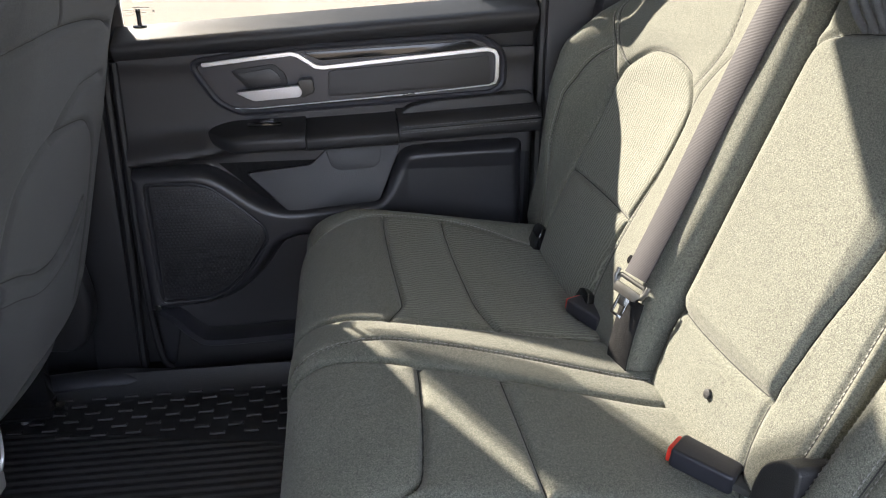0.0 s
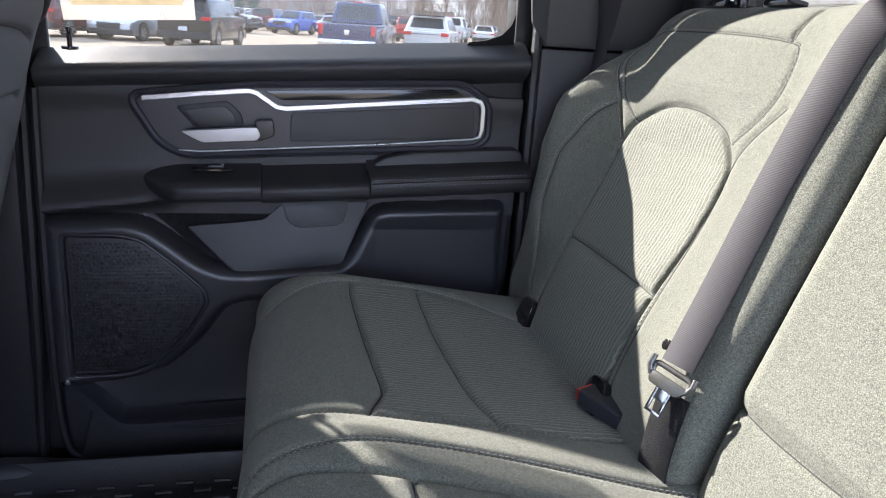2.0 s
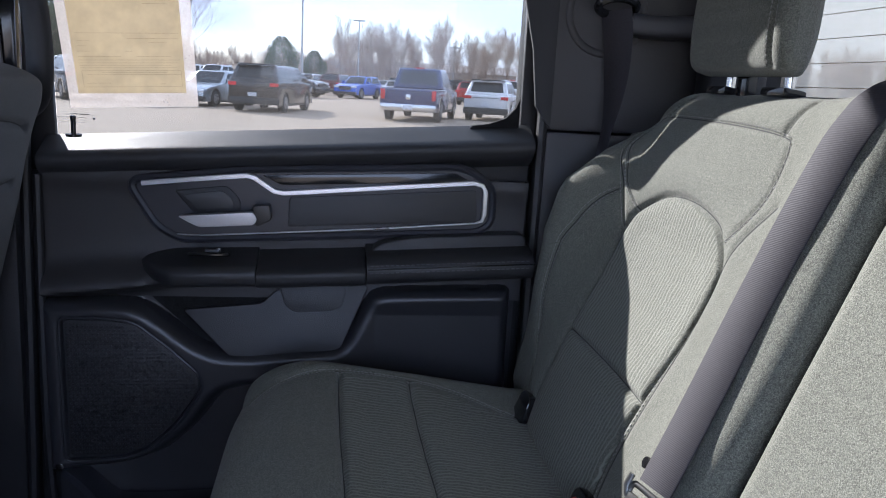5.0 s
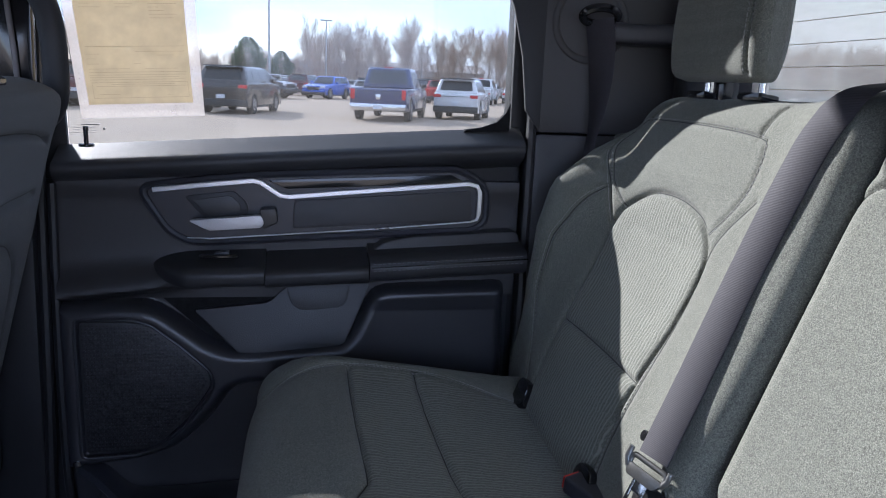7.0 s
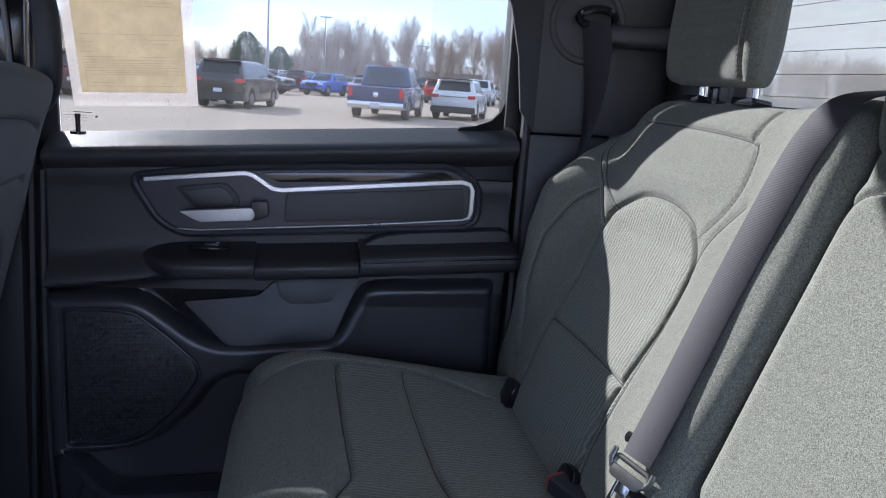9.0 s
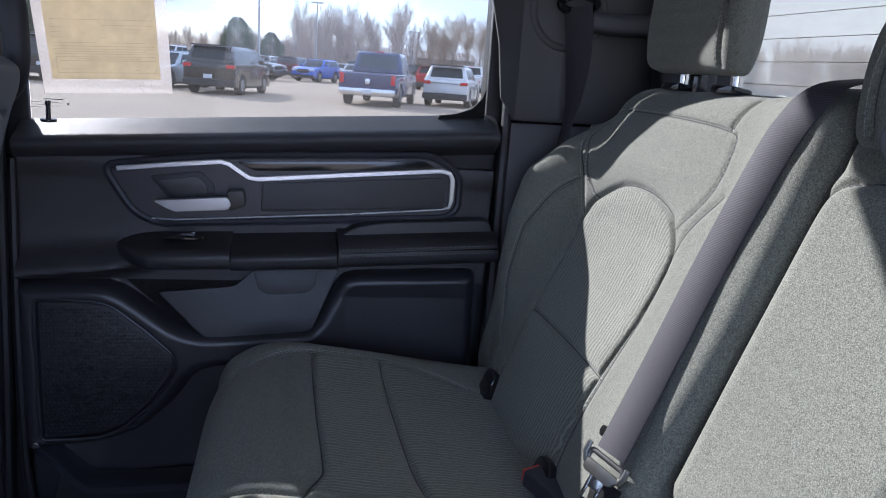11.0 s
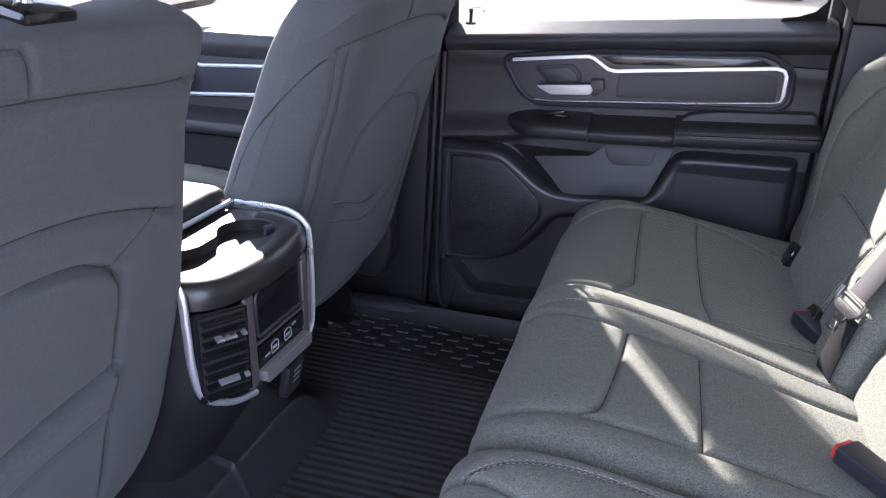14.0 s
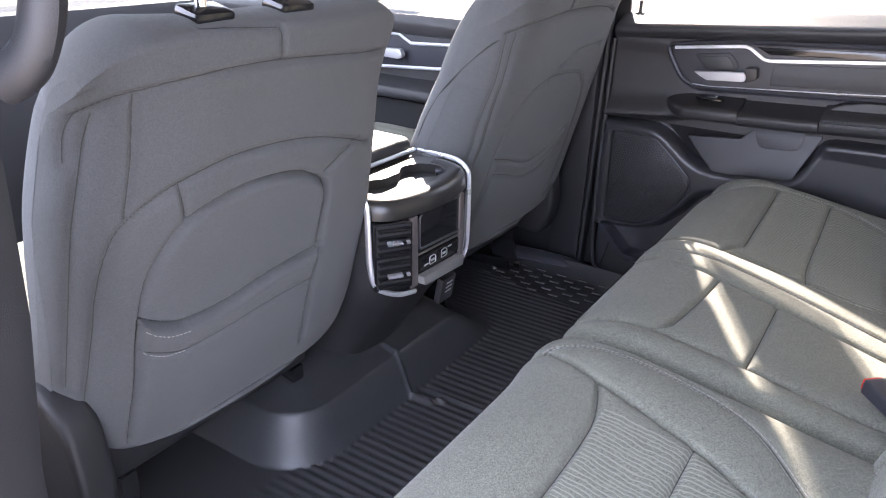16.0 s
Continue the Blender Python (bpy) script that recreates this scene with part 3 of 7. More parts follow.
# window surround
fr = part("window_frame", join(
    plate([(-0.385, 0.60), (-0.337, 0.60), (-0.339, 0.73), (-0.362, 0.80), (-0.380, 0.92), (-0.385, 1.13), (-0.41, 1.13), (-0.41, 0.80)], 1.4565, 1.468, "y", 0.003),
    plate([(0.380, 0.66), (0.412, 0.66), (0.408, 1.13), (0.376, 1.13)], 1.460, 1.50, "y", 0.004),
    plate([(-0.36, 1.03), (-0.20, 1.072), (-0.071, 1.102), (0.0, 1.117), (0.069, 1.132), (0.160, 1.152), (0.411, 1.152), (0.411, 1.175), (-0.36, 1.175)], 1.437, 1.50, "y", 0.004)), M_BLACK, door, "black window surround")
part("corner_seal", plate([(0.374, 0.680), (0.374, 0.745), (0.367, 0.728), (0.352, 0.712), (0.325, 0.702), (0.298, 0.698), (0.290, 0.688)], 1.446, 1.456, "y", 0.0), M_CARPET, door, "matt black corner seal")
pane = part("window_pane", plate([(-0.3375, 0.62), (0.3795, 0.66), (0.3755, 1.13), (-0.3835, 1.13), (-0.3785, 0.92), (-0.3605, 0.80), (-0.3385, 0.73)], 1.466, 1.470, "y", 0), M_GLASS, door, "clear window glass")
pane.visible_shadow = False
xs = np.linspace(-0.350, 0.393, 24)
sec = [(1.4400, -0.066), (1.428, -0.060), (1.412, -0.050), (1.402, -0.038), (1.402, -0.030), (1.407, -0.024), (1.418, -0.019), (1.438, -0.008), (1.4555, 0.0), (1.4555, -0.05)]
V = [(x, y, sill(x) + dz) for x in xs for y, dz in sec]
k = len(sec)
F = [(i * k + j, i * k + (j + 1) % k, (i + 1) * k + (j + 1) % k, (i + 1) * k + j) for i in range(len(xs) - 1) for j in range(k)] + [list(range(k))[::-1], [(len(xs) - 1) * k + j for j in range(k)]]
link("sill_cap", V, F, M_SILL, door, "soft charcoal window sill cap", None, True, 50)
pin = part("lock_pin", join(cylinder((-0.300, 1.418, 0.655), (-0.300, 1.418, 0.680), 0.0036, 12, None, 0.001), cylinder((-0.300, 1.418, 0.680), (-0.300, 1.418, 0.687), 0.0042, 12, None, 0.001)), M_GLOSS, door, "black lock knob")
part("lock_bezel", cylinder((-0.300, 1.418, 0.656), (-0.300, 1.418, 0.6605), 0.0115, 16, None, 0.001), M_GLOSS, pin)

# upper panel with its lower scoop
def panel_y(x, z):
    """The face of the upper door card: it swells towards the cab near its lower front end."""
    d = z - 0.431 - 0.10 * (x + 0.28)
    low = np.exp(-(d / np.where(d > 0, 0.030, 0.011)) ** 2) * 0.036 * np.clip((-0.150 - x) / 0.06, 0, 1)
    return 1.4235 - low - 0.006 * np.exp(-((z - 0.60) / 0.02) ** 2)


def height_panel(name, x0, x1, z0, z1, f, mat, parent, label="", n=(70, 40), back=1.4405):
    X, Z = np.meshgrid(np.linspace(x0, x1, n[0]), np.linspace(z0, z1, n[1]), indexing="ij")
    Yv = f(X, Z)
    V = np.stack([X, Yv, Z], -1).reshape(-1, 3)
    a, b = n
    F = [(i * b + j, i * b + j + 1, (i + 1) * b + j + 1, (i + 1) * b + j)[::-1] for i in range(a - 1) for j in range(b - 1)]
    rim = [i * b for i in range(a)] + [(a - 1) * b + j for j in range(1, b)] + [i * b + b - 1 for i in range(a - 2, -1, -1)] + [j for j in range(b - 2, 0, -1)]
    base = len(V)
    V = np.vstack([V, [(V[r][0], back, V[r][2]) for r in rim]])
    F += [(rim[i], rim[(i + 1) % len(rim)], base + (i + 1) % len(rim), base + i)[::-1] for i in range(len(rim))]
    F.append([base + i for i in range(len(rim))])
    return link(name, V, F, mat, parent, label, None, True, 50)


height_panel("upper_panel", -0.350, 0.390, 0.413, 0.612, panel_y, M_SOFT, door, "charcoal soft-touch door panel")

# handle bezel: raised rim, dark insert and silver strip
outer = rounded([(-0.228, 0.596), (-0.150, 0.606), (-0.046, 0.618), (0.285, 0.634), (0.333, 0.604), (0.333, 0.545), (0.312, 0.530), (-0.148, 0.506), (-0.185, 0.525)], 0.022)
part("bezel_rim", sweep([(x, 1.418, z) for x, z in outer], oval(0.0065, 0.007, 8), closed=True), M_SATIN, door, "satin black raised rim")
inner = rounded([(-0.220, 0.594), (-0.150, 0.603), (-0.046, 0.614), (0.283, 0.629), (0.327, 0.602), (0.327, 0.547), (0.308, 0.534), (-0.146, 0.511), (-0.180, 0.528)], 0.020)
part("bezel_insert", plate(inner, 1.4165, 1.4228, "y", 0), M_SATIN, door, "dark inset panel")
ins = rounded([(0.012, 0.577), (0.305, 0.598), (0.308, 0.553), (0.300, 0.546), (0.010, 0.531)], 0.006)
part("insert_field", plate(ins, 1.4125, 1.4164, "y", 0.002), M_SOFT, door, "matt charcoal field")
chrome = [(-0.206, 1.413, 0.592), (-0.120, 1.412, 0.602), (-0.052, 1.411, 0.609), (-0.040, 1.411, 0.606), (-0.010, 1.411, 0.586), (0.004, 1.411, 0.584),
          (0.150, 1.411, 0.597), (0.300, 1.411, 0.610), (0.314, 1.411, 0.606), (0.319, 1.411, 0.596), (0.319, 1.411, 0.560), (0.316, 1.411, 0.549), (0.305, 1.411, 0.545),
          (0.150, 1.411, 0.532), (0.0, 1.412, 0.522), (-0.120, 1.413, 0.514), (-0.160, 1.414, 0.515)]


def strip_width(t):
    return 1.0 if t < 0.62 else max(0.32, 1.0 - (t - 0.62) * 5.0)


part("silver_strip", bevelled(sweep(chrome, [(-0.0039, -0.004), (0.0039, -0.004), (0.0039, 0.003), (-0.0039, 0.003)], scale=strip_width), 0.0010, 1), M_CHROME, door, "satin silver trim strip")
part("upper_slot", plate(rounded([(-0.030, 0.610), (0.270, 0.624), (0.296, 0.611), (0.0, 0.596)], 0.005), 1.4135, 1.4164, "y", 0.001), M_GLOSS, door, "gloss black strip")
# release lever in its cup
cup = part("handle_cup", plate(rounded([(-0.160, 0.582), (-0.082, 0.592), (-0.062, 0.572), (-0.060, 0.552), (-0.128, 0.546)], 0.008), 1.4130, 1.4164, "y", 0.003), M_BLACK, door, "recessed black handle cup")
part("handle_cup_hollow", plate(rounded([(-0.148, 0.576), (-0.088, 0.585), (-0.072, 0.570), (-0.072, 0.556), (-0.122, 0.552)], 0.006), 1.4112, 1.4131, "y", 0.001), M_GRILLE, cup)
lever = part("door_handle", join(
    plate(rounded([(-0.150, 0.548), (-0.040, 0.557), (-0.034, 0.545), (-0.040, 0.537), (-0.118, 0.532), (-0.130, 0.537)], 0.004), 1.385, 1.400, "y", 0.005, 3),), M_SILVER, door, "silver door release lever")
part("handle_root", plate(rounded([(-0.042, 0.566), (-0.016, 0.568), (-0.013, 0.545), (-0.036, 0.534)], 0.005), 1.388, 1.4120, "y", 0.006, 3), M_TRAY, lever, "black lever root")

# armrest: switch section, grip section and padded section
def arm(x0, x1, z0, z1, zt, front=1.352, back=1.4300):
    """A beam along the door with a rounded front edge."""
    prof = rounded([(back, z0 + 0.012), (front + 0.012, z0), (front, z0 + 0.006), (front - 0.002, z1 - 0.006), (front + 0.008, z1), (back, zt)], 0.008, 4)
    return plate(prof, x0, x1, "x", 0.002)


def skewed(bm, slope, x0):
    """Let a beam climb towards the back, as the door's lines do."""
    for v in bm.verts:
        v.co.z += slope * (v.co.x - x0)
    return bm


def nosed(bm, x1, length, back, mid):
    """Round off a beam's front end towards the door."""
    for k in range(6):
        bmesh.ops.bisect_plane(bm, geom=bm.verts[:] + bm.edges[:] + bm.faces[:], plane_co=(x1 - length * k / 6, 0, 0), plane_no=(1, 0, 0))
    for v in bm.verts:
        f = min(1.0, max(0.0, (x1 - v.co.x) / length)) ** 1.7
        v.co.y += (back - v.co.y) * f * 0.8
        v.co.z += (mid - v.co.z) * f * 0.5
    return bm


part("armrest_switch_beam", skewed(nosed(plate(rounded([(1.430, 0.452), (1.372, 0.440), (1.354, 0.446), (1.352, 0.466), (1.362, 0.474), (1.430, 0.492)], 0.006, 4), -0.210, -0.0335, "x", 0.002), -0.150, 0.06, 1.43, 0.474), 0.03, -0.2), M_VINYL, door, "black armrest section with window switch")
part("armrest_grip", skewed(arm(-0.0325, 0.1305, 0.444, 0.474, 0.494), 0.045, -0.03), M_VINYL, door, "black grip section of the armrest")
pad = part("armrest_pad", skewed(plate(rounded([(1.430, 0.458), (1.365, 0.452), (1.351, 0.460), (1.349, 0.478), (1.354, 0.488), (1.372, 0.497), (1.405, 0.502), (1.430, 0.506)], 0.008, 4), 0.1315, 0.392, "x", 0.002), 0.055, 0.13), M_VINYL, door, "padded black armrest with stitched seam")
part("armrest_seam", skewed(sweep([(0.134, 1.3485, 0.480), (0.392, 1.3485, 0.480)], oval(0.0012, 0.0012, 6)), 0.055, 0.13), M_GLOSS, pad)
sv, sf = [], []
for row, dz in ((0, 0.485), (1, 0.474)):
    x = 0.137
    while x < 0.385:
        z = dz + 0.055 * (x - 0.13)
        b = len(sv)
        y = 1.3495 if row == 0 else 1.3482
        sv += [(x, y, z - 0.0007), (x + 0.005, y, z - 0.0004), (x + 0.005, y, z + 0.0010), (x, y, z + 0.0007), (x, y + 0.004, z), (x + 0.005, y + 0.004, z)]
        sf += [(b, b + 1, b + 2, b + 3), (b, b + 4, b + 5, b + 1), (b + 3, b + 2, b + 5, b + 4)]
        x += 0.0078
tagged(link("stitching", sv, sf, M_THREAD_GREY, pad, "grey stitching", smooth=False), kind="stuff")
part("armrest_top", plate(rounded([(0.118, 0.478), (0.150, 0.512), (0.200, 0.523), (0.388, 0.534), (0.388, 0.49)], 0.018), 1.392, 1.4250, "y", 0.012, 3), M_VINYL, door, "black padded top behind the armrest")
sw = part("window_switch", turned(box(-0.030, 0.030, -0.015, 0.015, 0, 0.006, 0.003), pose(-0.105, 1.393, 0.486, -14, 0, 0)), M_GLOSS, door, "window switch")
part("switch_rocker", turned(box(-0.012, 0.010, -0.007, 0.007, 0.006, 0.011, 0.002), pose(-0.100, 1.393, 0.486, -14, 0, 0)), M_SATIN, sw)
part("switch_tip", turned(box(0.004, 0.010, 0.004, 0.007, 0.011, 0.0125, 0.0005), pose(-0.100, 1.393, 0.486, -14, 0, 0)), M_SILVER, sw)

# pocket panel under the armrest, its tab and the swept band round it
# matt black plate paints the armrest's shade into the pocket recess
part("pocket_shade", plate(rounded([(-0.215, 0.428), (0.165, 0.445), (0.115, 0.334), (-0.105, 0.326)], 0.01), 1.4240, 1.4268, "y", 0), M_CARPET, door)
part("pocket_panel", turned(plate(rounded([(-0.150, 0.395), (-0.030, 0.406), (-0.002, 0.432), (0.140, 0.438), (0.094, 0.330), (0.080, 0.324), (-0.070, 0.316), (-0.085, 0.328)], 0.008), 1.409, 1.425, "y", 0.004, 3), pose(0, 1.41, 0.375, -10) @ pose(0, -1.41, -0.375)), M_VINYL, door, "dark map pocket panel")
part("pocket_tab", turned(plate(rounded([(-0.002, 0.436), (0.104, 0.440), (0.098, 0.405), (0.085, 0.396), (0.022, 0.392), (0.006, 0.404)], 0.008), 1.4065, 1.4089, "y", 0.0015), pose(0, 1.41, 0.375, -10) @ pose(0, -1.41, -0.375)), M_VINYL, door)
GR = rounded([(-0.328, 0.386), (-0.246, 0.384), (-0.216, 0.377), (-0.168, 0.337), (-0.123, 0.293), (-0.120, 0.266), (-0.160, 0.208), (-0.205, 0.166), (-0.240, 0.152), (-0.328, 0.148)], 0.012)
CARD = rounded([(-0.360, 0.411), (-0.251, 0.414), (-0.222, 0.411), (-0.196, 0.400), (-0.163, 0.375), (-0.127, 0.346), (-0.096, 0.332), (-0.054, 0.330), (0.088, 0.339), (0.103, 0.351), (0.123, 0.394), (0.141, 0.428), (0.165, 0.435), (0.338, 0.441), (0.372, 0.441),
                (0.378, 0.20), (0.02, 0.255), (-0.055, 0.268), (-0.092, 0.256), (-0.130, 0.203), (-0.181, 0.156), (-0.240, 0.136), (-0.360, 0.124)], 0.014)


def card_y(x, z):
    """The lower door card: one swept face that runs round the map pocket, with a seat for the loudspeaker cover."""
    def depth(poly):
        return np.where(inside(x, z, list(poly)), 1.0, -1.0) * away(x, z, list(poly) + [poly[0]])
    t = np.clip(depth(CARD) / 0.022, 0, 1)
    u = np.clip(depth(GR) / 0.006 + 0.5, 0, 1)
    crease = np.clip((x - 0.10) / 0.05, 0, 1) * np.clip((0.424 - z) / 0.03, 0, 1)
    return 1.427 - 0.036 * np.sqrt(t * (2 - t)) + 0.013 * u * u * (3 - 2 * u) + 0.007 * crease


height_panel("lower_card", -0.349, 0.384, -0.02, 0.446, card_y, M_CARD, door, "swept satin charcoal lower door card", (270, 180), 1.4404)

# loudspeaker cover
spk = part("speaker_cover", plate([(-0.224 + (x + 0.224) * 0.955, 0.268 + (z - 0.268) * 0.955) for x, z in GR], 1.3985, 1.4050, "y", 0.002, 2), M_GRILLE, door, "perforated black loudspeaker cover")
part("speaker_rim", sweep([(x, 1.3945, z) for x, z in GR], oval(0.0028, 0.0030, 8), closed=True), M_CARD, spk)
holes_v, holes_f = [], []
gp = [(-0.224 + (x + 0.224) * 0.90, 0.268 + (z - 0.268) * 0.90) for x, z in GR]
rows = 0
zz = 0.15
while zz < 0.380:
    xx = -0.32 + (0.0036 if rows % 2 else 0)
    while xx < -0.12:
        if inside(np.array([xx]), np.array([zz]), gp)[0]:
            b = len(holes_v)
            holes_v += [(xx + 0.0025 * math.cos(a), 1.3970, zz + 0.0025 * math.sin(a)) for a in (0, 1.047, 2.094, 3.142, 4.189, 5.236)]
            holes_v += [(xx + 0.0014 * math.cos(a), 1.3986, zz + 0.0014 * math.sin(a)) for a in (0, 1.047, 2.094, 3.142, 4.189, 5.236)]
            holes_f += [(b + i, b + (i + 1) % 6, b + 6 + (i + 1) % 6, b + 6 + i) for i in range(6)]
        xx += 0.0072
    zz += 0.0063
    rows += 1
tagged(link("speaker_mesh", holes_v, holes_f, M_SATIN, spk, "raised mesh of the loudspeaker cover", smooth=False), kind="stuff")
screw = part("trim_screw", cylinder((-0.336, 1.388, 0.142), (-0.336, 1.398, 0.142), 0.006, 12, None, 0.001), M_STEEL, door)
# bottle pocket at the bottom of the door
part("bottle_pocket", sweep(smooth_line([(-0.335, 1.400, 0.128), (-0.305, 1.385, 0.112), (-0.270, 1.376, 0.080), (-0.235, 1.374, 0.068), (-0.10, 1.372, 0.072), (0.10, 1.374, 0.080), (0.34, 1.38, 0.085)], 5),
                            [(-0.010, -0.05), (0.008, -0.05), (0.011, -0.01), (0.005, 0.002), (-0.006, 0.002), (-0.012, -0.008)][::-1], up=(0, -1, 0)), M_SATIN, door, "lip of the bottle pocket")
part("bottle_pocket_front", plate(rounded([(-0.300, 0.105), (-0.255, 0.068), (0.36, 0.078), (0.37, -0.02), (-0.33, -0.02)], 0.015), 1.392, 1.4198, "y", 0.008, 3), M_BLACK, door)
part("door_seal", sweep(smooth_line([(-0.352, 1.412, 0.60), (-0.356, 1.405, 0.30), (-0.352, 1.405, 0.06), (-0.325, 1.405, 0.0), (-0.25, 1.40, -0.012), (0.0, 1.40, -0.012), (0.38, 1.40, -0.012)], 5), oval(0.007, 0.007, 8)), M_BLACK, door, "black rubber door seal")

# printed sheet in a plastic sleeve, hung inside the window
sheet = thing("window_sheet", "buff printed sheet in a milky plastic sleeve on the window", "paper")


def on_pane(u, v, y):
    """Place on the sleeve: u across, v down, as it hangs slightly askew."""
    a, b = np.array((-0.352, 1.02)), np.array((-0.150, 1.03))
    c, d = np.array((-0.316, 0.6955)), np.array((-0.130, 0.7065))
    p = (a * (1 - u) + b * u) * (1 - v) + (c * (1 - u) + d * u) * v
    return (p[0], y, p[1])


def sheet_piece(u0, u1, v0, v1, y, t=0.0006):
    bm = bmesh.new()
    c = [bm.verts.new(on_pane(u, v, yy)) for yy in (y, y + t) for u, v in ((u0, v0), (u1, v0), (u1, v1), (u0, v1))]
    for f in ((0, 1, 2, 3), (7, 6, 5, 4), (0, 4, 5, 1), (1, 5, 6, 2), (2, 6, 7, 3), (3, 7, 4, 0)):
        bm.faces.new([c[i] for i in f])
    return bm


part("sleeve", sheet_piece(0, 1, 0, 1, 1.4615), M_SLEEVE, sheet, "milky plastic sleeve")
paper = part("printed_page", sheet_piece(0.080, 0.915, 0.0, 0.935, 1.4595), M_PAPER, sheet, "buff printed page")
random.seed(4)
for v, u0 in ((0.664, 0.12), (0.688, 0.50), (0.784, 0.12), (0.850, 0.16)):
    part("printed_rule", sheet_piece(u0, 0.89, v, v + 0.0016, 1.4588, 0.0003), M_INK, paper)
for u, w, rows in ((0.12, 0.22, 27), (0.39, 0.20, 27), (0.64, 0.22, 30)):
    for i in range(rows):
        v = 0.055 + 0.0165 * i
        part("line_of_print", sheet_piece(u, u + w * random.uniform(0.35, 1.0), v, v + 0.0018, 1.4588, 0.0003), M_INK, paper)
for u, v, w in ((0.12, 0.699, 0.10), (0.66, 0.706, 0.14), (0.12, 0.721, 0.07), (0.12, 0.745, 0.09), (0.48, 0.745, 0.05), (0.12, 0.768, 0.32), (0.56, 0.768, 0.26), (0.12, 0.797, 0.76), (0.12, 0.808, 0.70), (0.12, 0.819, 0.74), (0.28, 0.841, 0.50), (0.16, 0.888, 0.18), (0.72, 0.892, 0.04)):
    part("line_of_print", sheet_piece(u, u + w, v, v + 0.0015, 1.4588, 0.0003), M_INK, paper)
for e in ((0.13, 0.89, 0.832, 0.8335), (0.13, 0.89, 0.905, 0.9065), (0.13, 0.132, 0.832, 0.905), (0.888, 0.89, 0.832, 0.905)):
    part("printed_frame", sheet_piece(*e, 1.4588, 0.0003), M_INK, paper)
etch = thing("window_etching", "small dark maker's marks etched on the glass", "marking")
for x, z, w, h in ((-0.319, 0.6860, 0.028, 0.0012), (-0.345, 0.6815, 0.046, 0.0005), (-0.330, 0.6775, 0.034, 0.0005), (-0.342, 0.6735, 0.020, 0.0005), (-0.318, 0.6735, 0.020, 0.0005), (-0.286, 0.6790, 0.003, 0.0030)):
    part("mark", box(x, x + w, 1.4640, 1.4646, z, z + h, 0), M_BEZEL, etch)

# ---- rear seat ----
CUSH = [(0.06, 0.10), (-0.004, 0.13), (-0.034, 0.22), (-0.040, 0.29), (-0.026, 0.330), (0.012, 0.348), (0.07, 0.351), (0.14, 0.342), (0.22, 0.330), (0.30, 0.317), (0.37, 0.307), (0.46, 0.300), (0.50, 0.26)]
SEATS = "sections of the rear bench"


def swell60(S, K, Y, to_s):
    """The wide section: dished passenger place, raised strip beside it, padded middle."""
    b = 0.012 * np.exp(-((Y - 1.29) / 0.04) ** 2) * np.clip((S - 0.15) / 0.1, 0, 1)
    b += 0.003 * np.exp(-((Y - 0.83) / 0.05) ** 2)
    b -= 0.010 * np.exp(-((Y - 1.06) / 0.14) ** 4) * np.clip((K - 0.08) / 0.06, 0, 1)
    out = np.clip((Y - 1.12) / 0.24, 0, 1) ** 2
    front = np.clip((0.06 - K) / 0.14, 0, 1) ** 1.5
    return b - 0.07 * out * front - 0.035 * np.clip((Y - 1.26) / 0.10, 0, 1) ** 2


S0 = [(-0.10, 0.885), (0.02, 0.893), (0.09, 0.883), (0.18, 0.876), (0.30, 0.868), (0.44, 0.86)]
S3 = [(-0.11, 0.79), (-0.06, 0.806), (0.04, 0.828), (0.14, 0.824), (0.26, 0.800), (0.36, 0.775), (0.46, 0.75)]
S4 = [(-0.11, 0.772), (-0.03, 0.785), (0.014, 0.790), (0.12, 0.773), (0.245, 0.750), (0.36, 0.722), (0.46, 0.70)]
S7 = [(-0.12, 0.532), (-0.04, 0.533), (0.06, 0.549), (0.205, 0.553), (0.30, 0.55), (0.46, 0.545)]
ARC = [(-0.02, 1.200), (0.02, 1.240), (0.09, 1.268), (0.18, 1.274), (0.27, 1.258), (0.345, 1.222), (0.37, 1.205)]
P1 = [(0.103, 1.262), (0.106, 1.10), (0.110, 0.965), (0.105, 0.935), (0.092, 0.905), (0.085, 0.884)]
P2 = [(0.205, 1.268), (0.210, 1.15), (0.216, 0.96), (0.226, 0.876)]
P5 = [(0.112, 0.774), (0.108, 0.70), (0.100, 0.615), (0.092, 0.575), (0.072, 0.556), (0.045, 0.548)]
P6 = [(0.205, 0.756), (0.206, 0.65), (0.206, 0.553)]
wide = thing("rear_bench_cushion", "wide grey-green cloth rear bench cushion with pale stitching", "seat cushion", SEATS, at=(-0.010, 0, -0.004))
cu = upholstery("cushion", CUSH, "x", 0.492, 1.375, [(S0, 0.006, 0.010), (S3, 0.003, 0.006), (S4, 0.007, 0.011), (S7, 0.008, 0.012), (P1, 0.007, 0.013), (P2, 0.006, 0.012), (P5, 0.008, 0.013), (P6, 0.006, 0.010),
                                                    (ARC, 0.004, 0.010)],
                [M_SEAT, M_RIB], wide, ends=(0.030, 0.055), bulge=swell60,
                ribs=[[(0.106, 1.255), (0.110, 0.965), (0.092, 0.90), (0.30, 0.872), (0.44, 0.865), (0.44, 1.18), (0.34, 1.21), (0.2, 1.26)]],
                stitches=[(ARC, 0.003), (ARC, -0.004), ([(0.03, 0.887), (0.09, 0.877), (0.18, 0.870), (0.31, 0.862)], 0.0), (S3, 0.003), (S3, -0.004)])

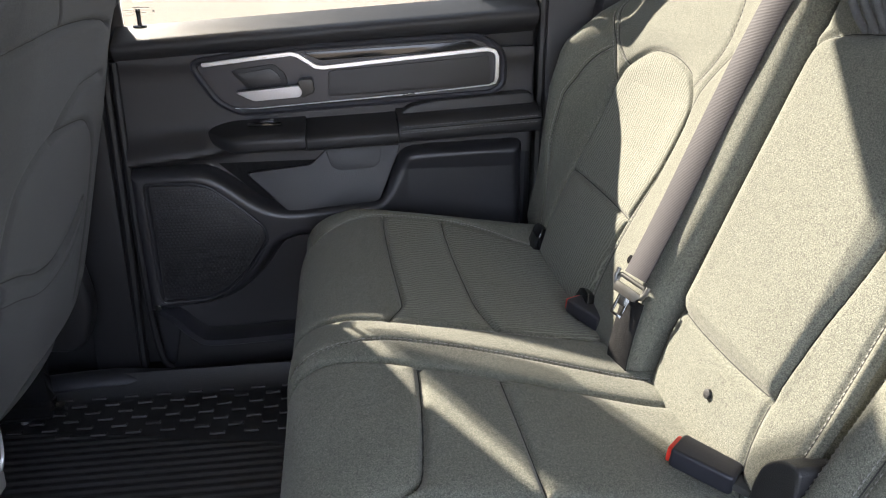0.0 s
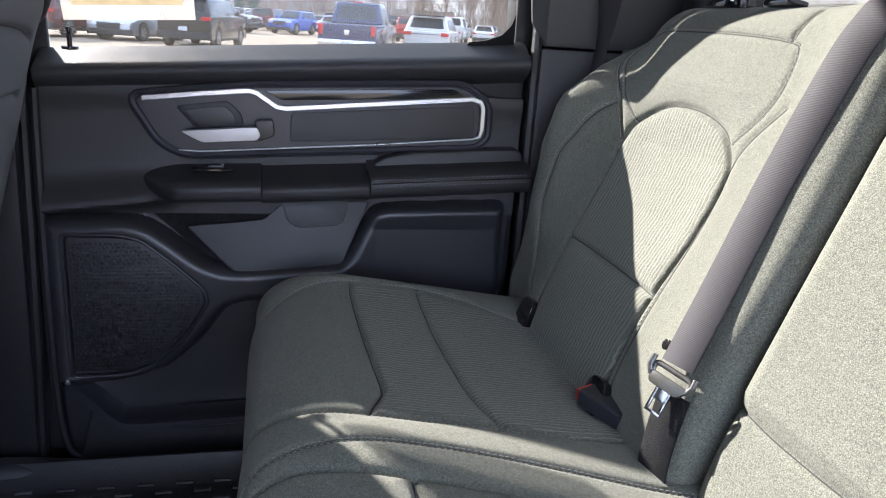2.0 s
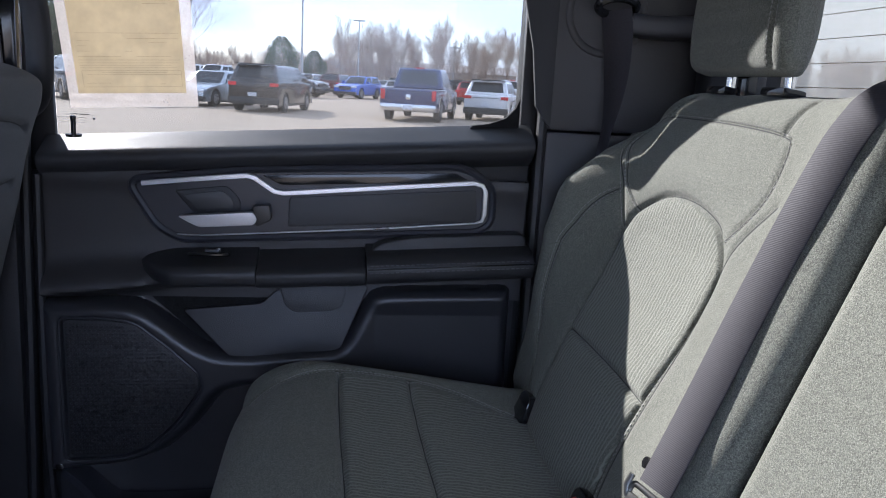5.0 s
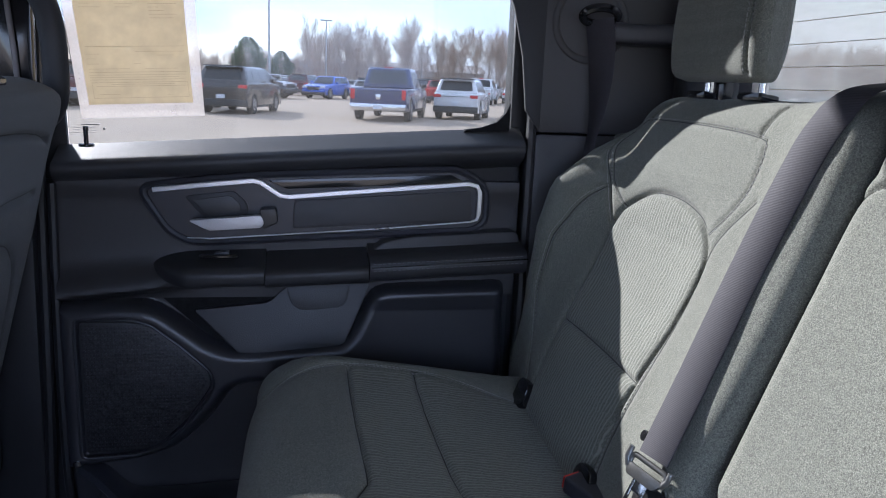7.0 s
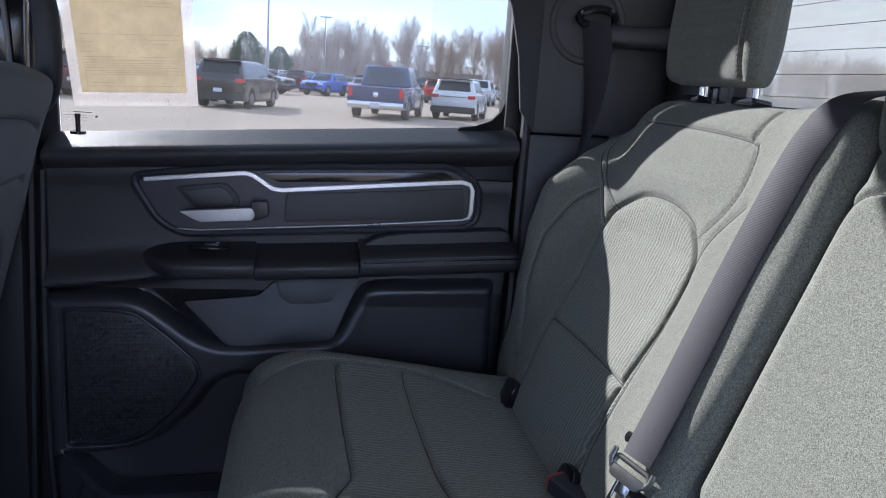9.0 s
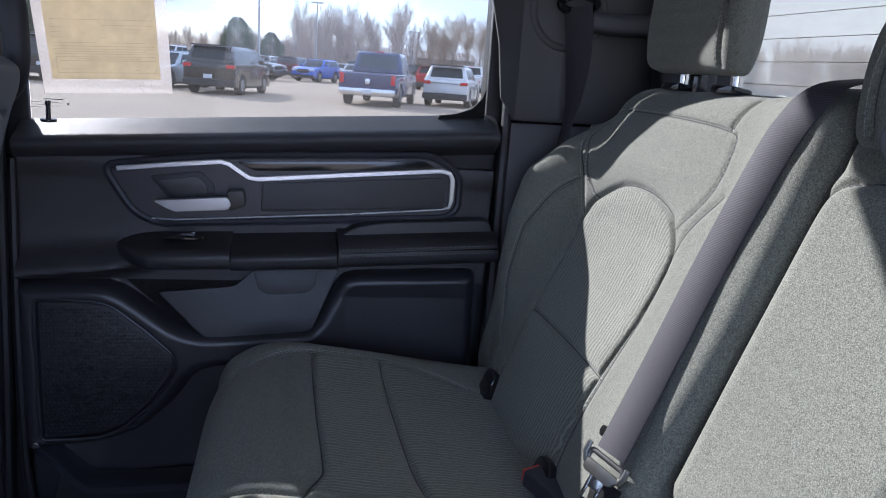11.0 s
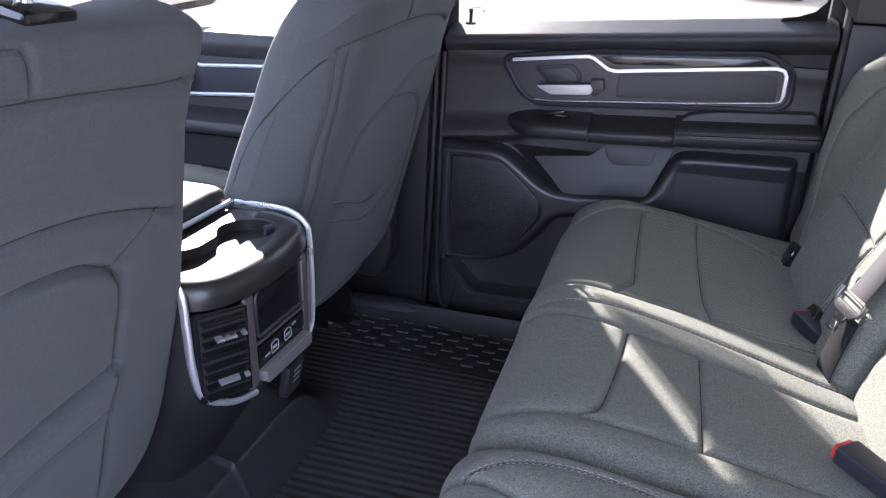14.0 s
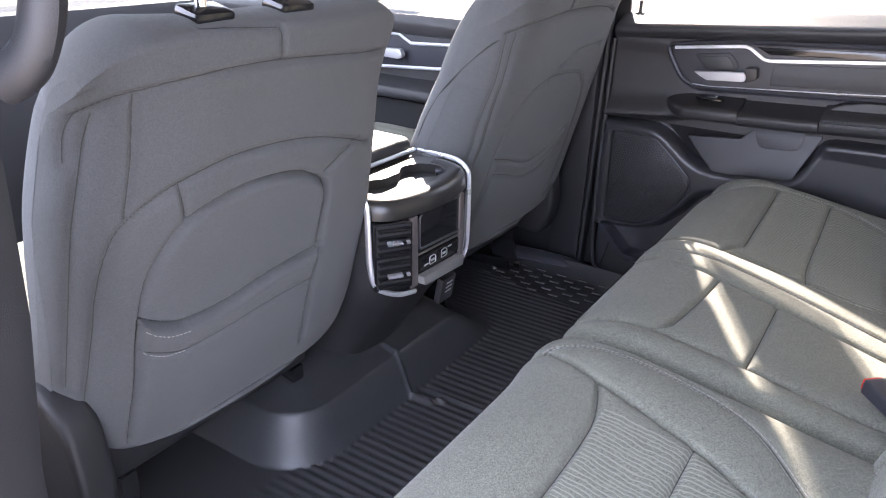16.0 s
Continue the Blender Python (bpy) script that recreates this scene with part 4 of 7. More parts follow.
D1 = [(-0.11, 0.405), (-0.02, 0.412), (0.07, 0.382), (0.2, 0.350), (0.3, 0.310), (0.46, 0.27)]
DARC = [(-0.022, 0.410), (0.03, 0.440), (0.133, 0.448), (0.233, 0.424), (0.309, 0.360), (0.35, 0.31)]
D2 = [(0.07, 0.382), (0.085, 0.345), (0.095, 0.30), (0.098, 0.195), (0.098, -0.02)]
D3 = [(0.199, 0.352), (0.199, 0.26), (0.205, -0.02)]
DO = [(-0.11, 0.02), (0.0, 0.0), (0.2, -0.03), (0.4, -0.01)]


def swell40(S, K, Y, to_s):
    return 0.008 * np.exp(-((Y - 0.42) / 0.05) ** 2) - 0.010 * np.exp(-((Y - 0.17) / 0.15) ** 4) * np.clip((K - 0.08) / 0.06, 0, 1) - 0.06 * np.clip((0.10 - Y) / 0.24, 0, 1) ** 2 * np.clip((0.06 - K) / 0.14, 0, 1)


narrow = thing("rear_bench_cushion", "narrow grey-green cloth rear bench cushion with double stitching", "seat cushion", SEATS, at=(-0.010, 0, -0.004))
upholstery("cushion", CUSH, "x", -0.13, 0.482, [(D1, 0.008, 0.014), (DARC, 0.003, 0.008), (D2, 0.008, 0.016), (D3, 0.006, 0.012), (DO, 0.007, 0.014)], [M_SEAT, M_RIB], narrow, ends=(0.05, 0.032), bulge=swell40,
           ribs=[[(0.095, 0.34), (0.1, 0.0), (0.44, 0.0), (0.44, 0.29), (0.3, 0.31), (0.2, 0.345)]], stitches=[(DARC, 0.003), (DARC, -0.004)])

BACK = [(0.45, 0.24), (0.385, 0.258), (0.362, 0.30), (0.379, 0.36), (0.419, 0.45), (0.464, 0.55), (0.502, 0.65), (0.528, 0.725), (0.543, 0.760), (0.570, 0.776), (0.62, 0.774), (0.66, 0.75), (0.67, 0.70)]


def front_run(key):
    return int(np.argmin(np.abs(key - 0.262))), int(np.argmax(key))


def swell_back(S, K, Y, to_s):
    side_ = np.interp(K, [0.30, 0.38, 0.46, 0.54, 0.62, 0.68, 0.74], [-0.030, -0.006, 0.032, 0.062, 0.070, 0.046, 0.0])
    b = side_ * np.exp(-((Y - 1.325) / 0.055) ** 2)
    b += 0.013 * np.exp(-((Y - 0.842) / 0.052) ** 2) * np.clip((K - 0.30) / 0.12, 0.3, 1)
    b -= 0.012 * np.exp(-((Y - 1.09) / 0.13) ** 4) * np.clip((0.68 - K) / 0.08, 0, 1) * np.clip((K - 0.42) / 0.10, 0, 1)
    return b - 0.10 * np.clip((Y - 1.22) / 0.18, 0, 1) ** 1.6 * np.clip((K - 0.60) / 0.18, 0, 1)


OVAL = [(0.300, 1.205), (0.446, 1.222), (0.552, 1.223), (0.590, 1.221), (0.621, 1.206), (0.648, 1.151), (0.652, 1.080), (0.640, 1.015), (0.620, 0.982), (0.588, 0.957), (0.52, 0.957), (0.443, 0.965), (0.36, 0.962), (0.29, 0.95)]
OBOT = [(0.446, 1.222), (0.447, 1.15), (0.447, 1.06), (0.445, 0.968)]
YOKE = [(0.621, 1.208), (0.645, 1.248), (0.672, 1.268), (0.701, 1.288), (0.726, 1.278), (0.742, 1.249), (0.744, 1.113), (0.741, 1.002), (0.736, 0.945), (0.730, 0.934), (0.709, 0.928), (0.677, 0.930), (0.647, 0.950), (0.622, 0.978)]
BOL = [(0.33, 1.225), (0.38, 1.280), (0.45, 1.302), (0.53, 1.298), (0.573, 1.288), (0.593, 1.283), (0.618, 1.273), (0.638, 1.259)]
BOLV = [(0.594, 1.226), (0.615, 1.241), (0.643, 1.260), (0.691, 1.297), (0.75, 1.312)]
INNER = [(0.671, 0.902), (0.636, 0.936), (0.604, 0.952), (0.55, 0.948), (0.45, 0.950), (0.36, 0.946), (0.28, 0.93)]
SIDE = [(0.738, 0.952), (0.755, 0.947), (0.773, 0.943)]
TOPL = [(0.742, 1.234), (0.758, 1.222), (0.772, 1.205)]
pback = thing("rear_seat_back", "sunlit grey-green cloth rear seat back with ribbed oval insert", "seat back", "backs of the rear bench", at=(-0.007, -0.003, -0.009))
upholstery("backrest", BACK, "z", 0.786, 1.392, [(OVAL, 0.006, 0.014), (OBOT, 0.005, 0.014), (YOKE, 0.0015, 0.005), (BOL, 0.004, 0.010), (BOLV, 0.005, 0.010), (INNER, 0.0015, 0.006), (SIDE, 0.003, 0.008), (TOPL, 0.005, 0.01)],
           [M_SEAT, M_RIB], pback, ends=(0.020, 0.048), bulge=swell_back, apex=front_run,
           ribs=[[(0.29, 1.20), (0.446, 1.216), (0.552, 1.217), (0.588, 1.215), (0.617, 1.201), (0.644, 1.149), (0.648, 1.08), (0.636, 1.018), (0.617, 0.987), (0.586, 0.962), (0.443, 0.971), (0.29, 0.955)]],
           stitches=[(YOKE, 0.003), (BOL, 0.003), (BOL, -0.004), (BOLV[:4], 0.003), (INNER[3:], -0.004)])
for y in (1.220, 0.952):
    part("anchor_slot", turned(plate(rounded([(-0.022, -0.026), (0.022, -0.026), (0.022, 0.026), (-0.022, 0.026)], 0.018), 0, 0.012, "x", 0.003), pose(0.368 if y > 1 else 0.364, y, 0.318, 0, 22, 0) @ pose(-0.012, 0, 0)), M_GLOSS, pback, "black lower anchor cover")


def head_rest(y0, y1, x0, z0, z1, depth, posts, label):
    h = thing("headrest", label, "headrest", "headrests of the rear bench", at=(-0.007, -0.003, -0.009))
    cy = (y0 + y1) / 2
    prof = [(x0 + depth * 0.5, z0 - 0.001), (x0 + 0.02, z0), (x0 + 0.003, z0 + 0.014), (x0, z0 + 0.07), (x0 + 0.010, z1 - 0.05), (x0 + 0.035, z1), (x0 + depth * 0.7, z1), (x0 + depth, z1 - 0.04), (x0 + depth, z0 + 0.05), (x0 + depth * 0.75, z0 + 0.004), (x0 + depth * 0.5, z0 - 0.001)]
    seam = [(z0 + 0.01, y0 + 0.026), (z0 + 0.10, y0 + 0.024), (z1 - 0.01, y0 + 0.022)]

    def narrower(P):
        P[..., 1] = cy + (P[..., 1] - cy) * (1 - 0.24 * np.clip((P[..., 0] - x0 - 0.012) / 0.05, 0, 1))
        return P
    upholstery("pad", prof, "z", y0, y1, [(seam, 0.004, 0.006)], [M_SEAT], h, ends=(0.016, 0.024), core=lambda a, b: (x0 + depth / 2, min(max(b, z0 + 0.04), z1 - 0.04)), warp=narrower,
               apex=lambda key: (int(np.argmin(key[:len(key) // 2])), int(np.argmax(key))), stitches=[(seam, 0.006), (seam, -0.005)])
    for y in posts:
        part("post", cylinder((x0 + 0.045, y, z0 - 0.06), (x0 + 0.045, y, z0 + 0.03), 0.006, 14), M_STEEL, h, "chrome headrest post")
        part("guide", turned(box(-0.014, 0.014, -0.024, 0.024, 0, 0.010, 0.004), pose(x0 + 0.040, y + 0.004, z0 - 0.024, 0, 8, 0)), M_GLOSS, h, "black post guide")
    part("lever", box(x0 + 0.036, x0 + 0.052, cy + 0.012, cy + 0.034, z0 - 0.035, z0 + 0.004, 0.004), M_GLOSS, h, "black folding lever")
    return h


head_rest(0.974, 1.198, 0.531, 0.799, 1.00, 0.062, (1.022, 1.150), "grey-green cloth headrest raised on chrome posts")
# middle section: folding armrest back
MID = [(0.47, 0.25), (0.41, 0.268), (0.386, 0.300), (0.398, 0.36), (0.425, 0.43), (0.462, 0.53), (0.500, 0.63), (0.526, 0.70), (0.545, 0.755), (0.570, 0.780), (0.61, 0.784), (0.65, 0.76), (0.66, 0.70)]
MVA = [(0.407, 0.790), (0.402, 0.735), (0.401, 0.687), (0.402, 0.630), (0.405, 0.579)]
MVB = [(0.405, 0.577), (0.484, 0.569), (0.561, 0.556), (0.66, 0.547), (0.74, 0.545)]
MVC = [(0.720, 0.545), (0.722, 0.60), (0.721, 0.66), (0.714, 0.735), (0.700, 0.768), (0.67, 0.785)]
MS = [(0.404, 0.576), (0.377, 0.574), (0.341, 0.568), (0.29, 0.550)]
ME = [(0.29, 0.513), (0.45, 0.512), (0.60, 0.513), (0.72, 0.515)]
mback = thing("rear_armrest_back", "sunlit plain grey-green folding armrest back of the middle seat", "seat back", "backs of the rear bench", at=(-0.007, -0.003, -0.009))


def swell_mid(S, K, Y, to_s):
    """The armrest itself stands a little proud of the panel round it."""
    a, b = to_s(0.405), to_s(0.72)
    return 0.006 * np.clip((S - a) / 0.016, 0, 1) * np.clip((b - S) / 0.016, 0, 1) * np.clip((Y - 0.560) / 0.02, 0, 1)


upholstery("backrest", MID, "z", 0.501, 0.784, [(MVA, 0.003, 0.006), (MVB, 0.006, 0.008), (MVC, 0.006, 0.008), (MS, 0.0025, 0.006), (ME, 0.0025, 0.004)], [M_SEAT], mback, ends=(0.008, 0.030), bulge=swell_mid, step=0.0026,
           apex=lambda key: (int(np.argmin(np.abs(key - 0.268))), int(np.argmax(key))), stitches=[(ME, 0.0)])
part("release_hole", cylinder((0.404, 0.655, 0.3605), (0.3955, 0.655, 0.3635), 0.0055, 18, None, 0.0015), M_BLACK, mback, "small dark release hole")
midrest = thing("headrest", "low grey-green cloth middle headrest", "headrest", "headrests of the rear bench", at=(-0.007, -0.003, -0.009))
upholstery("pad", [(0.60, 0.735), (0.545, 0.738), (0.530, 0.760), (0.532, 0.82), (0.550, 0.86), (0.60, 0.87), (0.64, 0.84), (0.645, 0.77), (0.60, 0.735)], "z", 0.50, 0.782, [([(0.75, 0.745), (0.80, 0.747), (0.85, 0.74)], 0.005, 0.008)], [M_SEAT], midrest,
           ends=(0.035, 0.035), core=lambda a, b: (0.588, min(max(b, 0.775), 0.83)), apex=lambda key: (int(np.argmin(key[:len(key) // 2])), int(np.argmax(key))), stitches=[([(0.75, 0.747), (0.80, 0.749), (0.845, 0.742)], 0.004)])
dback = thing("rear_seat_back", "grey-green cloth rear seat back behind the driver", "seat back", "backs of the rear bench", at=(-0.007, -0.003, -0.009))
upholstery("backrest", BACK, "z", -0.125, 0.488, [([(0.29, 0.437), (0.45, 0.436), (0.60, 0.436), (0.74, 0.436)], 0.003, 0.006), ([(0.30, 0.07), (0.45, 0.06), (0.60, 0.08), (0.65, 0.18), (0.60, 0.30), (0.45, 0.315), (0.30, 0.33)], 0.008, 0.014)], [M_SEAT], dback, ends=(0.06, 0.026), apex=front_run, step=0.005, stitches=[([(0.30, 0.437), (0.45, 0.436), (0.60, 0.436), (0.74, 0.436)], 0.004), ([(0.30, 0.437), (0.45, 0.436), (0.60, 0.436), (0.74, 0.436)], -0.005), ([(0.30, 0.478), (0.45, 0.480), (0.60, 0.480), (0.74, 0.476)], 0.0)])
hinge = thing("hinge_cover", "black arched hinge cover between the seat backs", "hinge cover", at=(-0.007, -0.003, -0.009))
part("cover", plate(rounded([(0.480, 0.27), (0.540, 0.27), (0.540, 0.340), (0.530, 0.372), (0.510, 0.392), (0.480, 0.404)], 0.012), 0.386, 0.425, "x", 0.008, 3), M_VINYL, hinge)


# belts
def ribbon(path, width, side, thick=0.0016):
    """Webbing along a path; side: its width's direction at each point."""
    bm = bmesh.new()
    rings = []
    path = [Vector(p) for p in path]
    for i, p in enumerate(path):
        t = (path[min(i + 1, len(path) - 1)] - path[max(i - 1, 0)]).normalized()
        s = Vector(side(i / (len(path) - 1)))
        s = (s - t * s.dot(t)).normalized()
        n = t.cross(s) * thick / 2
        rings.append([bm.verts.new(p + s * a * width / 2 + n * b) for a, b in ((-1, 0), (-0.94, -1), (0, -1.15), (0.94, -1), (1, 0), (0.94, 1), (0, 1.15), (-0.94, 1))])
    for r, q in zip(rings[:-1], rings[1:]):
        for j in range(8):
            bm.faces.new((r[j], r[(j + 1) % 8], q[(j + 1) % 8], q[j]))
    bm.faces.new(rings[0][::-1]), bm.faces.new(rings[-1])
    return bm


belt = thing("seat_belt", "grey-brown seat belt lying down the sunlit seat back", "seat belt", "seat belts", at=(-0.007, -0.003, -0.009))
run = smooth_line([(0.650, 0.700, 0.800), (0.605, 0.760, 0.800), (0.570, 0.806, 0.797), (0.543, 0.824, 0.785), (0.521, 0.831, 0.754), (0.502, 0.838, 0.706), (0.464, 0.845, 0.602), (0.420, 0.838, 0.500), (0.380, 0.826, 0.421)], 10)
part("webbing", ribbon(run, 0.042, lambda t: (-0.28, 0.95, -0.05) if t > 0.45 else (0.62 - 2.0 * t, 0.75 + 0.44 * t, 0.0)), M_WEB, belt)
LM = pose(0.375, 0.823, 0.414) @ pose(0, 0, 0, 8, 24, 26) @ Matrix.Scale(0.72, 4)
tongue = part("latch_plate", turned(join(sweep([(0, y, z) for y, z in rounded([(-0.031, 0.004), (0.031, 0.004), (0.031, -0.014), (-0.031, -0.014)], 0.007, 5)], oval(0.0042, 0.0034, 10), up=(1, 0, 0), closed=True),
                                         plate(rounded([(-0.034, -0.008), (0.034, -0.008), (0.028, -0.026), (-0.022, -0.026)], 0.006), -0.0035, 0.0035, "x", 0.0025, 2),
                                         sweep([(0, 0.030, -0.016), (-0.002, 0.037, -0.004), (-0.002, 0.037, 0.012)], oval(0.0045, 0.0038, 10), up=(1, 0, 0)),
                                         sweep([(0, -0.030, -0.014), (-0.002, -0.036, -0.002), (-0.002, -0.035, 0.010)], oval(0.0042, 0.0036, 10), up=(1, 0, 0))), LM), M_LATCH, belt, "worn silvery latch plate")
part("latch_blade", turned(join(box(-0.0013, 0.0013, -0.013, -0.008, -0.058, -0.022, 0.0004), box(-0.0013, 0.0013, 0.008, 0.013, -0.058, -0.022, 0.0004), box(-0.0013, 0.0013, -0.013, 0.013, -0.062, -0.0575, 0.0004), box(-0.0013, 0.0013, -0.013, 0.013, -0.042, -0.022, 0.0004)), LM), M_STEEL, tongue, "bright latch blade")
part("belt_stop", turned(cylinder((-0.003, 0.0, 0.0), (0.001, 0.0, 0.0), 0.006, 14, None, 0.001), pose(0.388, 0.862, 0.428, 0, 24, 0)), M_GLOSS, belt, "small dark belt stop button")
part("lower_webbing", ribbon(smooth_line([(0.376, 0.816, 0.396), (0.365, 0.812, 0.352), (0.358, 0.806, 0.312), (0.366, 0.798, 0.272)], 6), 0.040, lambda t: (-0.25, 0.95, 0.1)), M_CARPET, belt, "dark lower webbing in the seat gap")


def buckle(x, y, z, yaw, tilt, label):
    b = thing("belt_buckle", label, "belt buckle", "belt buckles", at=(-0.010, 0, -0.004))
    m = pose(x, y, z, 0, tilt, yaw)
    part("case", turned(plate(rounded([(0.0, -0.017), (0.062, -0.0145), (0.062, 0.0145), (0.0, 0.017)], 0.005), -0.0105, 0.0105, "z", 0.005, 3), m), M_BUCKLE, b, "blue-black plastic case")
    part("release_button", turned(box(-0.0045, 0.001, -0.0130, 0.0130, -0.0085, 0.0075, 0.002), m), M_RED, b, "red release button")
    part("stalk", turned(plate([(0.061, -0.012), (0.13, -0.010), (0.13, 0.010), (0.061, 0.012)], -0.004, 0.004, "z", 0.002), m), M_SEAM, b, "dark stalk in the seat gap")


buckle(0.352, 0.952, 0.322, -66, 6, "black belt buckle with red button on the shaded cushion")
buckle(0.348, 0.604, 0.330, -48, 6, "black belt buckle with red button on the sunlit middle cushion")

# outer belt on the rear pillar
ob_belt = thing("seat_belt", "dark seat belt hanging from its pillar loop", "seat belt", "seat belts")
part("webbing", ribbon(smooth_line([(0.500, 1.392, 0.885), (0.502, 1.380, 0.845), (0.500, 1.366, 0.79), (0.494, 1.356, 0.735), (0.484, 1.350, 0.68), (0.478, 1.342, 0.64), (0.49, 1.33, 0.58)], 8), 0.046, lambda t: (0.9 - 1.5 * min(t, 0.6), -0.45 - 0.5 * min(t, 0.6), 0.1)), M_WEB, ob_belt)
part("pillar_loop", sweep([(0.500 + 0.030 * math.cos(a), 1.390 - 0.012 * math.sin(a), 0.890 + 0.012 * math.sin(a)) for a in np.linspace(0, 2 * math.pi, 25)[:-1]], oval(0.007, 0.006, 8), closed=True), M_GLOSS, ob_belt, "black pillar loop")
part("belt_guide", turned(box(-0.022, 0.022, -0.006, 0.006, -0.007, 0.007, 0.003), pose(0.484, 1.342, 0.652, 0, -35, 20)), M_GLOSS, ob_belt, "black belt guide clip")
# round recess behind the loop and the moulded ledge beside it
rec = thing("belt_recess", "round moulded belt recess in the charcoal pillar trim", "pillar trim")
part("rim", sweep([(0.490 + 0.060 * math.cos(a), 1.404, 0.880 + 0.060 * math.sin(a)) for a in np.linspace(0, 2 * math.pi, 41)[:-1]], oval(0.006, 0.0022, 10), up=(0, 1, 0), closed=True), M_SOFT, rec)
part("ledge", sweep(smooth_line([(0.530, 1.402, 0.868), (0.56, 1.392, 0.866), (0.60, 1.378, 0.866), (0.66, 1.35, 0.868)], 6), rounded([(-0.030, -0.020), (0.030, -0.020), (0.030, 0.014), (-0.030, 0.014)], 0.012, 4), up=(0, 0, 1)), M_SOFT, rec, "moulded ledge")


# carrying loops on the middle back
loop = thing("pull_loop", "grey-green cloth pull loop on the armrest back", "pull loop", at=(-0.007, -0.003, -0.009))
B_, R_, V_ = Vector((0.533, 0.675, 0.721)) - Vector((0.59, 0.80, -0.06)) * 0.010, Vector((0.8, -0.59, 0)), Vector((0.59, 0.80, -0.06))
for k in range(3):
    arch = [B_ - R_ * (0.0095 * k) + R_ * r + Vector((0, 0, u)) + V_ * (0.003 * k + (0.012 if u < 0.005 else 0)) for r, u in ((0, 0), (-0.010, 0.015), (-0.0165, 0.030), (-0.014, 0.040), (-0.006, 0.043), (0.000, 0.034), (0.003, 0.017), (0.004, 0))]
    part("loop_strand", sweep(smooth_line([tuple(p) for p in arch], 8), oval(0.0034, 0.0030, 10), up=(0.59, 0.80, -0.06)), M_SEATBACK, loop)

# grips on the door pillars
def pillar_grip(y, inward, label):
    g = thing("grab_handle", label, "grab handle", "pillar grab handles")
    path = smooth_line([(-0.352, y, 0.695), (-0.328, y - inward * 0.012, 0.715), (-0.318, y - inward * 0.022, 0.76), (-0.322, y - inward * 0.024, 0.84), (-0.345, y - inward * 0.022, 0.885), (-0.40, y - inward * 0.008, 0.905), (-0.43, y, 0.905)], 8)
    part("grip", sweep(path, oval(0.018, 0.014, 12), up=(0, -inward, 0)), M_BLACK, g)
    part("backing", plate(rounded([(-0.43, 0.70), (-0.355, 0.70), (-0.350, 0.89), (-0.43, 0.90)], 0.02), y - 0.004 * inward, y + 0.016 * inward, "y", 0.004), M_GLOSS, g, "glossy black backing")
    part("slot_edge", sweep([(-0.372, y - inward * 0.008, 0.72), (-0.375, y - inward * 0.010, 0.80), (-0.380, y - inward * 0.010, 0.87)], oval(0.004, 0.003, 8), up=(0, -inward, 0)), M_BEZEL, g, "grey edge of the slot")
    return g


pillar_grip(1.375, 1, "black moulded grab handle on the pillar")
pillar_grip(-0.095, -1, "black moulded grab handle beside the driver seat").location = (0.125, 0, 0.045)

# ---- front seats ----
FS = [(-0.62, 0.30), (-0.55, 0.36), (-0.515, 0.50), (-0.475, 0.64), (-0.445, 0.70), (-0.405, 0.742), (-0.345, 0.755), (-0.302, 0.742), (-0.298, 0.715), (-0.312, 0.67), (-0.340, 0.565), (-0.372, 0.45), (-0.402, 0.34), (-0.432, 0.235), (-0.455, 0.19), (-0.50, 0.185)]


def rear_run(key):
    return int(np.argmax(key)), int(len(key) * 0.955)


